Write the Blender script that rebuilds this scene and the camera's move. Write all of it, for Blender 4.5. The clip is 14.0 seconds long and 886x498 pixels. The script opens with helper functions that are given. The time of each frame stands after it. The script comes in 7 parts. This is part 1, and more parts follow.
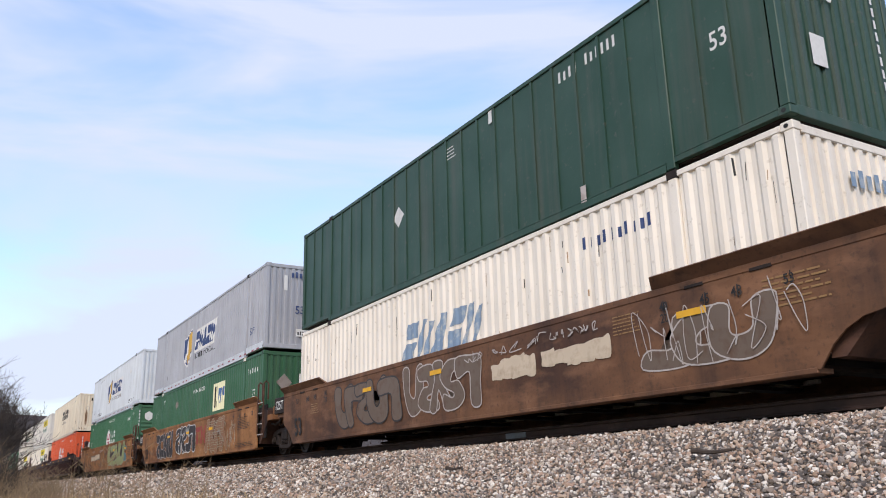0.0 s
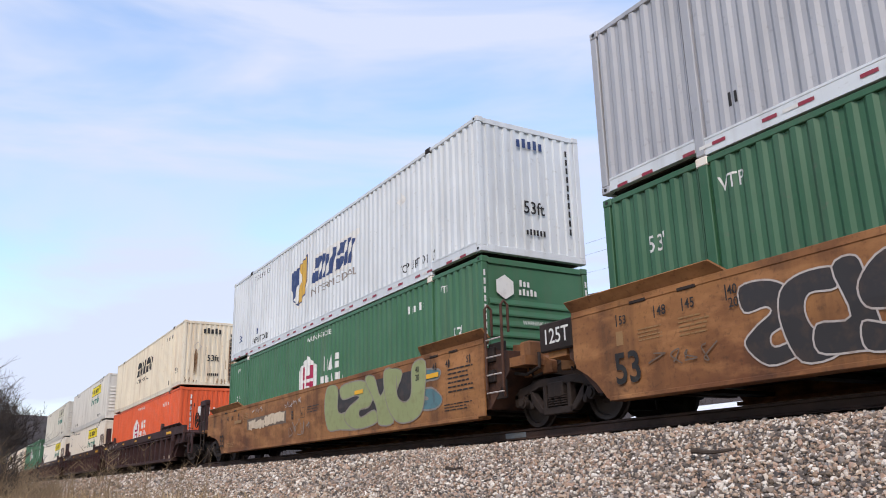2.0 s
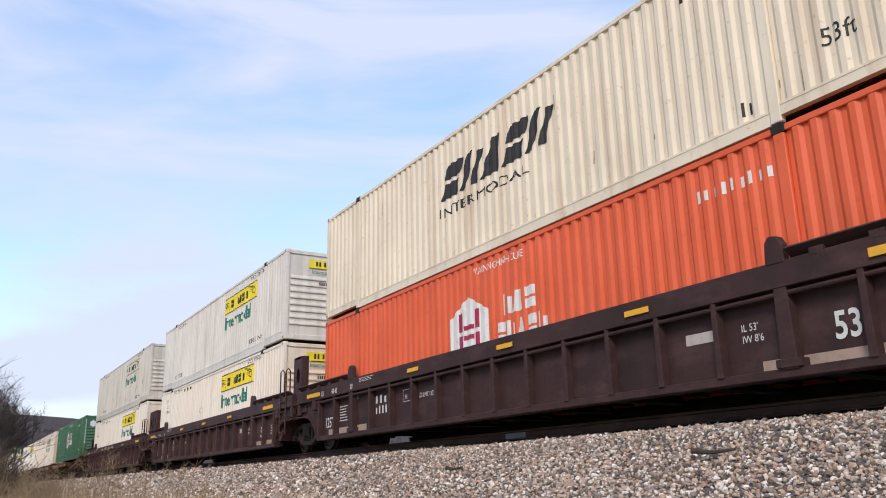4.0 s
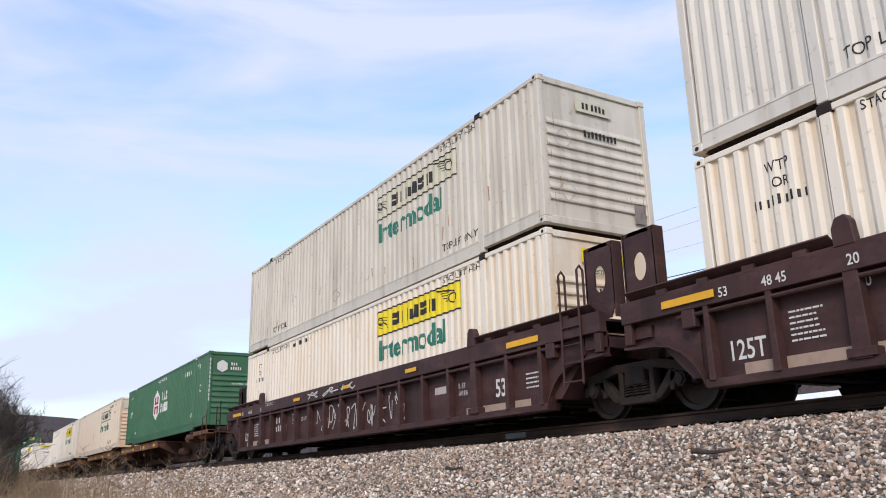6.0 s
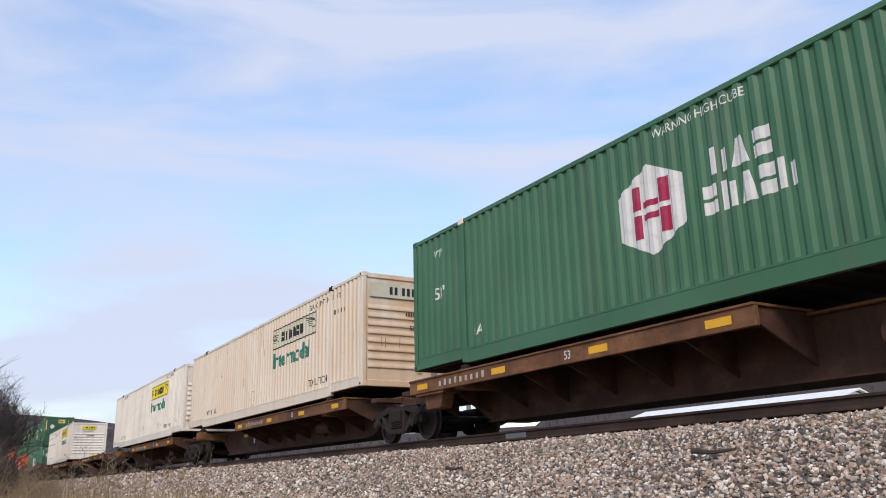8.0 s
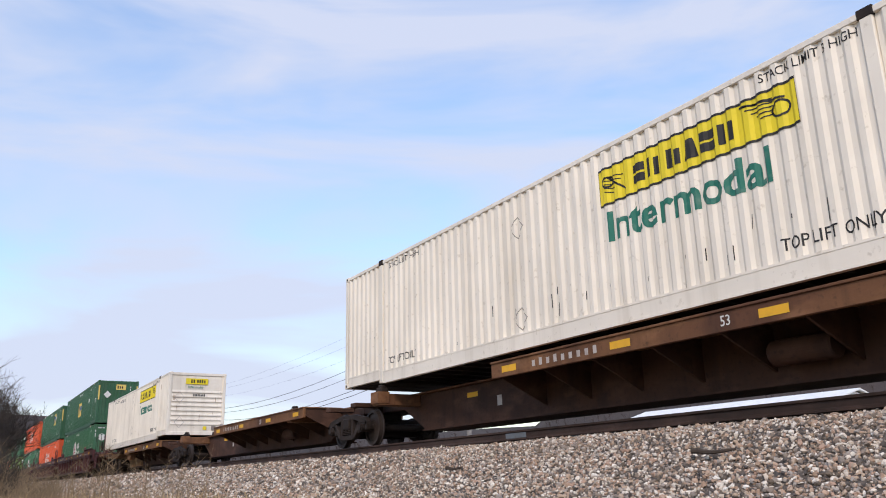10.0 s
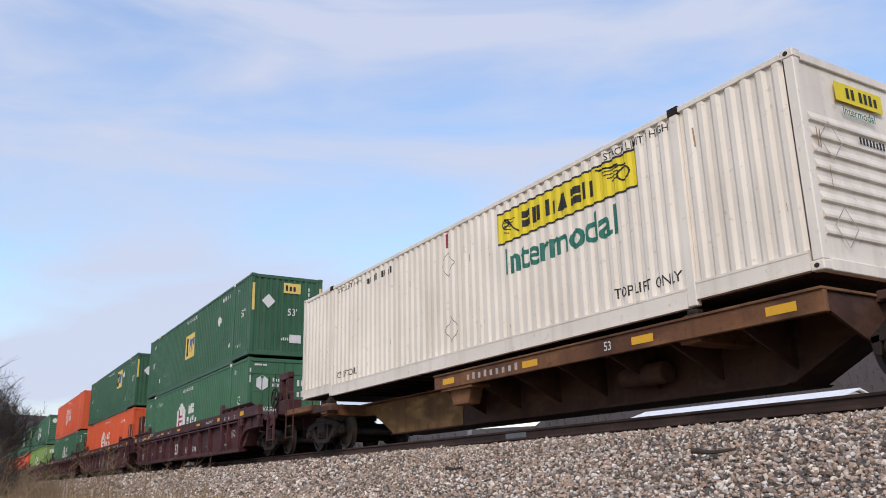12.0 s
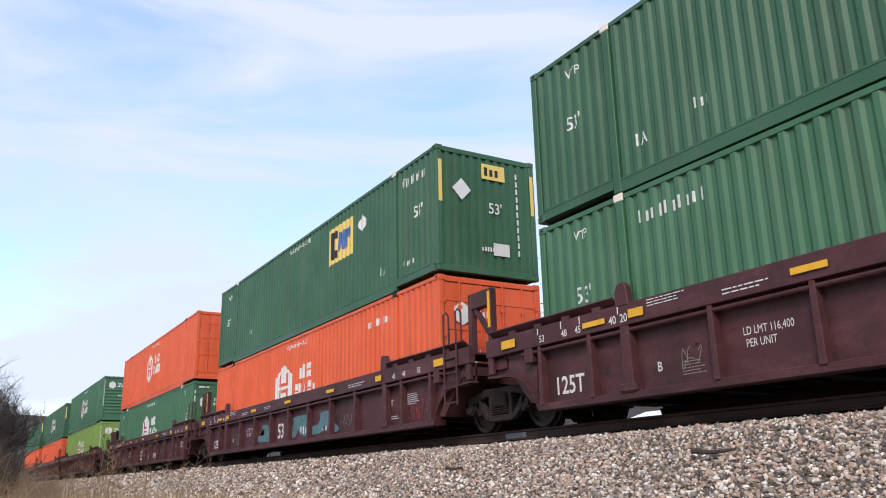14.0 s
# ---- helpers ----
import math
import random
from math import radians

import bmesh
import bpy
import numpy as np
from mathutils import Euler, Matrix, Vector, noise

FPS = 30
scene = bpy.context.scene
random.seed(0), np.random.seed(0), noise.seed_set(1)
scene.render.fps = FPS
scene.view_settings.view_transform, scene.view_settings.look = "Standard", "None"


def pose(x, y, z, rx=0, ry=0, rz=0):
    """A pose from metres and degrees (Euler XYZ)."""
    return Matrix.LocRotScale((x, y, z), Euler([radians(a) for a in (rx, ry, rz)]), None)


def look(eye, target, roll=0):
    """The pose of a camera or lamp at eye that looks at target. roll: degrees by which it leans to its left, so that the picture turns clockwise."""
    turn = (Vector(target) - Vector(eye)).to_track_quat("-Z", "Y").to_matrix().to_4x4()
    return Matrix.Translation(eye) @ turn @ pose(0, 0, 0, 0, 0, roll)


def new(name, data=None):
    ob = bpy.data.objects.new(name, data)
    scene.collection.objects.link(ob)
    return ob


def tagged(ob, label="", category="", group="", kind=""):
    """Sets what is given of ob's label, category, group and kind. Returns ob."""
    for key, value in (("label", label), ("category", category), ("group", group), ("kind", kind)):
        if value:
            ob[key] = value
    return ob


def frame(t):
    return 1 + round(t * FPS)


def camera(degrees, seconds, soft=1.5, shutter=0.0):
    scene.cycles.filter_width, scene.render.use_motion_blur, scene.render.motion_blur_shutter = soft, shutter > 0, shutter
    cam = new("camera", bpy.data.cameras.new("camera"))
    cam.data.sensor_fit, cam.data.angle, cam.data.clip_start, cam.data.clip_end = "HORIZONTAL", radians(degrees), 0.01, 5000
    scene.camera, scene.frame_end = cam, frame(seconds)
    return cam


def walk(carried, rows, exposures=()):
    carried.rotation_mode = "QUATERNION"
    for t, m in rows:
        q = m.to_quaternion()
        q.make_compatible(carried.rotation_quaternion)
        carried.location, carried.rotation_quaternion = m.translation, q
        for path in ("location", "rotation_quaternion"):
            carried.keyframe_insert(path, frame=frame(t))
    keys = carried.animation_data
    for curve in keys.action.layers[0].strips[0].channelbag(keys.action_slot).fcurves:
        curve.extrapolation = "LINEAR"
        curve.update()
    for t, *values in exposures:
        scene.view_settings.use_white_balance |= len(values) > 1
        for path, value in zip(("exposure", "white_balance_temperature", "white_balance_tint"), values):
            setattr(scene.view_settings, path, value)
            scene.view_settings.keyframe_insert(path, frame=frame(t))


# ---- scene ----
# ---- camera, held still on a stand beside the track ----
CAM_Z = 1.0
cam = camera(57.0, 14.0, soft=1.0)
STAND = pose(0, 0, CAM_Z, 90 + 15.81, 1.28, -30.59)
walk(cam, [(0.0, STAND), (14.0, STAND)],
     exposures=[(0.0, 0.0), (3.0, -0.04), (6.0, 0.0), (7.5, -0.18), (9.0, -0.10), (11.5, -0.26), (12.3, -0.27), (13.2, -0.06), (14.0, 0.09)])

# ---- light ----
SUN_ELEV, SUN_AZ = 38.0, 222.0       # degrees; azimuth clockwise from +y
world = bpy.data.worlds.new("sky")
scene.world = world
world.use_nodes = True
wn, wl = world.node_tree.nodes, world.node_tree.links
wn.clear()
w_out = wn.new("ShaderNodeOutputWorld")
w_bg = wn.new("ShaderNodeBackground")
w_sky = wn.new("ShaderNodeTexSky")
w_sky.sky_type = 'NISHITA'
w_sky.sun_disc = False
w_sky.sun_elevation = radians(SUN_ELEV)
w_sky.sun_rotation = radians(SUN_AZ)
w_sky.air_density = 1.9
w_sky.dust_density = 0.0
w_sky.ozone_density = 3.0
w_co = wn.new("ShaderNodeTexCoord")
w_map = wn.new("ShaderNodeMapping")
w_map.inputs["Scale"].default_value = (1.0, 1.0, 4.2)
w_map.inputs["Rotation"].default_value = (0.0, 0.12, 0.5)
w_n1 = wn.new("ShaderNodeTexNoise")
w_n1.inputs["Scale"].default_value = 1.9
w_n1.inputs["Detail"].default_value = 5.0
w_n1.inputs["Roughness"].default_value = 0.52
w_n1.inputs["Distortion"].default_value = 0.5
w_ramp = wn.new("ShaderNodeValToRGB")
w_ramp.color_ramp.elements[0].position = 0.40
w_ramp.color_ramp.elements[0].color = (0.26, 0.26, 0.26, 1)
w_ramp.color_ramp.elements[1].position = 0.60
w_ramp.color_ramp.elements[1].color = (0.95, 0.95, 0.95, 1)
w_mix = wn.new("ShaderNodeMixRGB")
w_mix.inputs["Color2"].default_value = (6.15, 6.68, 8.4, 1)
wl.new(w_co.outputs["Generated"], w_map.inputs["Vector"])
wl.new(w_map.outputs["Vector"], w_n1.inputs["Vector"])
wl.new(w_n1.outputs["Fac"], w_ramp.inputs["Fac"])
wl.new(w_ramp.outputs["Color"], w_mix.inputs["Fac"])
w_tint = wn.new("ShaderNodeMixRGB")
w_tint.blend_type = 'MULTIPLY'
w_tint.inputs["Fac"].default_value = 1.0
w_tint.inputs["Color2"].default_value = (1.35, 1.56, 2.0, 1)
wl.new(w_sky.outputs["Color"], w_tint.inputs["Color1"])
wl.new(w_tint.outputs["Color"], w_mix.inputs["Color1"])
wl.new(w_mix.outputs["Color"], w_bg.inputs["Color"])
w_bg.inputs["Strength"].default_value = 0.122
wl.new(w_bg.outputs["Background"], w_out.inputs["Surface"])

sun = new("sun", bpy.data.lights.new("sun", 'SUN'))
sun.data.energy = 2.5
sun.data.angle = radians(16)
sun.data.color = (1.0, 0.87, 0.76)
sa, se = radians(SUN_AZ), radians(SUN_ELEV)
sun.matrix_world = look((40 * math.sin(sa) * math.cos(se), 40 * math.cos(sa) * math.cos(se), 40 * math.sin(se)), (0, 0, 0))

# ---- materials ----
MATS = {}


def node_mat(name):
    m = bpy.data.materials.new(name)
    m.use_nodes = True
    n, l = m.node_tree.nodes, m.node_tree.links
    n.clear()
    out = n.new("ShaderNodeOutputMaterial")
    b = n.new("ShaderNodeBsdfPrincipled")
    l.new(b.outputs["BSDF"], out.inputs["Surface"])
    return m, n, l, b


def noise_fac(n, l, scale, detail=4.0, lo=0.4, hi=0.65, stretch=(1, 1, 1), coord="Object", rough=0.55):
    co = n.new("ShaderNodeTexCoord")
    mp = n.new("ShaderNodeMapping")
    mp.inputs["Scale"].default_value = stretch
    t = n.new("ShaderNodeTexNoise")
    t.inputs["Scale"].default_value = scale
    t.inputs["Detail"].default_value = detail
    t.inputs["Roughness"].default_value = rough
    r = n.new("ShaderNodeMapRange")
    r.inputs["From Min"].default_value = lo
    r.inputs["From Max"].default_value = hi
    l.new(co.outputs[coord], mp.inputs["Vector"])
    l.new(mp.outputs["Vector"], t.inputs["Vector"])
    l.new(t.outputs["Fac"], r.inputs["Value"])
    return r.outputs["Result"]


def mix(n, l, fac, a, b, gain=1.0):
    m = n.new("ShaderNodeMixRGB")
    for key, v in (("Color1", a), ("Color2", b)):
        if isinstance(v, tuple):
            m.inputs[key].default_value = (*v, 1)
        else:
            l.new(v, m.inputs[key])
    if isinstance(fac, float):
        m.inputs["Fac"].default_value = fac
    elif gain != 1.0:
        g = n.new("ShaderNodeMath")
        g.operation = 'MULTIPLY'
        g.inputs[1].default_value = gain
        l.new(fac, g.inputs[0])
        l.new(g.outputs[0], m.inputs["Fac"])
    else:
        l.new(fac, m.inputs["Fac"])
    return m.outputs["Color"]


def bumped(n, l, b, fac, strength=0.3, dist=0.01):
    bp = n.new("ShaderNodeBump")
    bp.inputs["Strength"].default_value = strength
    bp.inputs["Distance"].default_value = dist
    l.new(fac, bp.inputs["Height"])
    l.new(bp.outputs["Normal"], b.inputs["Normal"])


def paint(name, col, dirt=(0.12, 0.10, 0.08), wear=0.35, streak=0.3, rough=0.5, fade=0.12):
    """Weathered coach paint: faded patches, streaks that run down, small chips."""
    if name in MATS:
        return MATS[name]
    m, n, l, b = node_mat(name)
    lighter = tuple(min(1.0, c * (1 + fade) + fade * 0.12) for c in col)
    c = mix(n, l, noise_fac(n, l, 0.7, 3, 0.35, 0.7), col, lighter)
    run = noise_fac(n, l, 1.0, 5, 0.50, 0.78, (3.5, 3.5, 0.22))
    c = mix(n, l, run, c, dirt, streak)
    spot = noise_fac(n, l, 9.0, 6, 0.62, 0.72)
    c = mix(n, l, spot, c, dirt, wear)
    l.new(c, b.inputs["Base Color"])
    b.inputs["Roughness"].default_value = rough
    b.inputs["Specular IOR Level"].default_value = 0.35
    bumped(n, l, b, noise_fac(n, l, 3.0, 4, 0.3, 0.7), 0.18, 0.012)
    MATS[name] = m
    return m


def rusty(name, col, col2, dark, rough=0.75, big=0.9):
    """Old rolling-stock paint under rust and road grime, in blotches, bands and runs."""
    if name in MATS:
        return MATS[name]
    m, n, l, b = node_mat(name)
    c = mix(n, l, noise_fac(n, l, big, 5, 0.38, 0.64, (1, 0.5, 1.2)), col, col2)
    c = mix(n, l, noise_fac(n, l, 1.0, 6, 0.48, 0.74, (2.5, 2.5, 0.35)), c, dark, 0.7)
    dust = tuple(min(1.0, x * 1.55 + 0.012) for x in col)
    c = mix(n, l, noise_fac(n, l, 2.1, 6, 0.50, 0.72, (1, 0.6, 1.6)), c, dust, 0.6)
    c = mix(n, l, noise_fac(n, l, 14.0, 6, 0.55, 0.72), c, dark, 0.45)
    l.new(c, b.inputs["Base Color"])
    b.inputs["Roughness"].default_value = rough
    b.inputs["Specular IOR Level"].default_value = 0.25
    bumped(n, l, b, noise_fac(n, l, 12.0, 6, 0.3, 0.7), 0.25, 0.008)
    MATS[name] = m
    return m


def marking(name, col, wear=0.5, under=(0.2, 0.17, 0.14), rough=0.6):
    """Stencilled or sprayed paint, worn thin in places."""
    if name in MATS:
        return MATS[name]
    m, n, l, b = node_mat(name)
    c = mix(n, l, noise_fac(n, l, 6.0, 6, 0.5, 0.75), col, under, wear)
    c = mix(n, l, noise_fac(n, l, 1.3, 3, 0.4, 0.8), c, tuple(x * 0.8 for x in col), 0.5)
    l.new(c, b.inputs["Base Color"])
    b.inputs["Roughness"].default_value = rough
    b.inputs["Specular IOR Level"].default_value = 0.3
    MATS[name] = m
    return m


def stony(name, ramp_cols, per="island", rough=0.9):
    m, n, l, b = node_mat(name)
    ramp = n.new("ShaderNodeValToRGB")
    cr = ramp.color_ramp
    cr.interpolation = 'CONSTANT'
    for i, cc in enumerate(ramp_cols):
        e = cr.elements[i] if i < 2 else cr.elements.new(i / len(ramp_cols))
        e.position = i / len(ramp_cols)
        e.color = (*cc, 1)
    if per == "island":
        g = n.new("ShaderNodeNewGeometry")
        l.new(g.outputs["Random Per Island"], ramp.inputs["Fac"])
    else:
        co = n.new("ShaderNodeTexCoord")
        v = n.new("ShaderNodeTexVoronoi")
        v.inputs["Scale"].default_value = 13.0
        l.new(co.outputs["Object"], v.inputs["Vector"])
        l.new(v.outputs["Color"], ramp.inputs["Fac"])
    c = mix(n, l, noise_fac(n, l, 30.0, 5, 0.4, 0.7), ramp.outputs["Color"], (0.22, 0.18, 0.15), 0.25)
    c = mix(n, l, noise_fac(n, l, 0.5, 4, 0.4, 0.7), c, (0.36, 0.28, 0.22), 0.25)
    l.new(c, b.inputs["Base Color"])
    b.inputs["Roughness"].default_value = rough
    b.inputs["Specular IOR Level"].default_value = 0.2
    bumped(n, l, b, noise_fac(n, l, 40.0, 5, 0.3, 0.7), 0.4, 0.01)
    MATS[name] = m
    return m


GREEN = paint("hub_green_paint", (0.045, 0.138, 0.066), wear=0.3, streak=0.35)
GREEN_D = paint("dull_green_paint", (0.022, 0.060, 0.038), wear=0.4, streak=0.45)
GREEN_E = paint("mid_green_paint", (0.034, 0.108, 0.051), wear=0.3, streak=0.3)
LIME = paint("lime_green_paint", (0.20, 0.32, 0.07), wear=0.3)
ORANGE = paint("orange_paint", (0.68, 0.105, 0.030), dirt=(0.25, 0.06, 0.03), wear=0.3, streak=0.35)
WHITE = paint("white_paint", (0.80, 0.72, 0.61), dirt=(0.42, 0.33, 0.22), wear=0.4, streak=0.35)
CREAM = paint("cream_paint", (0.74, 0.64, 0.48), dirt=(0.45, 0.25, 0.12), wear=0.4, streak=0.5)
OFFWHITE = paint("dusty_white_paint", (0.60, 0.55, 0.46), dirt=(0.28, 0.22, 0.16), wear=0.45, streak=0.55)


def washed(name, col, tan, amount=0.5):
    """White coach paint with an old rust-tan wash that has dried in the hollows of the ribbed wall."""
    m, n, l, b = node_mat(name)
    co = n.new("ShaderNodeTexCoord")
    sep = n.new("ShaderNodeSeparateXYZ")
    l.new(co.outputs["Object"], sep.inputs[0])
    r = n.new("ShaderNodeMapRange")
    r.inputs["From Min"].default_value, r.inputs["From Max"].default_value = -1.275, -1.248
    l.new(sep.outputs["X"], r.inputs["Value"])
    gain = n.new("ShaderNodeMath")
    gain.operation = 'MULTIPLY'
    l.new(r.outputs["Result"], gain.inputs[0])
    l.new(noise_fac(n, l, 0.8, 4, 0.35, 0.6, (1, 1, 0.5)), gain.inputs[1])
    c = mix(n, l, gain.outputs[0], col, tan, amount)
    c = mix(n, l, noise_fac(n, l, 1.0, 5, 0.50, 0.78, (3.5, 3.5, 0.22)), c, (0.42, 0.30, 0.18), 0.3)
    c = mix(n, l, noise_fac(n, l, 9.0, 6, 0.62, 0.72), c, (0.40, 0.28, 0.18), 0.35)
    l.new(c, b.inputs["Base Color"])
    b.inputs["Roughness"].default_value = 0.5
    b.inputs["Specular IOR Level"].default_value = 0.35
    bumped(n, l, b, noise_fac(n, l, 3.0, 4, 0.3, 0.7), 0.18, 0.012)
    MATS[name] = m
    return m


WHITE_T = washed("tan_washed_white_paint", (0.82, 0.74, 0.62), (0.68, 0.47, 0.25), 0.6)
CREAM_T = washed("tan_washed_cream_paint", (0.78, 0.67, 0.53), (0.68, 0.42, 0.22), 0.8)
GREY = paint("silver_grey_paint", (0.38, 0.38, 0.40), dirt=(0.16, 0.15, 0.15), wear=0.3, streak=0.35)
PALE = paint("pale_grey_paint", (0.62, 0.64, 0.65), dirt=(0.3, 0.28, 0.25), wear=0.3, streak=0.35)
WARM = paint("warm_off_white_paint", (0.66, 0.615, 0.54), dirt=(0.33, 0.26, 0.18), wear=0.4, streak=0.45)
BROWN = rusty("brown_car_paint", (0.33, 0.150, 0.056), (0.165, 0.066, 0.030), (0.050, 0.028, 0.020))
BROWN_D = rusty("dirty_brown_car_paint", (0.185, 0.088, 0.044), (0.085, 0.042, 0.027), (0.036, 0.024, 0.020))
MAROON_D = rusty("sooty_maroon_car_paint", (0.055, 0.026, 0.024), (0.042, 0.022, 0.021), (0.022, 0.015, 0.014))
MAROON_W = rusty("brownish_maroon_car_paint", (0.066, 0.030, 0.027), (0.052, 0.026, 0.024), (0.024, 0.015, 0.014), rough=0.6)
MAROON = rusty("maroon_car_paint", (0.086, 0.030, 0.031), (0.068, 0.027, 0.028), (0.030, 0.017, 0.016), rough=0.55)
SPINE = rusty("spine_car_paint", (0.084, 0.039, 0.024), (0.056, 0.028, 0.020), (0.022, 0.014, 0.012))
TAN = rusty("rusted_tan_paint", (0.205, 0.095, 0.042), (0.120, 0.052, 0.028), (0.040, 0.022, 0.016))
OCHRE = rusty("worn_ochre_car_paint", (0.30, 0.165, 0.060), (0.17, 0.085, 0.035), (0.050, 0.030, 0.020), big=0.5)
STEEL = rusty("grimy_cast_steel", (0.027, 0.018, 0.0145), (0.031, 0.021, 0.017), (0.012, 0.010, 0.009))
TREAD = rusty("worn_wheel_steel", (0.040, 0.029, 0.025), (0.030, 0.023, 0.020), (0.015, 0.012, 0.011), rough=0.55)
RAILMAT = rusty("rusted_rail_steel", (0.060, 0.034, 0.026), (0.045, 0.028, 0.022), (0.025, 0.018, 0.015))
TIE = rusty("creosoted_wood", (0.075, 0.055, 0.042), (0.055, 0.042, 0.034), (0.025, 0.02, 0.018), 0.9)
YELLOW = marking("yellow_reflector", (0.80, 0.42, 0.03), 0.3, (0.3, 0.15, 0.05))
WMARK = marking("white_stencil", (0.72, 0.70, 0.66), 0.35, (0.3, 0.26, 0.24))
BMARK = marking("black_stencil", (0.025, 0.023, 0.022), 0.3, (0.12, 0.1, 0.08))
REDM = marking("red_reflector", (0.30, 0.035, 0.06), 0.4)
BLUEM = marking("blue_lettering", (0.035, 0.06, 0.16), 0.3, (0.2, 0.25, 0.35))
FADEBLUE = marking("faded_blue_lettering", (0.22, 0.30, 0.40), 0.85, (0.70, 0.66, 0.55))
GREENM = marking("dark_green_lettering", (0.025, 0.17, 0.12), 0.4, (0.3, 0.35, 0.3))
YPANEL = marking("yellow_panel", (0.84, 0.66, 0.03), 0.25, (0.5, 0.38, 0.05))
FPANEL = marking("faded_panel", (0.62, 0.58, 0.44), 0.4, (0.45, 0.38, 0.2))
EPANEL = marking("cream_panel", (0.85, 0.80, 0.52), 0.2, (0.6, 0.55, 0.3))
EYPANEL = marking("gold_panel", (0.80, 0.58, 0.16), 0.2, (0.5, 0.4, 0.1))
CRIMSON = marking("crimson_mark", (0.36, 0.02, 0.07), 0.3, (0.4, 0.2, 0.2))
ROSE = marking("rust_red_letter", (0.30, 0.045, 0.035), 0.5, (0.2, 0.09, 0.04))
GOLDM = marking("gold_shade", (0.60, 0.36, 0.07), 0.2)
DARKG = marking("charcoal_spray", (0.040, 0.036, 0.036), 0.4, (0.14, 0.08, 0.05))
GREYG = marking("grey_spray", (0.27, 0.23, 0.20), 0.6, (0.16, 0.08, 0.05))
PALEG = marking("pale_spray", (0.50, 0.44, 0.40), 0.6, (0.2, 0.1, 0.06))
OLIVE = marking("pale_green_spray", (0.30, 0.33, 0.15), 0.45, (0.2, 0.16, 0.07))
TEAL = marking("teal_spray", (0.10, 0.20, 0.22), 0.6, (0.07, 0.03, 0.03))
PATCH = marking("fresh_primer_patch", (0.62, 0.50, 0.36), 0.5, (0.25, 0.12, 0.06))
TANSTRIP = marking("pale_tan_strip", (0.40, 0.29, 0.22), 0.5, (0.2, 0.11, 0.09))
TANMARK = marking("tan_data_panel", (0.30, 0.17, 0.07), 0.5, (0.2, 0.1, 0.05))
RUSTM = marking("rust_bleed", (0.38, 0.24, 0.13), 0.7, (0.6, 0.48, 0.33))
WOODPOLE = rusty("weathered_pole_wood", (0.30, 0.28, 0.26), (0.22, 0.20, 0.19), (0.10, 0.09, 0.085), 0.9)
WIREF = marking("wire_grey", (0.16, 0.16, 0.17), 0.1)
WIRE = marking("wire_black", (0.03, 0.03, 0.032), 0.1)
SIDING = paint("white_siding", (0.80, 0.79, 0.76), dirt=(0.4, 0.37, 0.32), wear=0.2, streak=0.25)
BARK = rusty("grey_bark", (0.075, 0.060, 0.050), (0.055, 0.044, 0.038), (0.03, 0.025, 0.022), 0.95)
STRAW = rusty("dry_straw", (0.58, 0.43, 0.22), (0.44, 0.31, 0.15), (0.26, 0.17, 0.08), 0.9, 2.0)
STALK = rusty("dead_weed_stalk", (0.27, 0.19, 0.115), (0.18, 0.13, 0.08), (0.09, 0.065, 0.045), 0.9, 2.0)
WOODS = rusty("far_bare_woods", (0.068, 0.050, 0.042), (0.045, 0.036, 0.032), (0.024, 0.020, 0.020), 1.0, 0.02)
ROCKS = stony("crushed_stone", [(0.50, 0.37, 0.27), (0.24, 0.19, 0.15), (0.64, 0.54, 0.44), (0.37, 0.25, 0.17), (0.09, 0.08, 0.075), (0.76, 0.67, 0.57),
                                (0.29, 0.245, 0.21), (0.52, 0.36, 0.26), (0.14, 0.11, 0.085), (0.40, 0.35, 0.31), (0.88, 0.80, 0.70), (0.44, 0.29, 0.21)])

# ---- mesh helpers ----
def box(bm, x0, x1, y0, y1, z0, z1):
    v = [bm.verts.new((x, y, z)) for x in (x0, x1) for y in (y0, y1) for z in (z0, z1)]
    for f in ((0, 1, 3, 2), (4, 6, 7, 5), (0, 4, 5, 1), (2, 3, 7, 6), (0, 2, 6, 4), (1, 5, 7, 3)):
        bm.faces.new([v[i] for i in f])
    return v


def tube(bm, a, b, r, n=8, r2=None):
    """A round bar from a to b."""
    a, b = Vector(a), Vector(b)
    q = (b - a).to_track_quat("Z", "Y")
    r2 = r if r2 is None else r2
    ra = [bm.verts.new(a + q @ Vector((r * math.cos(2 * math.pi * i / n), r * math.sin(2 * math.pi * i / n), 0))) for i in range(n)]
    rb = [bm.verts.new(b + q @ Vector((r2 * math.cos(2 * math.pi * i / n), r2 * math.sin(2 * math.pi * i / n), 0))) for i in range(n)]
    for i in range(n):
        bm.faces.new((ra[i], ra[(i + 1) % n], rb[(i + 1) % n], rb[i]))
    bm.faces.new(ra[::-1])
    bm.faces.new(rb)


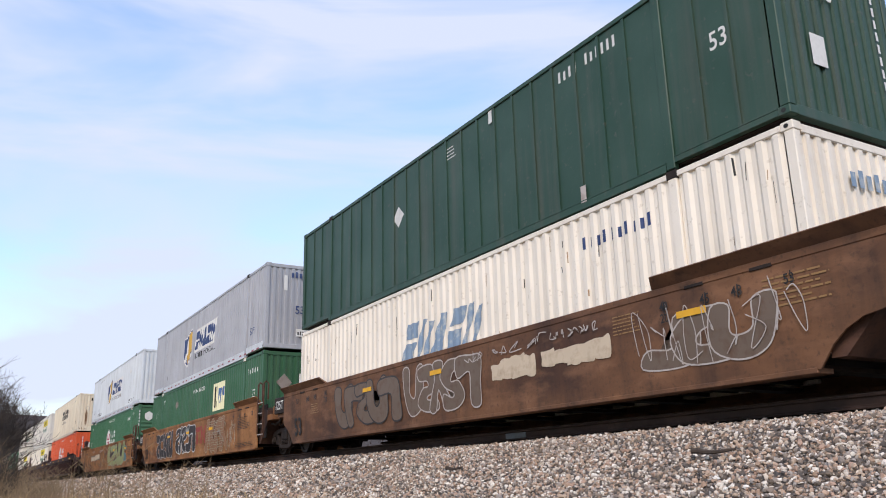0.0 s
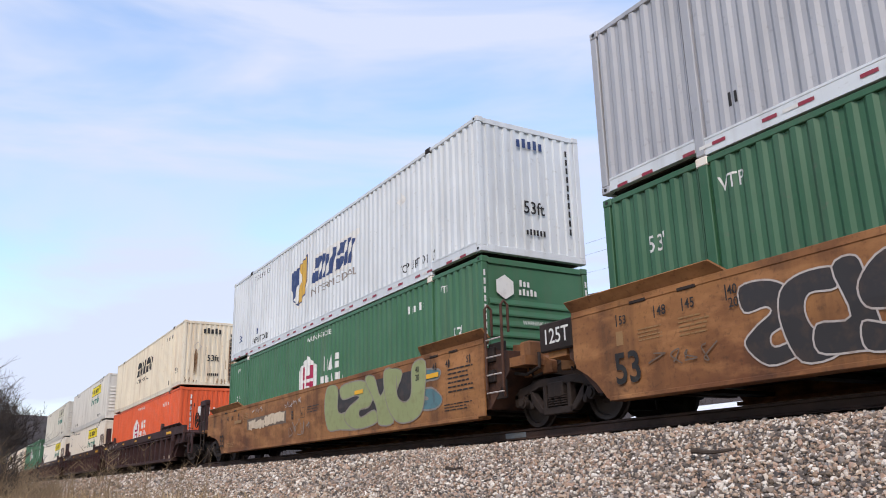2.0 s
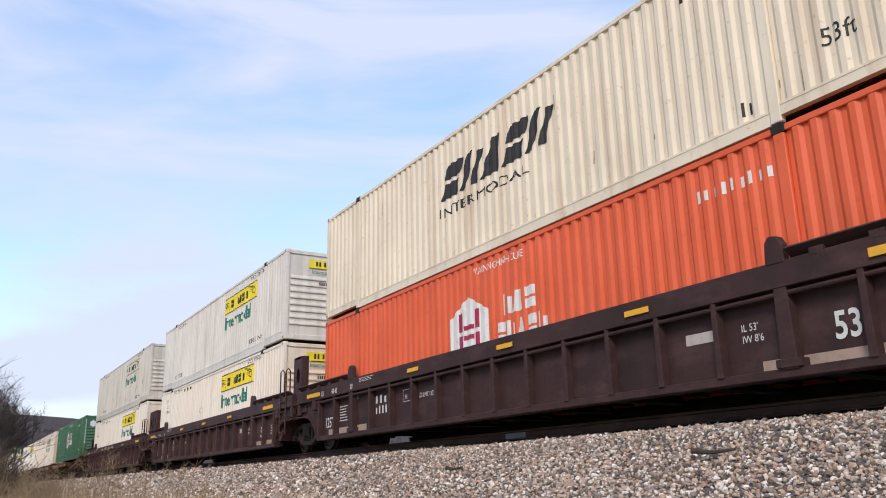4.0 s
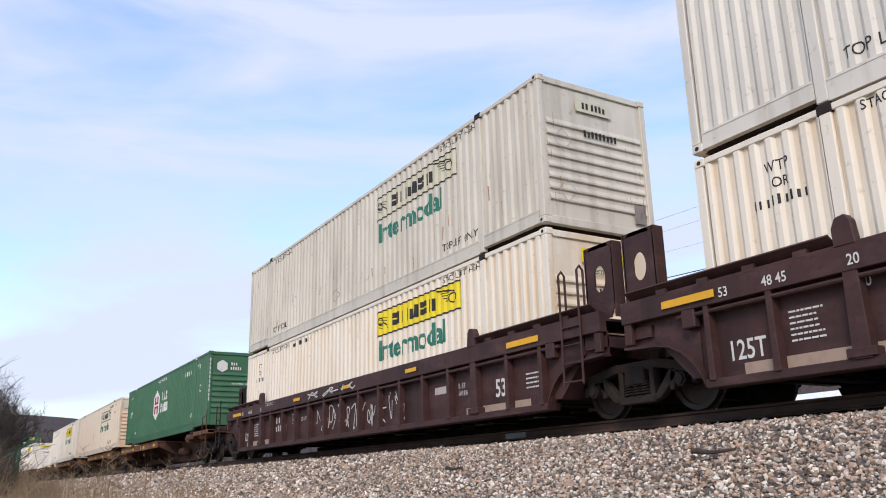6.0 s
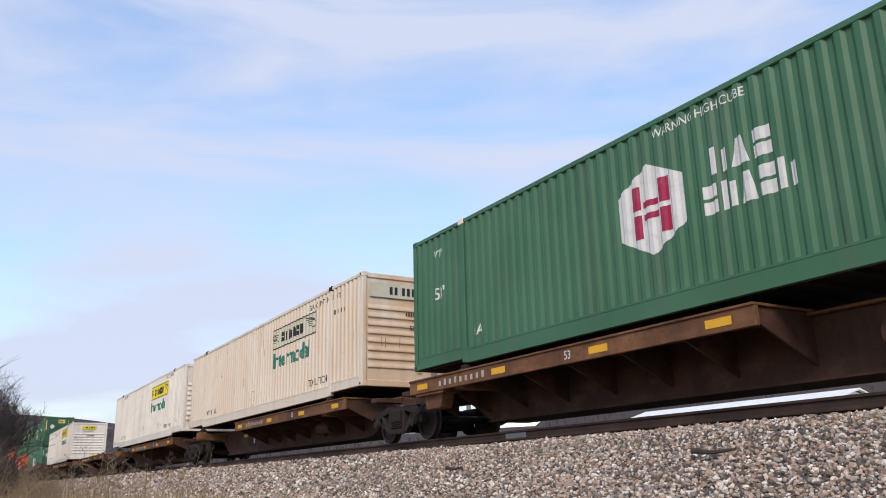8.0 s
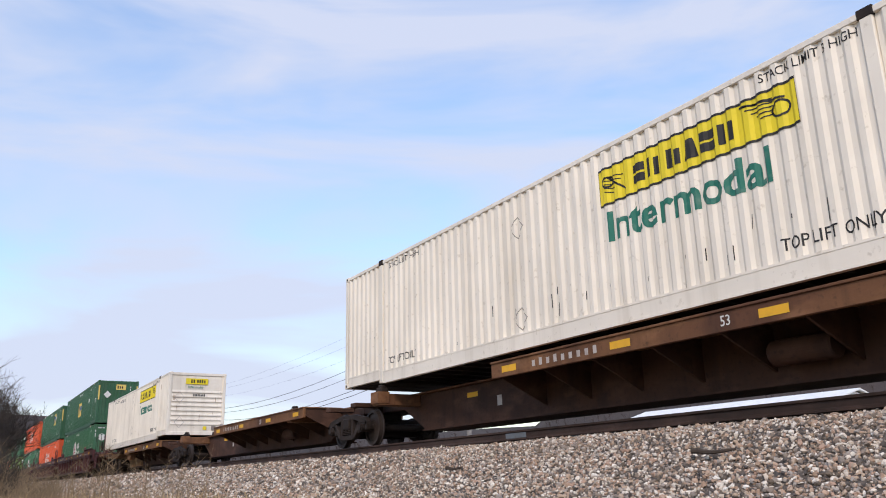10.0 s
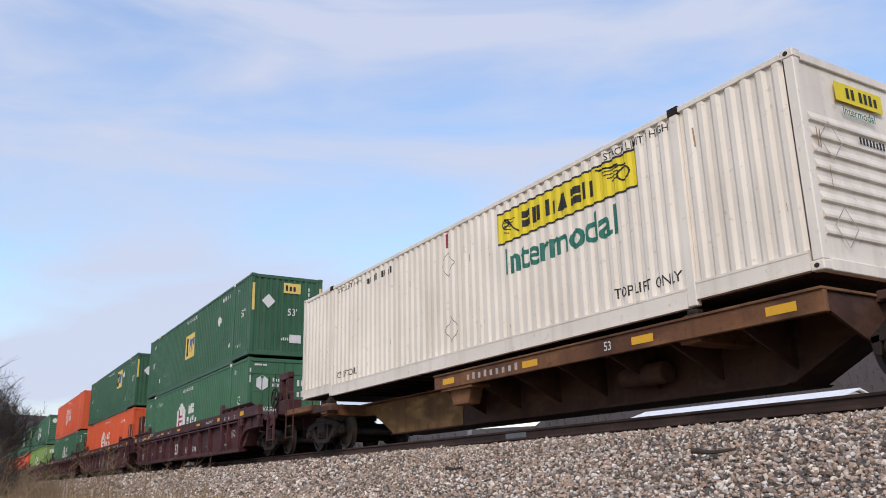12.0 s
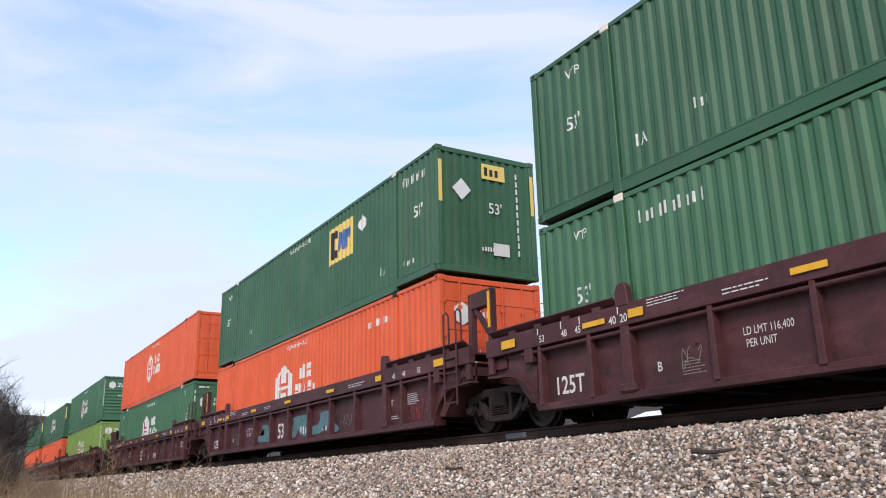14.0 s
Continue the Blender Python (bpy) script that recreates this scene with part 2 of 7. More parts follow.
def rod(bm, pts, r, n=6):
    """A bent round bar through pts, in one piece."""
    pts = [Vector(p) for p in pts]
    rings = []
    for i, p in enumerate(pts):
        d = (pts[min(i + 1, len(pts) - 1)] - pts[max(i - 1, 0)]).normalized()
        q = d.to_track_quat("Z", "Y")
        rings.append([bm.verts.new(p + q @ Vector((r * math.cos(2 * math.pi * k / n), r * math.sin(2 * math.pi * k / n), 0))) for k in range(n)])
    for a, b in zip(rings, rings[1:]):
        best = min(range(n), key=lambda s: sum((a[k].co - b[(k + s) % n].co).length for k in range(n)))
        for k in range(n):
            bm.faces.new((a[k], a[(k + 1) % n], b[(k + 1 + best) % n], b[(k + best) % n]))
    bm.faces.new(rings[0][::-1])
    bm.faces.new(rings[-1])


def prism(bm, pts, x0, x1):
    """A plate: outline in (y, z), from x0 to x1."""
    a = [bm.verts.new((x0, y, z)) for y, z in pts]
    b = [bm.verts.new((x1, y, z)) for y, z in pts]
    n = len(pts)
    bm.faces.new(a[::-1])
    bm.faces.new(b)
    for i in range(n):
        bm.faces.new((a[i], a[(i + 1) % n], b[(i + 1) % n], b[i]))


def lathe(bm, prof, axis_x=True, n=32):
    """A turned form about the x axis: profile of (x, radius)."""
    rings = [[bm.verts.new((x, r * math.cos(2 * math.pi * i / n), r * math.sin(2 * math.pi * i / n))) for i in range(n)] for x, r in prof]
    for p, q in zip(rings, rings[1:]):
        for i in range(n):
            bm.faces.new((p[i], p[(i + 1) % n], q[(i + 1) % n], q[i]))
    bm.faces.new(rings[0][::-1])
    bm.faces.new(rings[-1])


def finish(bm, bevel=0.0):
    bmesh.ops.recalc_face_normals(bm, faces=bm.faces)
    if bevel:
        bmesh.ops.bevel(bm, geom=bm.edges[:], offset=bevel, segments=1, affect='EDGES', clamp_overlap=True)
    me = bpy.data.meshes.new("mesh")
    bm.to_mesh(me)
    bm.free()
    return me


def part(name, bm, material, parent, label="", bevel=0.0, at=None):
    me = finish(bm, bevel) if isinstance(bm, bmesh.types.BMesh) else bm
    me.name = name
    if material and not me.materials:
        me.materials.append(material)
    ob = new(name, me)
    ob.parent = parent
    if at is not None:
        ob.location = at
    if label:
        tagged(ob, label)
    return ob


def thing(name, x, y, z, label, category, group=""):
    e = new(name)
    e.empty_display_size = 0.3
    e.location = (x, y, z)
    return tagged(e, label, category, group)


def one(fn, *a):
    bm = bmesh.new()
    fn(bm, *a)
    return bm


# ---- flat markings: drawn in (u, v), u to the reader's right and v up, then laid on a face ----
GLYPHS = {}


def f_rect(bm, u, v, w, h, lean=0.0):
    q = [bm.verts.new(p) for p in ((u, v, 0), (u + w, v, 0), (u + w + lean, v + h, 0), (u + lean, v + h, 0))]
    bm.faces.new(q)


def f_poly(bm, pts):
    bm.faces.new([bm.verts.new((u, v, 0)) for u, v in pts])


def f_oval(bm, u, v, a, b, n=20, inner=0.0):
    o = [bm.verts.new((u + a * math.cos(2 * math.pi * i / n), v + b * math.sin(2 * math.pi * i / n), 0)) for i in range(n)]
    if not inner:
        bm.faces.new(o)
        return
    q = [bm.verts.new((u + (a - inner) * math.cos(2 * math.pi * i / n), v + (b - inner) * math.sin(2 * math.pi * i / n), 0)) for i in range(n)]
    for i in range(n):
        bm.faces.new((o[i], o[(i + 1) % n], q[(i + 1) % n], q[i]))


def f_line(bm, pts, w, closed=False):
    """A brush stroke of width w along pts."""
    pts = [Vector((*p, 0)) for p in pts]
    n = len(pts)
    left, right = [], []
    for i, p in enumerate(pts):
        a = pts[(i - 1) % n] if closed or i else p
        b = pts[(i + 1) % n] if closed or i < n - 1 else p
        d = (b - a)
        d = d.normalized() if d.length else Vector((1, 0, 0))
        s = Vector((-d.y, d.x, 0)) * w / 2
        left.append(bm.verts.new(p + s))
        right.append(bm.verts.new(p - s))
    for i in range(n if closed else n - 1):
        j = (i + 1) % n
        bm.faces.new((left[i], left[j], right[j], right[i]))


def curve_pts(pts, closed=True, per=6):
    """A smooth line through pts (Catmull-Rom)."""
    out, n = [], len(pts)
    for i in range(n if closed else n - 1):
        p = [pts[(i + k) % n] if closed else pts[min(max(i + k, 0), n - 1)] for k in (-1, 0, 1, 2)]
        for j in range(per):
            t = j / per
            out.append(tuple(0.5 * (2 * p[1][c] + (p[2][c] - p[0][c]) * t + (2 * p[0][c] - 5 * p[1][c] + 4 * p[2][c] - p[3][c]) * t * t
                             + (3 * p[1][c] - p[0][c] - 3 * p[2][c] + p[3][c]) * t ** 3) for c in (0, 1)))
    if not closed:
        out.append(tuple(pts[-1]))
    return out


def f_text(bm, s, u, v, h, bold=0.0, squeeze=1.0, down=False):
    """Letters of cap height h, from (u, v); down: one below another."""
    if down:
        for i, ch in enumerate(s):
            f_text(bm, ch, u, v - i * h * 1.25, h, bold, squeeze)
        return
    key = (s, bold)
    if key not in GLYPHS:
        cu = bpy.data.curves.new("letters", 'FONT')
        cu.body, cu.size, cu.resolution_u, cu.offset = s, 1.0, 3, bold
        ob = new("letters", cu)
        GLYPHS[key] = bpy.data.meshes.new_from_object(ob)
        bpy.data.objects.remove(ob)
        bpy.data.curves.remove(cu)
    tmp = bmesh.new()
    tmp.from_mesh(GLYPHS[key])
    k = h / 0.70
    made = {p: bm.verts.new((u + p.co.x * k * squeeze, v + p.co.y * k, 0)) for p in tmp.verts}
    for f in tmp.faces:
        try:
            bm.faces.new([made[p] for p in f.verts])
        except ValueError:
            pass
    tmp.free()


def f_bars(bm, n, u, v, w, h, seed=1, fill=0.42):
    """A line of writing that cannot be read, or a name or number: one plain bar a letter."""
    rnd = random.Random(seed)
    for i in range(n):
        f_rect(bm, u + w * i / n, v, w / n * fill, h * rnd.choice((1, 1, 0.82)))


def f_lines(bm, rows, u, v, w, h, seed=1):
    """A block of small print: thin lines broken into words."""
    rnd = random.Random(seed)
    for i in range(rows):
        a, end = u, u + w * rnd.uniform(0.7, 1.0)
        while a < end:
            b = min(end, a + w * rnd.uniform(0.08, 0.22))
            f_rect(bm, a, v + h * (rows - 1 - i) / rows, b - a, h / rows * 0.34)
            a = b + w * 0.03


def on_side(bm, root_half, x_face, wave=None, cuts=()):
    """Lay a marking on the near side: u runs from the rear end towards the front, so y = half - u."""
    if wave:
        for c in cuts:
            bmesh.ops.bisect_plane(bm, geom=bm.verts[:] + bm.edges[:] + bm.faces[:], plane_co=(c, 0, 0), plane_no=(1, 0, 0))
    for p in bm.verts:
        u, v = p.co.x, p.co.y
        p.co = (x_face - 0.004 - p.co.z + (wave(root_half - u) if wave else 0.0), root_half - u, v)
    return bm


def on_end(bm, y_face, x0):
    """Lay a marking on the front end: u runs from the near edge away."""
    for p in bm.verts:
        p.co = (x0 + p.co.x, y_face - 0.004 - p.co.z, p.co.y)
    return bm


# ---- containers ----
LEN, WID, HIG = 16.15, 2.59, 2.896
TX, RAIL = 9.592, 1.835
PITCH, DEPTH = 0.245, 0.038
FOLD = (0.30, 0.52, 0.80)      # where the outer flat ends, the inner flat begins and ends, in parts of the pitch
UP = 0.09      # the ends stand higher than the middle, which rests on the inner posts


def ridge(y):
    """Depth of the corrugated wall at y."""
    f = (y / PITCH) % 1.0
    if f < FOLD[0]:
        return 0.0
    if f < FOLD[1]:
        return DEPTH * (f - FOLD[0]) / (FOLD[1] - FOLD[0])
    if f < FOLD[2]:
        return DEPTH
    return DEPTH * (1 - (f - FOLD[2]) / (1 - FOLD[2]))


def ridge_breaks(y0, y1):
    out = []
    for k in range(math.floor(y0 / PITCH) - 1, math.ceil(y1 / PITCH) + 1):
        out += [PITCH * (k + f) for f in (0.0, *FOLD)]
    return [y0] + [y for y in out if y0 + 0.004 < y < y1 - 0.004] + [y1]


def corrugated(bm, x_face, into, y0, y1, z0, z1):
    ys = ridge_breaks(y0, y1)
    rows = [[bm.verts.new((x_face + into * ridge(y), y, z)) for y in ys] for z in (z0, z1)]
    for i in range(len(ys) - 1):
        bm.faces.new((rows[0][i], rows[0][i + 1], rows[1][i + 1], rows[1][i]))


BEAMS = []
for low in (0.03 + UP * 0.6, 0.03):
    beam = bmesh.new()
    box(beam, -WID / 2 + 0.10, WID / 2 - 0.10, -0.03, 0.03, low, 0.092)
    BEAMS.append(finish(beam))


def container(s_front, z, mat, label, end="corr", style="corr", rail_mat=None, base_rail=0.16, marks=None):
    """A 53-foot container: posts, rails, castings, walls, roof, floor and end."""
    root = thing("shipping_container", TX, s_front + LEN / 2, z, label, "container", "containers on the train")
    rail_mat = rail_mat or mat
    hw, hl = WID / 2, LEN / 2
    nx = -hw
    top = HIG - 0.11
    for sx in (-1, 1):
        for sy in (-1, 1):
            bm = bmesh.new()
            box(bm, sx * hw, sx * (hw - 0.13), sy * hl, sy * (hl - 0.14), 0.12 + UP, HIG - 0.12)
            part("corner_post", bm, mat, root, bevel=0.012)
            for zz in (UP, HIG - 0.12):
                bm = bmesh.new()
                box(bm, sx * (hw + 0.004), sx * (hw - 0.16), sy * (hl + 0.004), sy * (hl - 0.178), zz, zz + 0.12)
                part("corner_casting", bm, mat, root, bevel=0.012)
            bm = bmesh.new()
            box(bm, sx * (hw - 0.003), sx * (hw - 0.10), sy * 6.02, sy * 6.18, 0.03, HIG - 0.03)
            part("lift_post", bm, mat, root, bevel=0.012)
            bm = bmesh.new()
            box(bm, sx * (hw + 0.006), sx * (hw - 0.14), sy * 6.0, sy * 6.2, HIG - 0.115, HIG + 0.012)
            part("lift_casting", bm, WHITE if mat in (GREEN, GREEN_E) else STEEL, root, bevel=0.012)
        bm = bmesh.new()
        box(bm, sx * (hw - 0.006), sx * (hw - 0.09), -hl + 0.18, hl - 0.18, HIG - 0.10, HIG - 0.012)
        part("top_rail", bm, mat, root, bevel=0.01)
        for a, b in ((-hl + 0.18, -6.185), (-6.015, 6.015), (6.185, hl - 0.18)):
            bm = bmesh.new()
            lip = 0.035 if base_rail > 0.2 else 0.02
            lo = 0.02 if a < 0 < b else UP + 0.02
            hi = base_rail if a < 0 < b else base_rail + UP * 0.6
            pts = [(0.10, lo), (0.003, lo), (0.003, lo + lip), (0.009, lo + lip + 0.002), (0.009, hi - lip), (0.003, hi - lip + 0.002), (0.003, hi), (0.10, hi)]
            v0 = [bm.verts.new((sx * (hw - x), a, zz)) for x, zz in pts]
            v1 = [bm.verts.new((sx * (hw - x), b, zz)) for x, zz in pts]
            bm.faces.new(v0)
            bm.faces.new(v1[::-1])
            for i in range(len(pts)):
                j = (i + 1) % len(pts)
                bm.faces.new((v0[i], v0[j], v1[j], v1[i]))
            part("bottom_rail", bm, rail_mat, root)
            bm = bmesh.new()
            if style == "corr":
                corrugated(bm, sx * (hw - 0.012), -sx, a, b, base_rail, HIG - 0.10)
            else:
                box(bm, sx * (hw - 0.035), sx * (hw - 0.05), a, b, base_rail, HIG - 0.10)
                k = max(2, round((b - a) / 0.61))
                for i in range(1, k):
                    y = a + (b - a) * i / k
                    box(bm, sx * (hw - 0.012), sx * (hw - 0.035), y - 0.028, y + 0.028, base_rail, HIG - 0.10)
            part("side_panel", bm, mat, root)
    for sy in (-1, 1):
        for zz, hh in ((UP, 0.15), (HIG - 0.14, 0.12)):
            bm = bmesh.new()
            box(bm, -hw + 0.16, hw - 0.16, sy * (hl - 0.005), sy * (hl - 0.12), zz, zz + hh)
            part("end_rail", bm, mat, root, bevel=0.01)
    bm = bmesh.new()
    box(bm, -hw + 0.09, hw - 0.09, -hl + 0.12, hl - 0.12, HIG - 0.05, HIG - 0.02)
    part("roof", bm, mat, root)
    bm = bmesh.new()
    box(bm, -hw + 0.10, hw - 0.10, -hl + 0.12, hl - 0.12, 0.09, 0.14)
    part("underfloor", bm, STEEL, root)
    for i in range(27):
        y = -hl + 0.4 + i * (LEN - 0.8) / 26
        part("floor_beam", BEAMS[abs(y) < 6], STEEL, root, at=(0, y, 0))
    # rear end, plain doors
    bm = bmesh.new()
    box(bm, -hw + 0.13, hw - 0.13, hl - 0.06, hl - 0.03, 0.17, HIG - 0.14)
    part("rear_panel", bm, mat, root)
    # front end
    bm = bmesh.new()
    yf = -hl
    if end == "corr":
        xs = []
        k = 11
        for i in range(k):
            c = -hw + 0.13 + (WID - 0.26) * i / k
            w = (WID - 0.26) / k
            xs += [(c, 0.05), (c + w * 0.42, 0.05), (c + w * 0.5, 0.015), (c + w * 0.92, 0.015)]
        xs.append((hw - 0.13, 0.05))
        rows = [[bm.verts.new((x, yf + d, zz)) for x, d in xs] for zz in (0.17, HIG - 0.14)]
        for i in range(len(xs) - 1):
            bm.faces.new((rows[0][i], rows[0][i + 1], rows[1][i + 1], rows[1][i]))
        part("front_panel", bm, mat, root)
    elif end == "louver":
        box(bm, -hw + 0.13, hw - 0.13, yf + 0.04, yf + 0.06, 0.17, HIG - 0.14)
        part("front_panel", bm, mat, root)
        for i in range(8):
            zz = 0.52 + i * 0.205
            bm = bmesh.new()
            prism(bm, [(yf + 0.045, zz), (yf + 0.005, zz + 0.02), (yf + 0.002, zz + 0.05), (yf + 0.045, zz + 0.15)], -hw + 0.17, hw - 0.17)
            part("stiffening_rib", bm, mat, root)
    else:
        for sx in (-1, 1):
            bm = bmesh.new()
            box(bm, sx * 0.012, sx * (hw - 0.13), yf + 0.03, yf + 0.06, 0.18, HIG - 0.15)
            for zz in (0.35, 1.05, 1.75, 2.35):
                box(bm, sx * 0.05, sx * (hw - 0.18), yf + 0.016, yf + 0.03, zz, zz + 0.12)
            leaf = part("door_leaf", bm, mat, root, bevel=0.004)
            for xx in (0.28, 0.80):
                bm = bmesh.new()
                tube(bm, (sx * xx, yf + 0.0, 0.08), (sx * xx, yf + 0.0, HIG - 0.08), 0.017, 8)
                for zz in (0.5, 1.3, 2.2):
                    box(bm, sx * xx - 0.05, sx * xx + 0.05, yf - 0.012, yf + 0.03, zz, zz + 0.07)
                part("locking_bar", bm, mat, leaf)
            for zz in (0.4, 1.0, 1.6, 2.3):
                bm = bmesh.new()
                box(bm, sx * (hw - 0.15), sx * (hw - 0.02), yf - 0.012, yf + 0.03, zz, zz + 0.09)
                part("door_hinge", bm, mat, leaf)
    # casting holes: flat black ovals on solid castings, the dark inside painted on
    for uu in (0.09, LEN - 0.09):
        for zz in (UP + 0.06, HIG - 0.06):
            part("painted_casting_hole", on_side(one(f_oval, uu, zz, 0.035, 0.03, 12), hl, -hw - 0.004), BMARK, root)
    if marks:
        marks(root)
    MOVING.append(root)
    return root


MOVING = []      # all that rolls along the track
WHEELSETS = []


def side_mark(root, name, bm, mat, label="", flat=False):
    """A marking on the near wall that follows its ridges."""
    us = [p.co.x for p in bm.verts]
    cuts = [] if flat else [LEN / 2 - y for y in ridge_breaks(LEN / 2 - max(us), LEN / 2 - min(us))]
    return part(name, on_side(bm, LEN / 2, -WID / 2 + 0.012, None if flat else ridge, cuts), mat, root, label)


def end_mark(root, name, bm, mat, label=""):
    return part(name, on_end(bm, -LEN / 2 - (0.014 if name == "door_marking" else 0.0), -WID / 2), mat, root, label)


def txt(s, u, v, h, bold=0.01, squeeze=0.9, down=False):
    return one(f_text, s, u, v, h, bold, squeeze, down)


def rail_mark(root, name, bm, mat, label=""):
    """A marking on the flat bottom rail or a post."""
    return part(name, on_side(bm, LEN / 2, -WID / 2 + 0.005), mat, root, label)


def car_mark(root, name, bm, mat, style, label=""):
    """A marking on the near side of a well car: the bent plate, or the plate between the posts and the sill above it."""
    if style == "smooth":
        bmesh.ops.bisect_plane(bm, geom=bm.verts[:] + bm.edges[:] + bm.faces[:], plane_co=(0, 0.882, 0), plane_no=(0, 1, 0))
        for p in bm.verts:
            p.co = (-CW - 0.004 - p.co.z - (0.012 if p.co.y > 1.48 else 0.0) + 0.045 * max(0.0, (0.882 - p.co.y) / 0.642), LEN / 2 - p.co.x, p.co.y)
    else:
        mid = sum(p.co.y for p in bm.verts) / len(bm.verts)
        for p in bm.verts:
            p.co = ((-CW if mid > 1.2 else -CW + 0.15) - 0.004 - p.co.z, LEN / 2 - p.co.x, p.co.y)
    return part(name, bm, mat, root, label)


def lift(bm, d):
    for p in bm.verts:
        p.co.z += d
    return bm


def f_block(bm, k, a, b, v, h, lean, cut):
    """One plain block of a letter's size: split across, split upright, or a wedge."""
    if k == 0:
        f_rect(bm, a, v, b, h * 0.44, lean * 0.44)
        f_rect(bm, a + lean * 0.56, v + h * 0.56, b, h * 0.44, lean * 0.44)
    elif k == 1:
        f_rect(bm, a, v, b * 0.36, h, lean)
        f_rect(bm, a + b * 0.64, v, b * 0.36, h * cut, lean * 0.9)
    else:
        f_poly(bm, [(a, v), (a + b, v), (a + b * 0.72 + lean, v + h), (a + b * 0.28 + lean, v + h)])


def letter_blocks(r, n, u, v, w, h, mat, lean=0.0, seed=1, up=0.0):
    """A name as plain shapes, one part a letter."""
    rnd = random.Random(seed)
    for i in range(n):
        bm = bmesh.new()
        f_block(bm, i % 3 if seed % 2 else (i + 1) % 3, u + w / n * i, w / n * 0.80, v, h, lean, rnd.uniform(0.75, 1.0))
        side_mark(r, "lettering_block", lift(bm, up), mat)


# ---- liveries, drawn as plain shapes ----
def words(s, u, v, h, mat=WMARK, bold=0.008, squeeze=0.85, name="stencil"):
    return lambda r: side_mark(r, name, txt(s, u, v, h, bold, squeeze), mat)


def ident(n, u, v, w, h, mat=WMARK, seed=3):
    def put(r):
        rnd = random.Random(seed)
        for i in range(n):
            side_mark(r, "number_bar", one(f_rect, u + w * i / n, v, w / n * 0.36, h * rnd.choice((1, 1, 0.82))), mat)
    return put


def diamond(u, v, d, mat=WMARK):
    def put(r):
        bm = bmesh.new()
        edge = [(u, v - d), (u + d * 0.95, v), (u, v + d), (u - d * 0.95, v)]
        if mat is PALEG:
            f_line(bm, edge, 0.022, True)
            side_mark(r, "placard_frame", bm, GREYG)
        else:
            f_poly(bm, edge)
            side_mark(r, "placard", bm, mat)
    return put


def badge_mark(u, v, mat=WMARK, ink=CRIMSON):
    """White pointed badge with crimson bars, and two rows of white blocks beside it."""
    def put(r):
        bm = bmesh.new()
        top = 0.69
        f_poly(bm, [(u - 0.66, v + 0.34), (u - 0.66, v - 0.34), (u, v - top), (u + 0.66, v - 0.34), (u + 0.66, v + 0.34), (u, v + top)])
        side_mark(r, "badge", lift(bm, -0.001), mat)
        bm = bmesh.new()
        for du in (-0.36, 0.2):
            f_rect(bm, u + du, v - 0.40, 0.17, 0.36)
            f_rect(bm, u + du, v + 0.04, 0.17, 0.36)
        f_rect(bm, u - 0.15, v + 0.05, 0.31, 0.09)
        f_rect(bm, u - 0.15, v - 0.14, 0.31, 0.09)
        side_mark(r, "badge_emblem", lift(bm, 0.004), ink)
        letter_blocks(r, 3, u + 1.15, v + 0.12, 1.02, 0.38, mat, seed=4)
        letter_blocks(r, 5, u + 0.98, v - 0.40, 1.48, 0.40, mat, seed=9)
    return put


def square_mark(u, v, panel, w=1.5, h=1.0):
    """A pale square with a black block and blue blocks."""
    def put(r):
        side_mark(r, "panel", lift(one(f_rect, u, v, w, h), -0.001), panel)
        bm = bmesh.new()
        f_rect(bm, u + 0.10, v + 0.12, 0.22, 0.76)
        f_rect(bm, u + 0.36, v + 0.12, 0.16, 0.22)
        f_rect(bm, u + 0.36, v + 0.66, 0.16, 0.22)
        side_mark(r, "black_block", lift(bm, 0.004), BMARK)
        bm = bmesh.new()
        f_poly(bm, [(u + 0.60, v + 0.25), (u + 0.72, v + 0.25), (u + 0.88, v + 0.78), (u + 0.70, v + 0.78)])
        f_poly(bm, [(u + 0.80, v + 0.25), (u + 1.02, v + 0.25), (u + 1.06, v + 0.78), (u + 0.94, v + 0.78)])
        f_rect(bm, u + 1.10, v + 0.25, 0.12, 0.5)
        f_oval(bm, u + 1.31, v + 0.64, 0.12, 0.16, 16)
        side_mark(r, "blue_block", lift(bm, 0.004), BLUE2)
    return put


BLUE2 = marking("mid_blue_lettering", (0.06, 0.14, 0.32), 0.25, (0.4, 0.45, 0.5))


def slant_word(u, v, w, h, mat, back=None, word=None, n=5, wordmat=None):
    def put(r):
        if back:
            bm = bmesh.new()
            f_poly(bm, [(u - 0.10, v - 0.10), (u + w + 0.02, v - 0.10), (u + w + 0.12, v + h * 0.55), (u + w + 0.5, v + h + 0.12), (u + 0.20, v + h + 0.10)])
            side_mark(r, "lettering_ground", lift(bm, -0.001), back)
        letter_blocks(r, n, u, v, w, h, mat, 0.30, 11, 0.004)
        if word:
            side_mark(r, "stencil", txt(word, u - 0.1, v - 0.36, 0.2, 0.0, 1.75), wordmat or BLUEM)
    return put


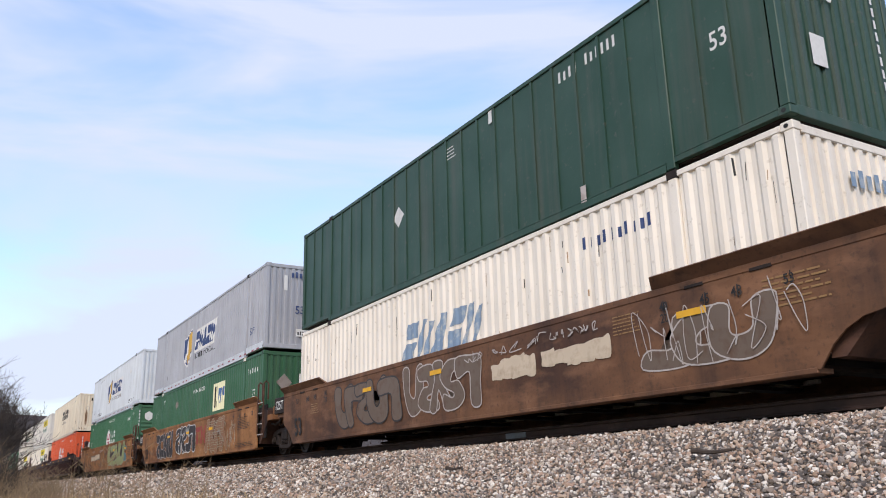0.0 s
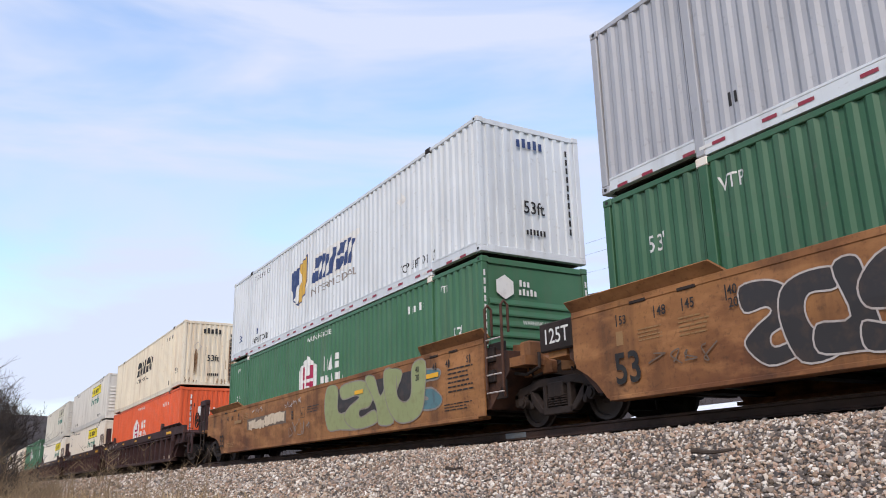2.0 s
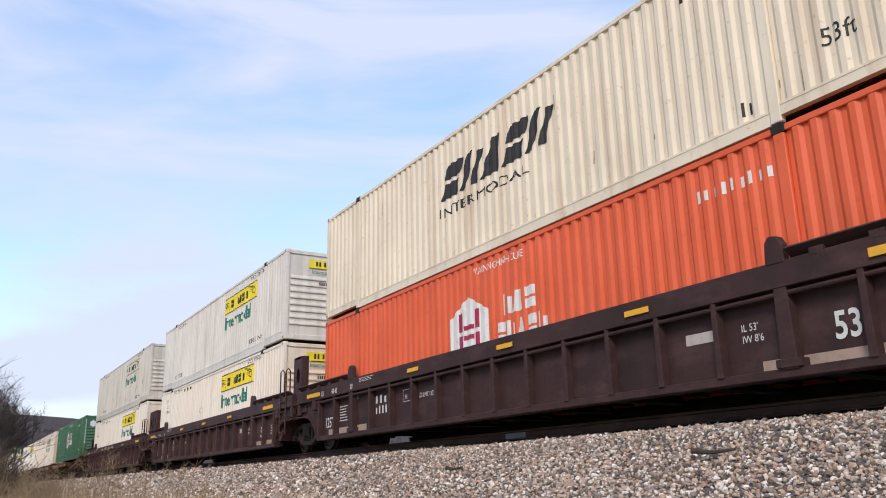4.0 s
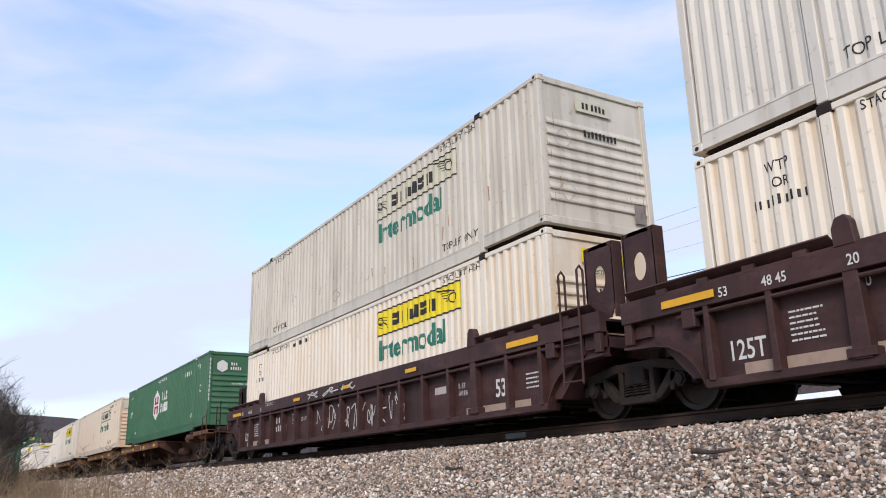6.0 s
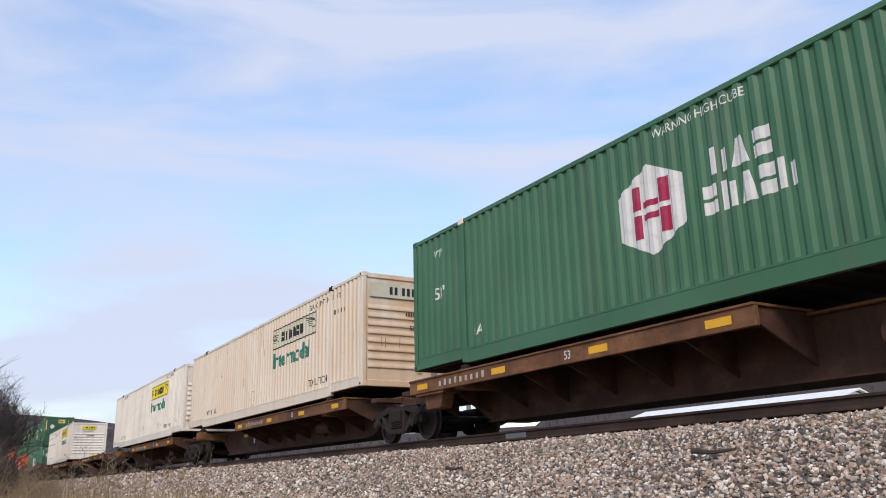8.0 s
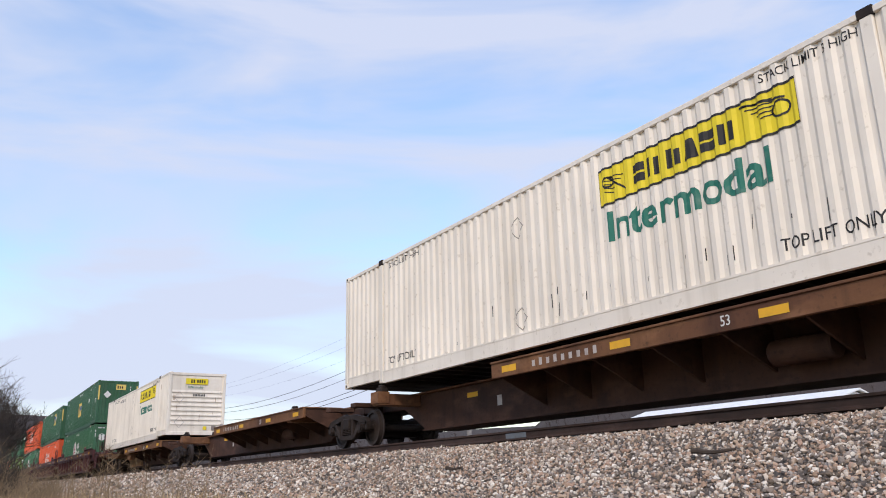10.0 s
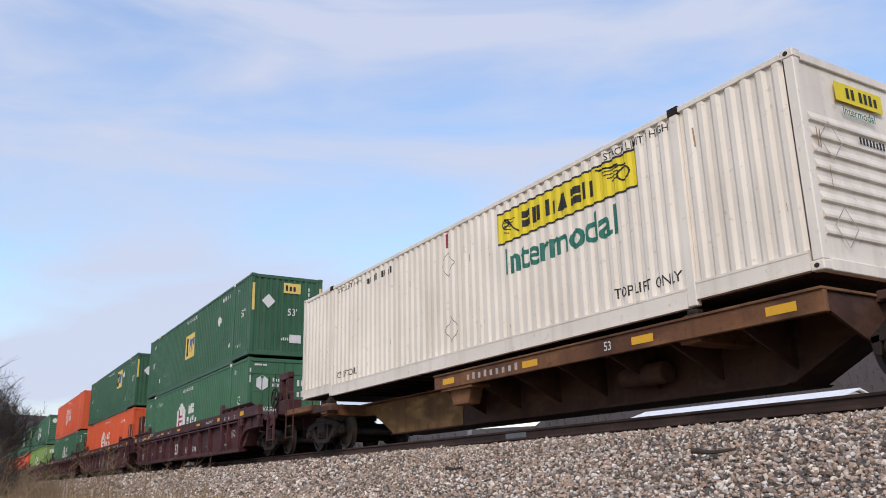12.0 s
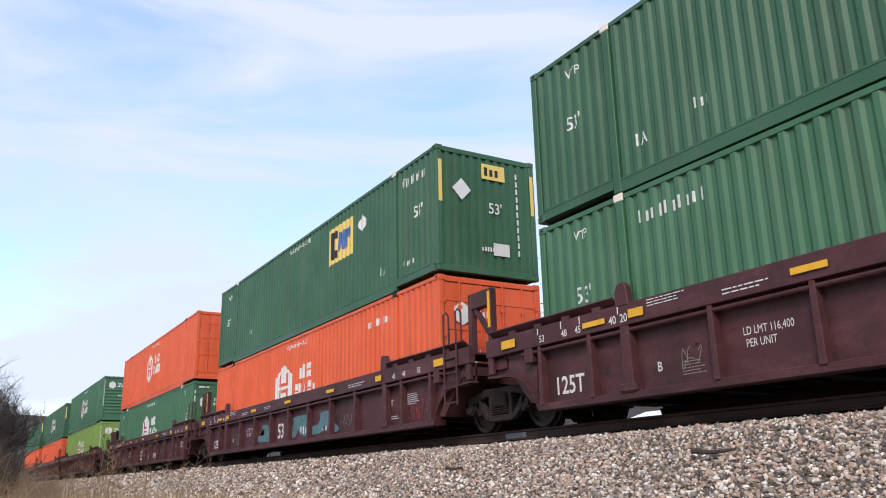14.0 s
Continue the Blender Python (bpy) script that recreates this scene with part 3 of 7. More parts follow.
def shield(u, v):
    def put(r):
        def outline(k):
            return [(u - 0.62 * k, v + 0.42 * k), (u - 0.2 * k, v + 0.44 * k), (u + 0.62 * k, v + 0.72 * k), (u + 0.62 * k, v - 0.1 * k), (u + 0.42 * k, v - 0.45 * k), (u, v - 0.72 * k), (u - 0.42 * k, v - 0.5 * k), (u - 0.62 * k, v - 0.1 * k)]
        bm = bmesh.new()
        f_poly(bm, outline(1.12))
        side_mark(r, "shield_edge", lift(bm, -0.001), WMARK)
        bm = bmesh.new()
        f_poly(bm, outline(1.0))
        side_mark(r, "shield", lift(bm, 0.003), BLUEM)
        bm = bmesh.new()
        f_poly(bm, [(u + 0.1, v + 0.52), (u + 0.60, v + 0.66), (u + 0.60, v - 0.1), (u + 0.4, v - 0.42), (u + 0.05, v - 0.66), (u + 0.0, v - 0.2)])
        side_mark(r, "shield_shade", lift(bm, 0.006), GOLDM)
        bm = bmesh.new()
        f_poly(bm, [(u + 0.05, v + 0.40), (u + 0.20, v + 0.1), (u - 0.12, v - 0.62), (u - 0.40, v - 0.46), (u - 0.05, v + 0.02)])
        side_mark(r, "shield_stripe", lift(bm, 0.009), WMARK)
    return put


def scroll_panel(u, v, w, h, panel, ink=BMARK, word=True, wordmat=GREENM):
    """A panel with a scroll at each end and block lettering, over one green word."""
    def put(r):
        side_mark(r, "panel", lift(one(f_rect, u, v, w, h), -0.001), panel)
        bm = bmesh.new()
        f_line(bm, [(u, v), (u + w, v), (u + w, v + h), (u, v + h)], 0.035, True)
        side_mark(r, "panel_border", lift(bm, 0.003), ink)
        letter_blocks(r, 2, u + w * 0.21, v + h * 0.24, w * 0.16, h * 0.50, ink, seed=5, up=0.003)
        letter_blocks(r, 4, u + w * 0.40, v + h * 0.24, w * 0.35, h * 0.50, ink, seed=8, up=0.003)
        bm = bmesh.new()
        for k in range(5):
            f_line(bm, [(u + w * (0.77 + 0.02 * k), v + h * (0.86 - 0.11 * k)), (u + w * 0.90, v + h * (0.80 - 0.09 * k))], 0.018)
            f_line(bm, [(u + w * 0.04, v + h * (0.75 - 0.1 * k)), (u + w * (0.15 - 0.015 * k), v + h * (0.66 - 0.1 * k))], 0.016)
        f_line(bm, [(u + w * 0.76, v + h * 0.90), (u + w * 0.95, v + h * 0.70)], 0.03)
        f_line(bm, [(u + w * 0.06, v + h * 0.72), (u + w * 0.17, v + h * 0.2)], 0.03)
        f_oval(bm, u + w * 0.93, v + h * 0.48, w * 0.04, h * 0.2, 16, 0.03)
        f_oval(bm, u + w * 0.06, v + h * 0.60, w * 0.035, h * 0.16, 16, 0.03)
        side_mark(r, "scroll", lift(bm, 0.003), ink)
        if word:
            side_mark(r, "lettering", txt("Intermodal", u + 0.12, v - h * 1.02, 0.46, 0.022, 1.04), wordmat)
    return put


def reflectors(step=1.32):
    def put(r):
        for i in range(12):
            for k, m in ((0, REDM), (0.30, WMARK), (0.52, REDM)):
                rail_mark(r, "reflector", one(f_rect, 0.35 + i * step + k, 0.11, 0.22, 0.05), m)
    return put


def stains(seed, n=14, lo=0.2, hi=2.6, mat=RUSTM):
    """Scrapes, dents and rust runs on the wall."""
    def put(r):
        rnd = random.Random(seed)
        for i in range(n):
            bm = bmesh.new()
            u, v = rnd.uniform(0.3, 15.8), rnd.uniform(lo, hi)
            f_rect(bm, u, v, rnd.uniform(0.006, 0.022), rnd.uniform(0.05, 0.30), rnd.uniform(-0.02, 0.02))
            side_mark(r, "scrape", bm, mat)
    return put


def end_words(items):
    """Markings on the front end: (text or bar count, u, v, height, material)."""
    def put(r):
        for s, u, v, h, m in items:
            if isinstance(s, str):
                end_mark(r, "stencil", lift(txt(s, u, v, h, 0.01, 0.9), 0.004), m)
            elif s > 0:
                end_mark(r, "number_bar", lift(one(f_bars, s, u, v, h * s * 0.7, h, s, 0.6), 0.004), m)
            else:
                bm = bmesh.new()
                for i in range(-s):
                    f_rect(bm, u, v - i * h * 1.2, h * 0.32, h * 0.85)
                end_mark(r, "number_bar", lift(bm, 0.004), m)
    return put


def end_panel(u, v, w, h, m, kind="rect"):
    def put(r):
        bm = bmesh.new()
        if kind == "rect":
            f_rect(bm, u, v, w, h)
        elif kind == "diamond":
            edge = [(u, v - h), (u + w, v), (u, v + h), (u - w, v)]
            if m is PALEG:
                f_line(bm, edge, 0.022, True)
            else:
                f_poly(bm, edge)
        else:
            f_poly(bm, [(u - w, v + h * 0.5), (u - w, v - h * 0.5), (u, v - h), (u + w, v - h * 0.5), (u + w, v + h * 0.5), (u, v + h)])
        end_mark(r, "end_panel", bm, m)
    return put


def end_rust(seed, n=16):
    """Thin rust runs under the ribs of the end wall."""
    def put(r):
        rnd = random.Random(seed)
        for i in range(n):
            u = rnd.choice((rnd.uniform(0.15, 0.6), rnd.uniform(2.0, 2.4), rnd.uniform(0.2, 2.4)))
            bm = one(f_rect, u, rnd.uniform(0.25, 1.9), rnd.uniform(0.008, 0.022), rnd.uniform(0.1, 0.4), rnd.uniform(-0.01, 0.01))
            end_mark(r, "rust_run", bm, RUSTM)
    return put


def runs(*zones):
    """Heavy rust runs on the end wall, many thin streaks to a zone (u from, u to, v from, v to, count)."""
    def put(r):
        rnd = random.Random(9)
        for u0, u1, v0, v1, n in zones:
            for i in range(n):
                u, top = rnd.uniform(u0, u1), v1 - (v1 - v0) * 0.4 * rnd.random()
                w = rnd.uniform(0.012, 0.05)
                bm = bmesh.new()
                f_poly(bm, [(u, top), (u + w, top - 0.04), (u + w * 0.7, v0 + (top - v0) * rnd.uniform(0.2, 0.6)), (u + w * 0.4, v0), (u + w * 0.1, v0 + 0.2 * (top - v0))])
                end_mark(r, "rust_run", lift(bm, 0.001 * (i % 5)), RUSTD if i % 3 else RUSTM)
    return put


RUSTD = marking("dark_rust_bleed", (0.20, 0.10, 0.045), 0.7, (0.45, 0.30, 0.17))


def all_of(*puts):
    def put(r):
        for p in puts:
            p(r)
    return put


# ---- sprayed letters and data on the cars ----
FORMS = (
    [(0.95, 0.95), (0.35, 1.0), (0.02, 0.75), (0.25, 0.5), (0.55, 0.42), (0.45, 0.30), (0.05, 0.30), (0.0, 0.05), (0.6, 0.0), (0.98, 0.25), (0.85, 0.55), (0.5, 0.66), (0.55, 0.75), (0.95, 0.72)],
    [(0.0, 0.0), (0.05, 0.7), (0.3, 1.0), (0.7, 1.0), (0.97, 0.7), (1.0, 0.0), (0.68, 0.02), (0.65, 0.5), (0.5, 0.62), (0.35, 0.5), (0.32, 0.02)],
    [(0.9, 1.0), (0.3, 0.98), (0.0, 0.6), (0.05, 0.2), (0.4, 0.0), (0.95, 0.05), (0.95, 0.3), (0.5, 0.32), (0.4, 0.5), (0.55, 0.66), (0.95, 0.7)],
    [(0.1, 1.0), (0.45, 0.95), (0.42, 0.38), (0.95, 0.40), (1.0, 0.05), (0.4, 0.0), (0.02, 0.1), (0.0, 0.6)],
    [(0.0, 0.95), (0.3, 1.0), (0.5, 0.6), (0.7, 1.0), (1.0, 0.92), (0.7, 0.35), (0.72, 0.0), (0.35, 0.02), (0.33, 0.38)])


def crosses(pts):
    """True where a closed line cuts itself."""
    def side(p, q, r):
        return (q[0] - p[0]) * (r[1] - p[1]) - (q[1] - p[1]) * (r[0] - p[0])
    n = len(pts)
    for i in range(n):
        a, b = pts[i], pts[(i + 1) % n]
        for j in range(i + 2, n - (i == 0)):
            c, d = pts[j], pts[(j + 1) % n]
            if side(a, b, c) * side(a, b, d) < 0 and side(c, d, a) * side(c, d, b) < 0:
                return True
    return False


def bubbles(style, u0, u1, v0, v1, n, fill, edge, seed, w=0.035):
    """A sprayed piece: fat, leaning forms with drawn outlines, one over the next."""
    def put(r):
        rnd = random.Random(seed)
        cell = (u1 - u0) / n
        last = None
        for i in range(n):
            k = rnd.choice([x for x in range(len(FORMS)) if x != last])
            last = k
            for attempt in range(30):
                lean, flip, over = rnd.uniform(-0.15, 0.2), rnd.random() < 0.5, rnd.random() < 0.5
                ctrl = []
                for x, y in FORMS[k]:
                    x, y = (1 - x if flip else x), (1 - y if over else y)
                    x, y = x + rnd.uniform(-0.04, 0.04) + lean * y, min(1.0, max(0.0, y + rnd.uniform(-0.04, 0.04)))
                    ctrl.append((u0 + cell * (i - 0.32 + 1.64 * x), v0 + (v1 - v0) * y))
                pts = curve_pts(ctrl, True, 4)
                if not crosses(pts):
                    break
            bm = bmesh.new()
            f_poly(bm, pts)
            bmesh.ops.triangulate(bm, faces=bm.faces[:])
            car_mark(r, "sprayed_fill", lift(bm, 0.003 + 0.0024 * i), fill, style)
            bm = bmesh.new()
            f_line(bm, pts, w, True)
            car_mark(r, "sprayed_outline", lift(bm, 0.0042 + 0.0024 * i), edge, style)
    return put


def dabs(style, u0, u1, v0, v1, n, mat, seed, name="primer_patch"):
    """A row of overlapping roller dabs that blot a number out."""
    def put(r):
        rnd = random.Random(seed)
        cell = (u1 - u0) / n
        for i in range(n):
            ctrl = []
            a, w = u0 + cell * (i + 0.5), cell * rnd.uniform(0.48, 0.62)
            lo, hi = v0 + rnd.uniform(-0.02, 0.05), v1 + rnd.uniform(-0.06, 0.03)
            for x, y in ((-1, 0.05), (-0.9, 0.5), (-1.05, 0.9), (-0.4, 1.0), (0.3, 0.96), (0.95, 1.02), (1.02, 0.5), (0.92, 0.02), (0.2, -0.04), (-0.5, 0.04)):
                ctrl.append((a + w * (x + rnd.uniform(-0.12, 0.12)), lo + (hi - lo) * (y + rnd.uniform(-0.07, 0.07))))
            bm = bmesh.new()
            f_poly(bm, curve_pts(ctrl, True, 3))
            bmesh.ops.triangulate(bm, faces=bm.faces[:])
            car_mark(r, name, lift(bm, 0.003 + 0.0008 * i), mat, style)
    return put


def courses(style, u0, u1, v0, v1, rows, mat, seed, w=0.014):
    """Sprayed course lines with uneven upright ticks, as on a drawn brick wall."""
    def put(r):
        rnd = random.Random(seed)
        for i in range(rows):
            v = v0 + (v1 - v0) * (i + 0.5) / rows
            a = u0 + rnd.uniform(0, 0.2)
            while a < u1 - 0.3:
                b = min(u1, a + rnd.uniform(0.35, 0.8))
                bm = bmesh.new()
                f_line(bm, curve_pts([(a, v + rnd.uniform(-0.02, 0.02)), ((a + b) / 2, v + rnd.uniform(-0.03, 0.03)), (b, v + rnd.uniform(-0.02, 0.02))], False, 3), w)
                car_mark(r, "sprayed_line", lift(bm, 0.021), mat, style)
                a = b + rnd.uniform(0.02, 0.12)
    return put


def scrawl(style, u0, u1, v0, v1, n, mat, seed, w=0.03):
    """Loose hand-drawn loops."""
    def put(r):
        rnd = random.Random(seed)
        for i in range(n):
            bm = bmesh.new()
            a, b = u0 + (u1 - u0) * i / n, u0 + (u1 - u0) * (i + 1.1) / n
            f_line(bm, curve_pts([(rnd.uniform(a, b), rnd.uniform(v0, v1)) for _ in range(5)], False), w)
            car_mark(r, "sprayed_scrawl", lift(bm, 0.019 + 0.0008 * i), mat, style)
    return put


def cmark(style, draw, mat, name="stencil"):
    return lambda r: car_mark(r, name, draw(), mat, style)


def ctext(style, s, u, v, h, mat, bold=0.012, squeeze=0.9):
    return cmark(style, lambda: lift(txt(s, u, v, h, bold, squeeze), 0.006 if style == "ribbed" else 0.02), mat)


def cbars(style, n, u, v, w, h, mat, seed=2):
    def put(r):
        rnd = random.Random(seed)
        for i in range(n):
            car_mark(r, "number_bar", lift(one(f_rect, u + w * i / n, v, w / n * 0.40, h * rnd.choice((1, 1, 0.82))), 0.006), mat, style)
    return put


def clines(style, rows, u, v, w, h, mat, seed=2):
    return cmark(style, lambda: lift(one(f_lines, rows, u, v, w, h, seed), 0.005), mat, "small_print")


def crect(style, u, v, w, h, mat, name="reflector"):
    return cmark(style, lambda: lift(one(f_rect, u, v, w, h), 0.022 if name == "reflector" else 0.0), mat, name)


def cframe(style, u, v, w, h, mat):
    def draw():
        bm = bmesh.new()
        f_line(bm, [(u, v), (u + w, v), (u + w, v + h), (u, v + h)], 0.015, True)
        return bm
    return cmark(style, draw, mat, "data_box")


CW = 1.52    # half width of the cars

# ---- ground, one sheet with the ballast bank in it ----
def bank(x):
    """Height of the ground across the track."""
    pts = [(-400, 0.0), (3.6, 0.0), (4.4, 0.12), (7.75, 1.47), (8.2, 1.555), (8.6, 1.585), (10.6, 1.585), (11.2, 1.58), (14.5, 0.35), (16, 0.3), (400, 0.3)]
    for (a, za), (b, zb) in zip(pts, pts[1:]):
        if x <= b:
            return za + (zb - za) * max(0.0, x - a) / (b - a)
    return 0.3


def land(x, y):
    return bank(x) + 0.05 * noise.noise((x * 0.7, y * 0.5, 3.0)) * (0.4 if 4 < x < 12 else 1.0)


def ground():
    xs = sorted({-3000, -900, -300, -120, -60, -30, -20, -14, -10, -7, -5, -3, -1, 1, 2.4, 3.2, 3.6, 4.0, 4.4, 5.2, 6, 6.9, 7.75, 8.2, 8.6, 9.6, 10.6, 11.2, 12.5, 14.5, 16, 19, 24, 32, 45, 70, 120, 250, 600, 1400, 3000})
    ys = [-3000, -800, -200, -80, -40] + [-20 + 1.5 * i for i in range(70)] + [90, 100, 115, 135, 160, 200, 260, 350, 500, 800, 1500, 3500]
    bm = bmesh.new()
    g = [[bm.verts.new((x, y, land(x, y))) for x in xs] for y in ys]
    for j in range(len(ys) - 1):
        for i in range(len(xs) - 1):
            bm.faces.new((g[j][i], g[j][i + 1], g[j + 1][i + 1], g[j + 1][i]))
    m, n, l, b = node_mat("dry_ground")
    geo = n.new("ShaderNodeNewGeometry")
    sep = n.new("ShaderNodeSeparateXYZ")
    l.new(geo.outputs["Position"], sep.inputs[0])
    def step(lo, hi):
        r = n.new("ShaderNodeMapRange")
        r.inputs["From Min"].default_value, r.inputs["From Max"].default_value = lo, hi
        l.new(sep.outputs["X"], r.inputs["Value"])
        return r.outputs["Result"]
    soil = mix(n, l, noise_fac(n, l, 0.6, 6, 0.4, 0.65), (0.20, 0.145, 0.08), (0.11, 0.085, 0.055))
    soil = mix(n, l, noise_fac(n, l, 8.0, 6, 0.45, 0.7), soil, (0.26, 0.20, 0.11), 0.6)
    # ballast ground: near black between the cells, shade of the stone gaps painted in
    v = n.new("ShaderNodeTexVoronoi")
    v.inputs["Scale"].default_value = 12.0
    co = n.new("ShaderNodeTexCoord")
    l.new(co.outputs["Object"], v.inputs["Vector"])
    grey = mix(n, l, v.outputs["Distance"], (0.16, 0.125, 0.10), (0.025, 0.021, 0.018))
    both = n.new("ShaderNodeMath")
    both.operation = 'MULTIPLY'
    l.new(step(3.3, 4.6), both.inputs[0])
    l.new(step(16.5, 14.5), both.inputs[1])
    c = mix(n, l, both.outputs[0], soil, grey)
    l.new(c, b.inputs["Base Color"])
    b.inputs["Roughness"].default_value = 0.95
    bumped(n, l, b, noise_fac(n, l, 14.0, 6, 0.3, 0.7), 0.5, 0.04)
    bmesh.ops.recalc_face_normals(bm, faces=bm.faces)
    me = finish(bm)
    me.materials.append(m)
    return tagged(new("ground", me), "dry grassy ground with a grey ballast bank", "ground", kind="structure")


def gravel():
    """Loose crushed stones over the bank, as one heap."""
    rng = np.random.default_rng(7)
    t = (1 + 5 ** 0.5) / 2
    ico = np.array([(-1, t, 0), (1, t, 0), (-1, -t, 0), (1, -t, 0), (0, -1, t), (0, 1, t), (0, -1, -t), (0, 1, -t), (t, 0, -1), (t, 0, 1), (-t, 0, -1), (-t, 0, 1)])
    ico /= np.linalg.norm(ico[0])
    tri = np.array([(0, 11, 5), (0, 5, 1), (0, 1, 7), (0, 7, 10), (0, 10, 11), (1, 5, 9), (5, 11, 4), (11, 10, 2), (10, 7, 6), (7, 1, 8),
                    (3, 9, 4), (3, 4, 2), (3, 2, 6), (3, 6, 8), (3, 8, 9), (4, 9, 5), (2, 4, 11), (6, 2, 10), (8, 6, 7), (9, 8, 1)])
    V, T, k = [], [], 0
    for x0, x1, y0, y1, per, size in ((5.2, 8.72, 3.5, 14, 900, 0.0205), (5.0, 8.72, 14, 32, 360, 0.029), (4.6, 8.72, 32, 75, 85, 0.052), (4.4, 8.72, 75, 150, 25, 0.08), (8.98, 10.2, 2, 30, 60, 0.045)):
        m = int((x1 - x0) * (y1 - y0) * per)
        X, Y = rng.uniform(x0, x1, m), rng.uniform(y0, y1, m)
        R = size * np.clip(rng.lognormal(0.0, 0.24, m), 0.5, 1.6)
        for i in range(m):
            q = ico * rng.uniform(0.5, 1.3, (12, 1)) * (R[i] * rng.uniform(0.62, 1.3, 3))
            a, b = rng.uniform(0, 6.28), rng.normal(0, 0.5)
            ca, sa_, cb, sb = math.cos(a), math.sin(a), math.cos(b), math.sin(b)
            q = q @ np.array([(ca, -sa_, 0), (sa_, ca, 0), (0, 0, 1)]).T @ np.array([(1, 0, 0), (0, cb, -sb), (0, sb, cb)]).T
            V.append(q + (X[i], Y[i], bank(X[i]) + R[i] * rng.uniform(-0.5, 1.3) - 0.005))
            T.append(tri + k)
            k += 12
    V, T = np.concatenate(V), np.concatenate(T)
    me = bpy.data.meshes.new("gravel")
    me.vertices.add(len(V))
    me.vertices.foreach_set("co", V.ravel())
    me.loops.add(len(T) * 3)
    me.loops.foreach_set("vertex_index", T.ravel().astype(np.int32))
    me.polygons.add(len(T))
    me.polygons.foreach_set("loop_start", np.arange(0, len(T) * 3, 3, dtype=np.int32))
    me.update(calc_edges=True)
    me.shade_flat()
    me.materials.append(ROCKS)
    return tagged(new("gravel", me), "grey and tan crushed stone ballast beside the track", "gravel", kind="stuff")


def rails():
    half = [(0.0, 0.0), (0.075, 0.0), (0.075, 0.012), (0.02, 0.03), (0.009, 0.05), (0.009, 0.125), (0.036, 0.137), (0.037, 0.165), (0.028, 0.172), (0.0, 0.173)]
    prof = half + [(-x, z) for x, z in half[::-1][1:-1]]
    for gx in (-0.755, 0.755):
        bm = bmesh.new()
        ys = [-60, 0, 20, 60, 150, 400]
        rings = [[bm.verts.new((TX + gx + x, y, RAIL - 0.173 + z)) for x, z in prof] for y in ys]
        n = len(prof)
        for a, b in zip(rings, rings[1:]):
            for i in range(n):
                bm.faces.new((a[i], a[(i + 1) % n], b[(i + 1) % n], b[i]))
        me = finish(bm)
        me.materials.append(RAILMAT)
        rail = tagged(new("rail", me), "rusty brown steel railway rail on ballast", "rail", "rails of the track")
        # a welded joint with its pale painted mark
        bm = bmesh.new()
        box(bm, TX + gx - 0.024, TX + gx + 0.024, 12.0, 12.62, RAIL - 0.14, RAIL - 0.045)
        part("joint_bar", bm, paint("worn_blue_grey", (0.16, 0.17, 0.18), wear=0.6), rail, "pale blue-grey joint bar", 0.005)
    bm = bmesh.new()
    box(bm, TX - 1.3, TX + 1.3, -0.115, 0.115, -0.178, 0.0)
    me = finish(bm, 0.01)
    me.materials.append(TIE)
    for i in range(120):
        ob = new("railway_tie", me)
        ob.location = (TX, -12 + i * 0.51, RAIL - 0.176)
        ob.rotation_euler[2] = random.uniform(-0.01, 0.01)
        tagged(ob, "dark creosoted wooden railway tie sunk in ballast", "railway tie", "ties under the rails")


ground()
gravel()
rails()


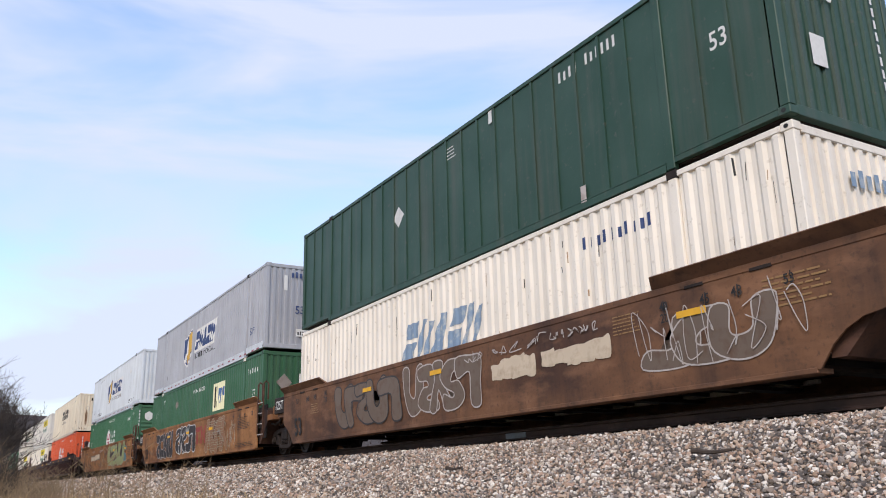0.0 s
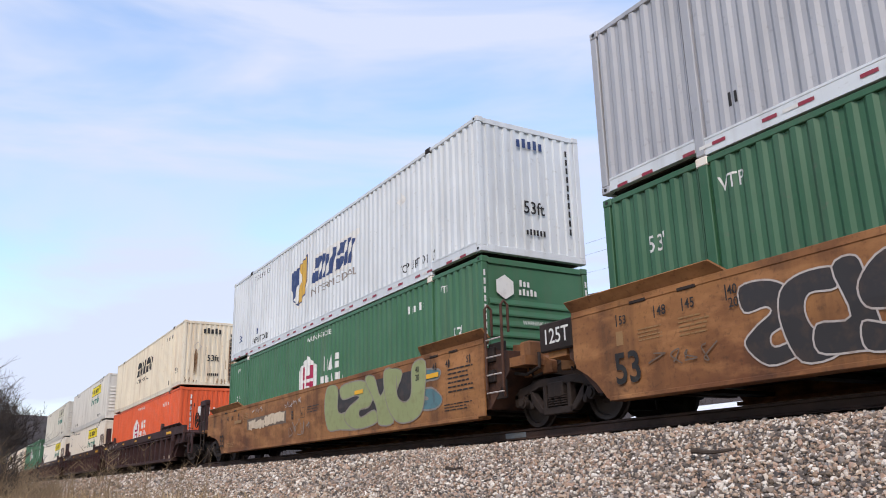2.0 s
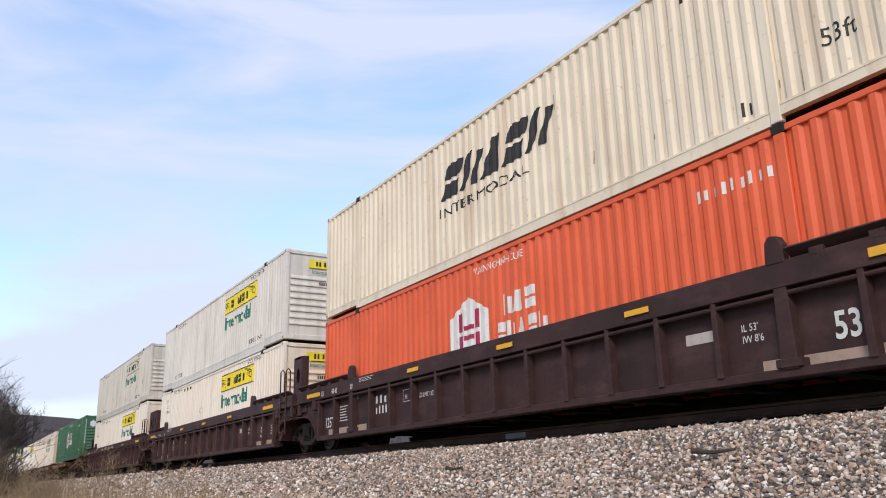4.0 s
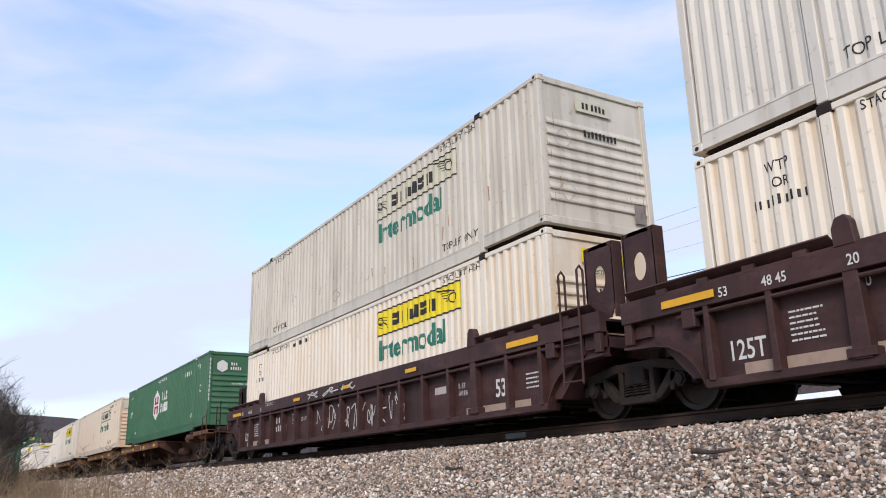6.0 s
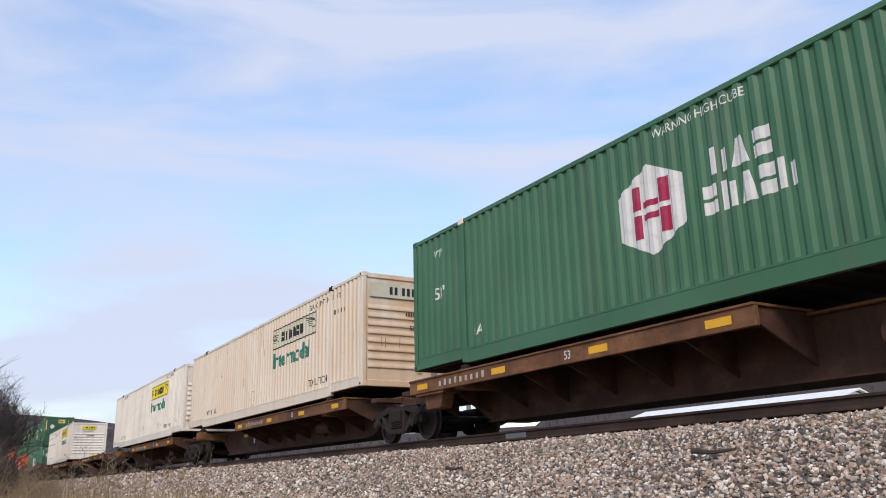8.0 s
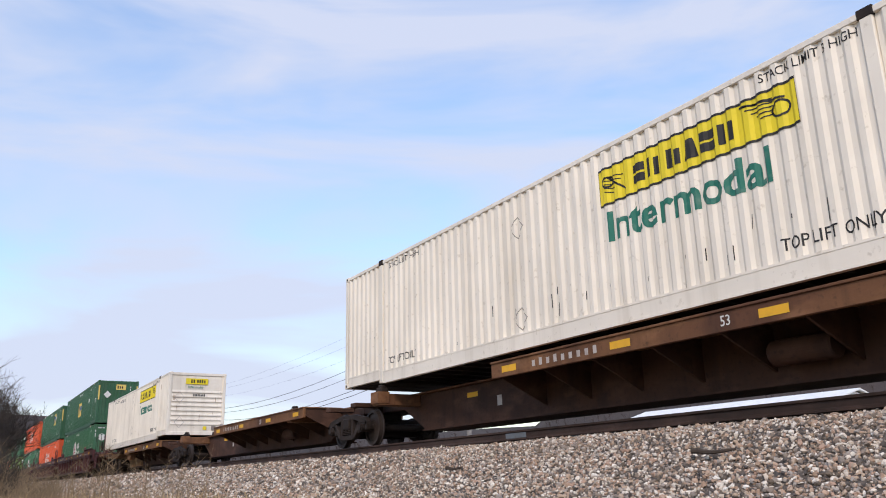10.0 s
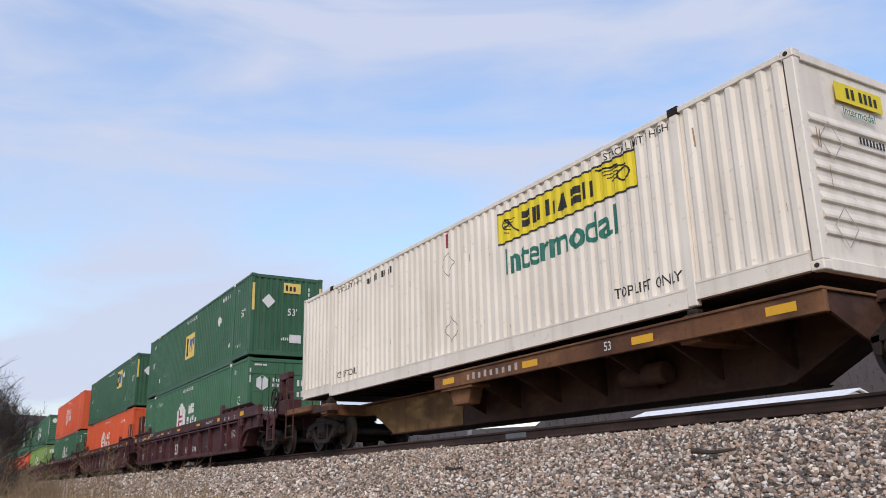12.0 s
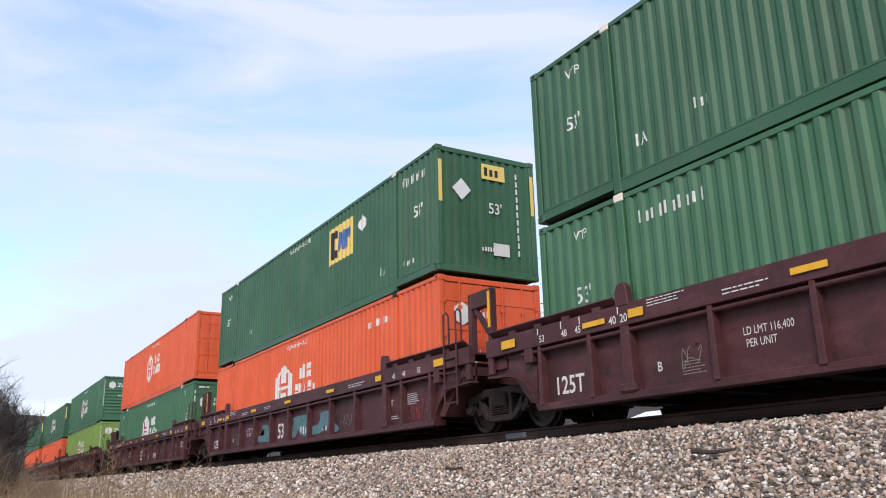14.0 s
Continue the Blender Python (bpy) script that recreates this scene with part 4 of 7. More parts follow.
# ---- running gear ----
def truck(parent, s_local):
    """A two-axle freight truck: bolster, cast side frames with springs, two wheelsets. Heights from the rail."""
    bm = bmesh.new()
    box(bm, -1.12, 1.12, -0.2, 0.2, 0.42, 0.68)
    box(bm, -0.3, 0.3, -0.3, 0.3, 0.66, 0.80)
    t = part("truck", bm, STEEL, parent, "grimy cast steel two-axle truck", 0.02, (0, s_local, 0))
    for sx in (-1, 1):
        bm = bmesh.new()
        x0, x1 = sx * 0.96, sx * 1.09
        # arched frame: top chord, diagonals, bottom chord, pedestal jaws
        prism(bm, [(-1.16, 0.56), (-1.02, 0.66), (-0.45, 0.76), (0.45, 0.76), (1.02, 0.66), (1.16, 0.56), (1.16, 0.47), (0.98, 0.50), (0.45, 0.63), (-0.45, 0.63), (-0.98, 0.50), (-1.16, 0.47)], x0, x1)
        prism(bm, [(-0.36, 0.16), (0.36, 0.16), (0.42, 0.28), (-0.42, 0.28)], x0, x1)
        for k in (-1, 1):
            prism(bm, [(k * 0.30, 0.18), (k * 0.46, 0.20), (k * 0.84, 0.52), (k * 0.66, 0.58)], x0, x1)
            prism(bm, [(k * 0.27, 0.26), (k * 0.36, 0.26), (k * 0.36, 0.66), (k * 0.27, 0.66)], x0, x1)
            prism(bm, [(k * 0.64, 0.30), (k * 0.72, 0.28), (k * 0.80, 0.58), (k * 0.70, 0.60)], x0, x1)
            prism(bm, [(k * 1.06, 0.34), (k * 1.15, 0.36), (k * 1.17, 0.56), (k * 1.04, 0.58)], x0, x1)
        fr = part("side_frame", bm, STEEL, t, bevel=0.012)
        for j in range(3):
            bm = bmesh.new()
            c = (j - 1) * 0.17
            rod(bm, [(sx * 1.05 + 0.066 * math.cos(k * 0.785), c + 0.066 * math.sin(k * 0.785), 0.283 + 0.0048 * k) for k in range(45)], 0.014, 5)
            part("coil_spring", bm, STEEL, t)
        for k in (-1, 1):
            bm = bmesh.new()
            tube(bm, (sx * 0.90, k * 0.89, 0.42), (sx * 1.13, k * 0.89, 0.42), 0.105, 14)
            tube(bm, (sx * 1.13, k * 0.89, 0.42), (sx * 1.16, k * 0.89, 0.42), 0.07, 10)
            part("bearing_cap", bm, STEEL, t)
    for k in (-1, 1):
        bm = bmesh.new()
        box(bm, -0.66, 0.66, k * 0.40 - 0.07, k * 0.40 + 0.07, 0.22, 0.46)
        part("brake_beam", bm, STEEL, t, bevel=0.015)
        bm = bmesh.new()
        lathe(bm, [(-0.9, 0.07), (-0.80, 0.075), (-0.795, 0.15), (-0.80, 0.16), (-0.775, 0.33), (-0.815, 0.345), (-0.815, 0.412), (-0.73, 0.42), (-0.715, 0.45), (-0.69, 0.45),
                   (-0.685, 0.35), (-0.72, 0.33), (-0.74, 0.16), (-0.68, 0.13), (-0.66, 0.085), (0.66, 0.085), (0.68, 0.13), (0.74, 0.16), (0.72, 0.33), (0.685, 0.35), (0.69, 0.45),
                   (0.715, 0.45), (0.73, 0.42), (0.815, 0.412), (0.815, 0.345), (0.775, 0.33), (0.80, 0.16), (0.795, 0.15), (0.80, 0.075), (0.9, 0.07)])
        ws = part("wheelset", bm, TREAD, t, "steel wheels on one axle", at=(0, k * 0.89, 0.42))
        WHEELSETS.append(ws)
    return t


def coupler(root, y, d, mat):
    bm = bmesh.new()
    box(bm, -0.10, 0.10, y, y + d * 0.75, 0.76, 0.96)
    box(bm, -0.17, 0.17, y + d * 0.62, y + d * 0.92, 0.70, 1.02)
    part("coupler", bm, STEEL, root, bevel=0.02)
    bm = bmesh.new()
    rod(bm, [(0.3, y, 0.7), (0.32, y + d * 0.3, 0.40), (0.2, y + d * 0.7, 0.34), (0.1, y + d * 0.9, 0.5)], 0.022)
    part("air_hose", bm, STEEL, root)


def holed_plate(bm, x0, x1, y0, y1, z0, z1, cy, cz, ry, rz, n=20):
    """A plate square to x with an oval hole through it."""
    rings = []
    for x in (x0, x1):
        outer, inner = [], []
        for i in range(n):
            a = 2 * math.pi * i / n
            c, d = math.cos(a), math.sin(a)
            k = min(((y1 if c > 0 else y0) - cy) / c if abs(c) > 1e-6 else 1e9, ((z1 if d > 0 else z0) - cz) / d if abs(d) > 1e-6 else 1e9)
            outer.append(bm.verts.new((x, cy + k * c, cz + k * d)))
            inner.append(bm.verts.new((x, cy + ry * c, cz + rz * d)))
        rings.append((outer, inner))
    (oa, ia), (ob, ib) = rings
    for i in range(n):
        j = (i + 1) % n
        for p, q in ((oa, ia), (ob, ib), (oa, ob), (ia, ib)):
            bm.faces.new((p[i], p[j], q[j], q[i]))


def bar(bm, sx, pts, y0, y1):
    """A rolled section: outline in (x, z), from y0 to y1."""
    a = [bm.verts.new((sx * x, y0, z)) for x, z in pts]
    b = [bm.verts.new((sx * x, y1, z)) for x, z in pts]
    bm.faces.new(a)
    bm.faces.new(b[::-1])
    for i in range(len(pts)):
        j = (i + 1) % len(pts)
        bm.faces.new((a[i], a[j], b[j], b[i]))


def well_unit(s_front, style, front, rear, mat, label, marks=None, posts=(0.1, 1.32, 2.1, 3.65, 5.12, 6.6, 8.075), stand="frame", nose=0.30):
    """One well of a double-stack car; front and rear are 'joint' (shared truck) or 'end' (own truck, platform and coupler)."""
    root = thing("well_car", TX, s_front + LEN / 2, RAIL, label, "rail car", "well cars of the train")
    hl = LEN / 2
    fe, re = (1.9 if front == "end" else 1.4), 1.42       # how far the sides reach past the well
    for sx in (-1, 1):
        bm = bmesh.new()
        if style == "smooth":
            # side plate bent at mid height, arched over the rear truck
            tail = 1.72 if rear == "end" else 0.66
            prism(bm, [(-hl - nose, 0.882), (-hl - nose, 1.57), (hl + tail, 1.57), (hl + tail, 0.86), (hl + min(tail, 1.45), 0.882)], sx * CW, sx * (CW - 0.03))
            aft = [(hl + 1.45, 0.882), (hl + 1.10, 0.80), (hl + 0.62, 0.72)] if rear == "end" else [(hl + 0.66, 0.882), (hl + 0.62, 0.74)]
            fore = [(-hl - 0.22, 0.24)] if nose < 0.5 else [(-hl - 0.02, 0.24), (-hl - 0.22, 0.48), (-hl - 0.40, 0.62), (-hl - 0.62, 0.72), (-hl - 1.10, 0.80)]
            low = [(-hl - min(nose, 1.45), 0.882)] + aft + [(hl + 0.40, 0.62), (hl + 0.22, 0.48), (hl + 0.02, 0.24)] + fore
            a = [bm.verts.new((sx * (CW - 0.045 * (0.882 - z) / 0.642), y, z)) for y, z in low]
            b = [bm.verts.new((sx * (CW - 0.03 - 0.045 * (0.882 - z) / 0.642), y, z)) for y, z in low]
            bm.faces.new(a)
            bm.faces.new(b[::-1])
            for i in range(len(low)):
                j = (i + 1) % len(low)
                bm.faces.new((a[i], a[j], b[j], b[i]))
            part("side_plate", bm, mat, root)
            bm = bmesh.new()
            box(bm, sx * (CW + 0.012), sx * (CW - 0.13), -hl - nose, hl + tail, 1.50, 1.60)
            part("top_sill", bm, mat, root, bevel=0.01)
            bm = bmesh.new()
            box(bm, sx * (CW - 0.035), sx * (CW - 0.33), -hl + 0.02, hl - 0.02, 0.20, 0.26)
            part("bottom_flange", bm, mat, root, bevel=0.006)
            # flared guide plates above the sill near the ends
            for y0, y1, cut in ((-hl + (2.0 if nose < 0.5 else 2.35), -hl - min(nose + 0.15, 1.12), -0.12), (hl - 2.35, hl + min(tail, 1.12), 0.16)):
                bm = bmesh.new()
                pts = [(CW - 0.02, 1.58), (CW + 0.14, 1.745), (CW + 0.115, 1.762), (CW - 0.06, 1.60)]
                v0 = [bm.verts.new((sx * x, y0 + (cut if z > 1.7 else 0), z)) for x, z in pts]
                v1 = [bm.verts.new((sx * x, y1, z)) for x, z in pts]
                bm.faces.new(v0)
                bm.faces.new(v1[::-1])
                for i in range(4):
                    bm.faces.new((v0[i], v0[(i + 1) % 4], v1[(i + 1) % 4], v1[i]))
                part("guide_plate", bm, mat, root)
                for k in (0.22, 0.52):
                    bm = bmesh.new()
                    y = y0 + (y1 - y0) * k
                    box(bm, sx * (CW + 0.018), sx * (CW - 0.02), y - 0.16, y + 0.16, 1.49, 1.535)
                    part("stop_block", bm, STEEL, root, bevel=0.006)
            if rear == "joint":
                bm = bmesh.new()
                box(bm, sx * (CW - 0.02), sx * (CW - 0.10), hl + 0.70, hl + 1.52, 1.10, 1.56)
                part("number_panel", bm, STEEL, root, "sooty black panel with white stencil", 0.02)
                if sx < 0:
                    bm = txt("125T", 0, 0, 0.24)
                    for p in bm.verts:
                        p.co = (-CW + 0.015, hl + 1.42 - p.co.x, 1.22 + p.co.y)
                    part("stencil", bm, WMARK, root)
            if nose > 0.5:
                continue
            # recessed end frame ahead of the plate
            bm = bmesh.new()
            box(bm, sx * (CW - 0.13), sx * (CW - 0.17), -hl - 0.78, -hl - 0.28, 0.50, 1.50)
            box(bm, sx * (CW - 0.06), sx * (CW - 0.13), -hl - 0.52, -hl - 0.30, 1.16, 1.42)
            box(bm, sx * (CW - 0.06), sx * (CW - 0.13), -hl - 0.52, -hl - 0.30, 0.80, 1.02)
            part("end_frame", bm, STEEL, root, bevel=0.01)
        else:
            def arch(end):
                return [(hl + 0.03, 0.26), (hl + 0.10, 0.42), (hl + 0.22, 0.58), (hl + 0.38, 0.72), (hl + 0.60, 0.83), (hl + 0.85, 0.87), (hl + end, 0.90)]
            fore = [(-y, z) for y, z in arch(fe)]
            aft = arch(re)
            prism(bm, fore + [(-hl - fe, 1.24), (hl + re, 1.24)] + aft[::-1], sx * (CW - 0.15), sx * (CW - 0.175))
            part("side_plate", bm, mat, root)
            for line in (fore, aft):
                bm = bmesh.new()
                for (ya, za), (yb, zb) in zip(line, line[1:]):
                    prism(bm, [(ya, za), (yb, zb), (yb, zb - 0.035), (ya, za - 0.035)], sx * (CW - 0.02), sx * (CW - 0.2))
                part("arch_flange", bm, mat, root)
            bm = bmesh.new()
            prism(bm, [(-hl - fe, 1.22), (-hl - fe, 1.53), (hl + re, 1.53), (hl + re, 1.22)], sx * CW, sx * (CW - 0.15))
            part("top_sill", bm, mat, root, bevel=0.008)
            bm = bmesh.new()
            tube(bm, (sx * (CW - 0.04), -hl - 0.4, 1.15), (sx * (CW - 0.04), hl + 0.4, 1.15), 0.03, 8)
            part("pipe", bm, mat, root)
            bm = bmesh.new()
            prism(bm, [(-hl - 0.02, 0.19), (hl + 0.02, 0.19), (hl + 0.06, 0.30), (-hl - 0.06, 0.30)], sx * (CW - 0.03), sx * (CW - 0.3))
            part("bottom_flange", bm, mat, root, bevel=0.008)
            meshes = []
            for w in (0.05, 0.11):
                bm = bmesh.new()
                prism(bm, [(-w, 0.28), (w, 0.28), (w * 0.8, 1.225), (-w * 0.8, 1.225)], 0, sx * 0.14)
                if w > 0.1:
                    box(bm, 0, sx * 0.155, -w - 0.06, w + 0.06, 0.30, 0.40)
                me = finish(bm, 0.006)
                me.materials.append(mat)
                meshes.append(me)
            for u in sorted({*posts, *[round(LEN - p, 3) for p in posts]}):
                wide = abs(min(u, LEN - u) - 2.1) < 0.06
                part("side_post", meshes[wide], mat, root, at=(sx * (CW - 0.15), hl - u, 0))
            for sy, reach in ((-1, fe), (1, re)):
                bm = bmesh.new()
                y = hl - 2.1
                prism(bm, [(sy * (y - 0.14), 1.50), (sy * (y - 0.11), 1.78), (sy * (y - 0.05), 1.85), (sy * (y + 0.07), 1.83), (sy * (y + 0.13), 1.72), (sy * (y + 0.13), 1.50)], sx * (CW + 0.01), sx * (CW - 0.11))
                part("guide_casting", bm, mat, root, bevel=0.012)
                bm = bmesh.new()
                bar(bm, sx, [(CW - 0.13, 1.52), (CW + 0.04, 1.645), (CW + 0.025, 1.665), (CW - 0.16, 1.535)], sy * (y + 0.16), sy * (hl + min(reach, 1.4) - 0.12))
                part("guide_lip", bm, mat, root)
                for k in range(4):
                    bm = bmesh.new()
                    yy = y + 0.55 + k * 0.72
                    box(bm, sx * (CW + 0.004), sx * (CW - 0.10), sy * (yy - 0.09), sy * (yy + 0.09), 1.50, 1.585)
                    part("lip_bracket", bm, mat, root)
                bm = bmesh.new()
                box(bm, sx * (CW + 0.003), sx * (CW - 0.12), sy * (hl + 0.08), sy * (hl + 0.30), 0.98, 1.225)
                part("jacking_pad", bm, mat, root, bevel=0.015)
                bm = bmesh.new()
                box(bm, sx * (CW - 0.02), sx * (CW - 0.10), sy * (hl + reach - 0.16), sy * (hl + reach - 0.02), 0.92, 1.24)
                part("end_post", bm, mat, root, bevel=0.012)
    # well floor
    for i in range(9):
        bm = bmesh.new()
        y = -hl + 0.5 + i * (LEN - 1.0) / 8
        box(bm, -CW + 0.19, CW - 0.19, y - 0.15, y + 0.15, 0.305, 0.36)
        part("cross_member", bm, STEEL, root)
    for sy, kind in ((-1, front), (1, rear)):
        # bulkhead and end sill over the truck
        bm = bmesh.new()
        out = 1.55 if kind == "joint" else 1.15
        prism(bm, [(sy * (hl + 0.12), 0.35), (sy * (hl + 0.30), 0.35), (sy * (hl + 0.9), 0.95), (sy * (hl + 0.9), 1.30), (sy * (hl + 0.12), 1.45)], -CW + 0.12, CW - 0.12)
        part("bulkhead", bm, mat if style == "ribbed" else SPINE, root)
        if kind == "joint":
            bm = bmesh.new()
            prism(bm, [(sy * (hl + 0.8), 0.95), (sy * (hl + 0.8), 1.30), (sy * (hl + 1.58), 1.18), (sy * (hl + 1.58), 0.82)], -0.55, 0.55)
            part("end_sill", bm, mat if style == "ribbed" else STEEL, root, bevel=0.01)
            bm = bmesh.new()
            box(bm, -CW + 0.1, -CW + 0.6, sy * (hl + 0.95), sy * (hl + 1.4), 1.0, 1.16)
            part("step_box", bm, mat, root)
            if style == "smooth" and sy < 0 and nose < 0.5:
                for y in (hl + 0.44, hl + 0.95):
                    bm = bmesh.new()
                    rod(bm, [(-CW + 0.03, -y + 0.06, 0.52), (-CW - 0.04, -y, 0.66), (-CW - 0.04, -y, 2.10), (-CW + 0.02, -y, 2.17), (-CW + 0.10, -y, 2.10), (-CW + 0.10, -y, 1.62)], 0.026)
                    part("ladder_stile", bm, SPINE, root)
                for q in range(4):
                    bm = bmesh.new()
                    z = 0.60 + q * 0.31
                    rod(bm, [(-CW - 0.04, -hl - 0.44, z), (-CW - 0.04, -hl - 0.95, z)], 0.014)
                    part("rung", bm, PALEG, root)
                bm = bmesh.new()
                box(bm, -1.30, -0.85, -hl - 1.36, -hl - 1.08, 1.06, 1.42)
                part("end_box", bm, mat, root, bevel=0.03)
                bm = bmesh.new()
                rod(bm, [(-1.2, -hl - 1.5, 1.2), (-1.22, -hl - 1.52, 0.95), (-1.25, -hl - 1.2, 0.86), (-1.25, -hl - 0.8, 0.92)], 0.03)
                part("air_hose", bm, STEEL, root)
            if style == "smooth":
                bm = bmesh.new()
                prism(bm, [(sy * (hl + 0.5), 1.48), (sy * (hl + 0.9), 1.44), (sy * (hl + 1.6), 1.06), (sy * (hl + 1.6), 0.86), (sy * (hl + 0.5), 0.86)], -1.02, -0.90)
                part("end_gusset", bm, mat, root, bevel=0.01)
                bm = bmesh.new()
                rod(bm, [(-1.0, sy * (hl + 0.9), 1.1), (-1.1, sy * (hl + 1.2), 0.82), (-0.9, sy * (hl + 1.5), 0.95), (-0.8, sy * (hl + 1.6), 1.05)], 0.025)
                part("air_hose", bm, STEEL, root)
            if style == "ribbed":
                if stand == "plate":
                    bm = bmesh.new()
                    ya, yb = sorted((sy * (hl + 0.90), sy * (hl + 1.52)))
                    holed_plate(bm, -1.27, -1.25, ya, yb, 1.45, 2.62, (ya + yb) / 2, 2.08, 0.13, 0.21)
                    for y in (ya, yb):
                        box(bm, -1.27, -1.08, y - 0.02, y + 0.02, 1.45, 2.62)
                    box(bm, -1.27, -1.08, ya, yb, 2.56, 2.62)
                    part("end_stanchion", bm, mat, root)
                elif sy < 0:
                    for y in (hl + 0.82, hl + 1.50):
                        bm = bmesh.new()
                        box(bm, -1.10, -0.96, -y - 0.06, -y + 0.06, 1.40, 2.66)
                        part("end_stanchion", bm, mat, root, bevel=0.012)
                    bm = bmesh.new()
                    box(bm, -1.10, -0.92, -hl - 1.44, -hl - 0.88, 2.34, 2.66)
                    part("stanchion_head", bm, mat, root, bevel=0.015)
                    bm = bmesh.new()
                    prism(bm, [(-hl - 0.88, 2.36), (-hl - 1.0, 2.36), (-hl - 1.44, 1.86), (-hl - 1.44, 1.72)], -1.07, -1.0)
                    part("stanchion_brace", bm, mat, root)
                    bm = bmesh.new()
                    box(bm, -1.108, -1.102, -hl - 1.54, -hl - 1.46, 1.9, 2.6)
                    part("reflector", bm, YELLOW, root)
                bm = bmesh.new()
                box(bm, -1.36, 1.36, sy * (hl + 0.55), sy * (hl + 1.36), 1.40, 1.44)
                part("walkway", bm, mat, root)
                if sy < 0:
                    for y in (hl + 0.55, hl + 1.0):
                        bm = bmesh.new()
                        x = -CW - 0.02
                        rod(bm, [(x, -y, 0.5), (x, -y, 2.25), (x + 0.06, -y, 2.32), (x + 0.12, -y, 2.25), (x + 0.12, -y, 1.6)], 0.02)
                        part("grab_rail", bm, mat, root)
                    for q in range(4):
                        bm = bmesh.new()
                        rod(bm, [(-CW - 0.02, -hl - 0.55, 0.55 + q * 0.28), (-CW - 0.02, -hl - 1.0, 0.55 + q * 0.28)], 0.016)
                        part("rung", bm, mat, root)
        else:
            bm = bmesh.new()
            box(bm, -0.42, 0.42, sy * (hl + 0.8), sy * (hl + 2.9), 0.72, 1.12)
            box(bm, -CW + 0.06, CW - 0.06, sy * (hl + 2.35), sy * (hl + 2.75), 1.02, 1.14)
            box(bm, -CW + 0.25, CW - 0.25, sy * (hl + 0.9), sy * (hl + 2.4), 1.10, 1.15)
            part("end_platform", bm, mat, root, bevel=0.01)
            if sy < 0:
                # pulpit with the hand brake, side ladders and hooked grab irons
                for y in (hl + 2.22, hl + 2.80):
                    bm = bmesh.new()
                    holed_plate(bm, -0.93, -0.89, -y - 0.11, -y + 0.11, 1.14, 1.82, -y, 1.56, 0.05, 0.12, 12)
                    holed_plate(bm, -0.93, -0.89, -y - 0.10, -y + 0.10, 1.82, 2.28, -y, 2.02, 0.05, 0.12, 12)
                    box(bm, -0.93, -0.78, -y - 0.11, -y - 0.09, 1.14, 2.28)
                    part("stand_post", bm, mat, root)
                bm = bmesh.new()
                box(bm, -0.95, -0.76, -hl - 2.91, -hl - 2.11, 2.22, 2.44)
                part("stand_head", bm, mat, root, bevel=0.02)
                bm = bmesh.new()
                box(bm, -0.95, -0.5, -hl - 2.92, -hl - 2.12, 1.12, 1.62)
                part("stand_base", bm, mat, root, bevel=0.03)
                bm = bmesh.new()
                rod(bm, [(0.0, 0.29 * math.cos(k * math.pi / 12), 0.29 * math.sin(k * math.pi / 12)) for k in range(25)], 0.024)
                tube(bm, (-0.03, 0, 0), (0.12, 0, 0), 0.06, 10)
                for k in range(6):
                    tube(bm, (-0.02, 0, 0), (0, 0.285 * math.cos(k * math.pi / 3), 0.285 * math.sin(k * math.pi / 3)), 0.016, 5)
                part("brake_wheel", bm, STEEL, root, at=(-0.98, -hl - 1.84, 1.72))
                bm = bmesh.new()
                box(bm, -0.86, -0.60, -hl - 2.05, -hl - 1.62, 1.30, 1.95)
                part("brake_housing", bm, STEEL, root, bevel=0.05)
                x = -CW + 0.02
                for y in (hl + 2.80, hl + 3.34):
                    bm = bmesh.new()
                    box(bm, x - 0.03, x + 0.03, -y - 0.035, -y + 0.035, 0.38, 1.10)
                    part("ladder_stile", bm, mat, root, bevel=0.008)
                    bm = bmesh.new()
                    rod(bm, [(x, -y, 1.0), (x, -y, 2.18), (x + 0.02, -y + 0.03, 2.26), (x + 0.04, -y + 0.10, 2.26), (x + 0.05, -y + 0.12, 2.14)], 0.013)
                    part("grab_rail", bm, STEEL, root)
                for z in (0.40, 0.72, 1.02, 1.30):
                    bm = bmesh.new()
                    rod(bm, [(x, -hl - 2.80, z), (x, -hl - 3.34, z)], 0.014)
                    part("rung", bm, mat, root)
                bm = bmesh.new()
                prism(bm, [(-hl - 2.85, 1.15), (-hl - 3.42, 1.15), (-hl - 3.42, 1.02), (-hl - 3.0, 0.80), (-hl - 2.85, 0.80)], x + 0.03, x + 0.07)
                part("step_gusset", bm, mat, root)
                bm = bmesh.new()
                box(bm, -CW + 0.06, CW - 0.06, -hl - 3.42, -hl - 2.7, 1.10, 1.16)
                part("end_walkway", bm, mat, root, bevel=0.008)
                bm = bmesh.new()
                rod(bm, [(-1.35, -hl - 1.5, 1.0), (-1.38, -hl - 1.75, 0.72), (-1.36, -hl - 2.2, 0.66), (-1.3, -hl - 2.6, 0.9)], 0.022)
                part("air_hose", bm, STEEL, root)
            elif style == "ribbed":
                bm = bmesh.new()
                holed_plate(bm, -1.34, -1.30, hl + 0.36, hl + 0.72, 1.5, 2.26, hl + 0.54, 2.02, 0.06, 0.11, 12)
                box(bm, -1.34, -1.2, hl + 0.36, hl + 0.40, 1.5, 2.26)
                part("end_stanchion", bm, STEEL, root)
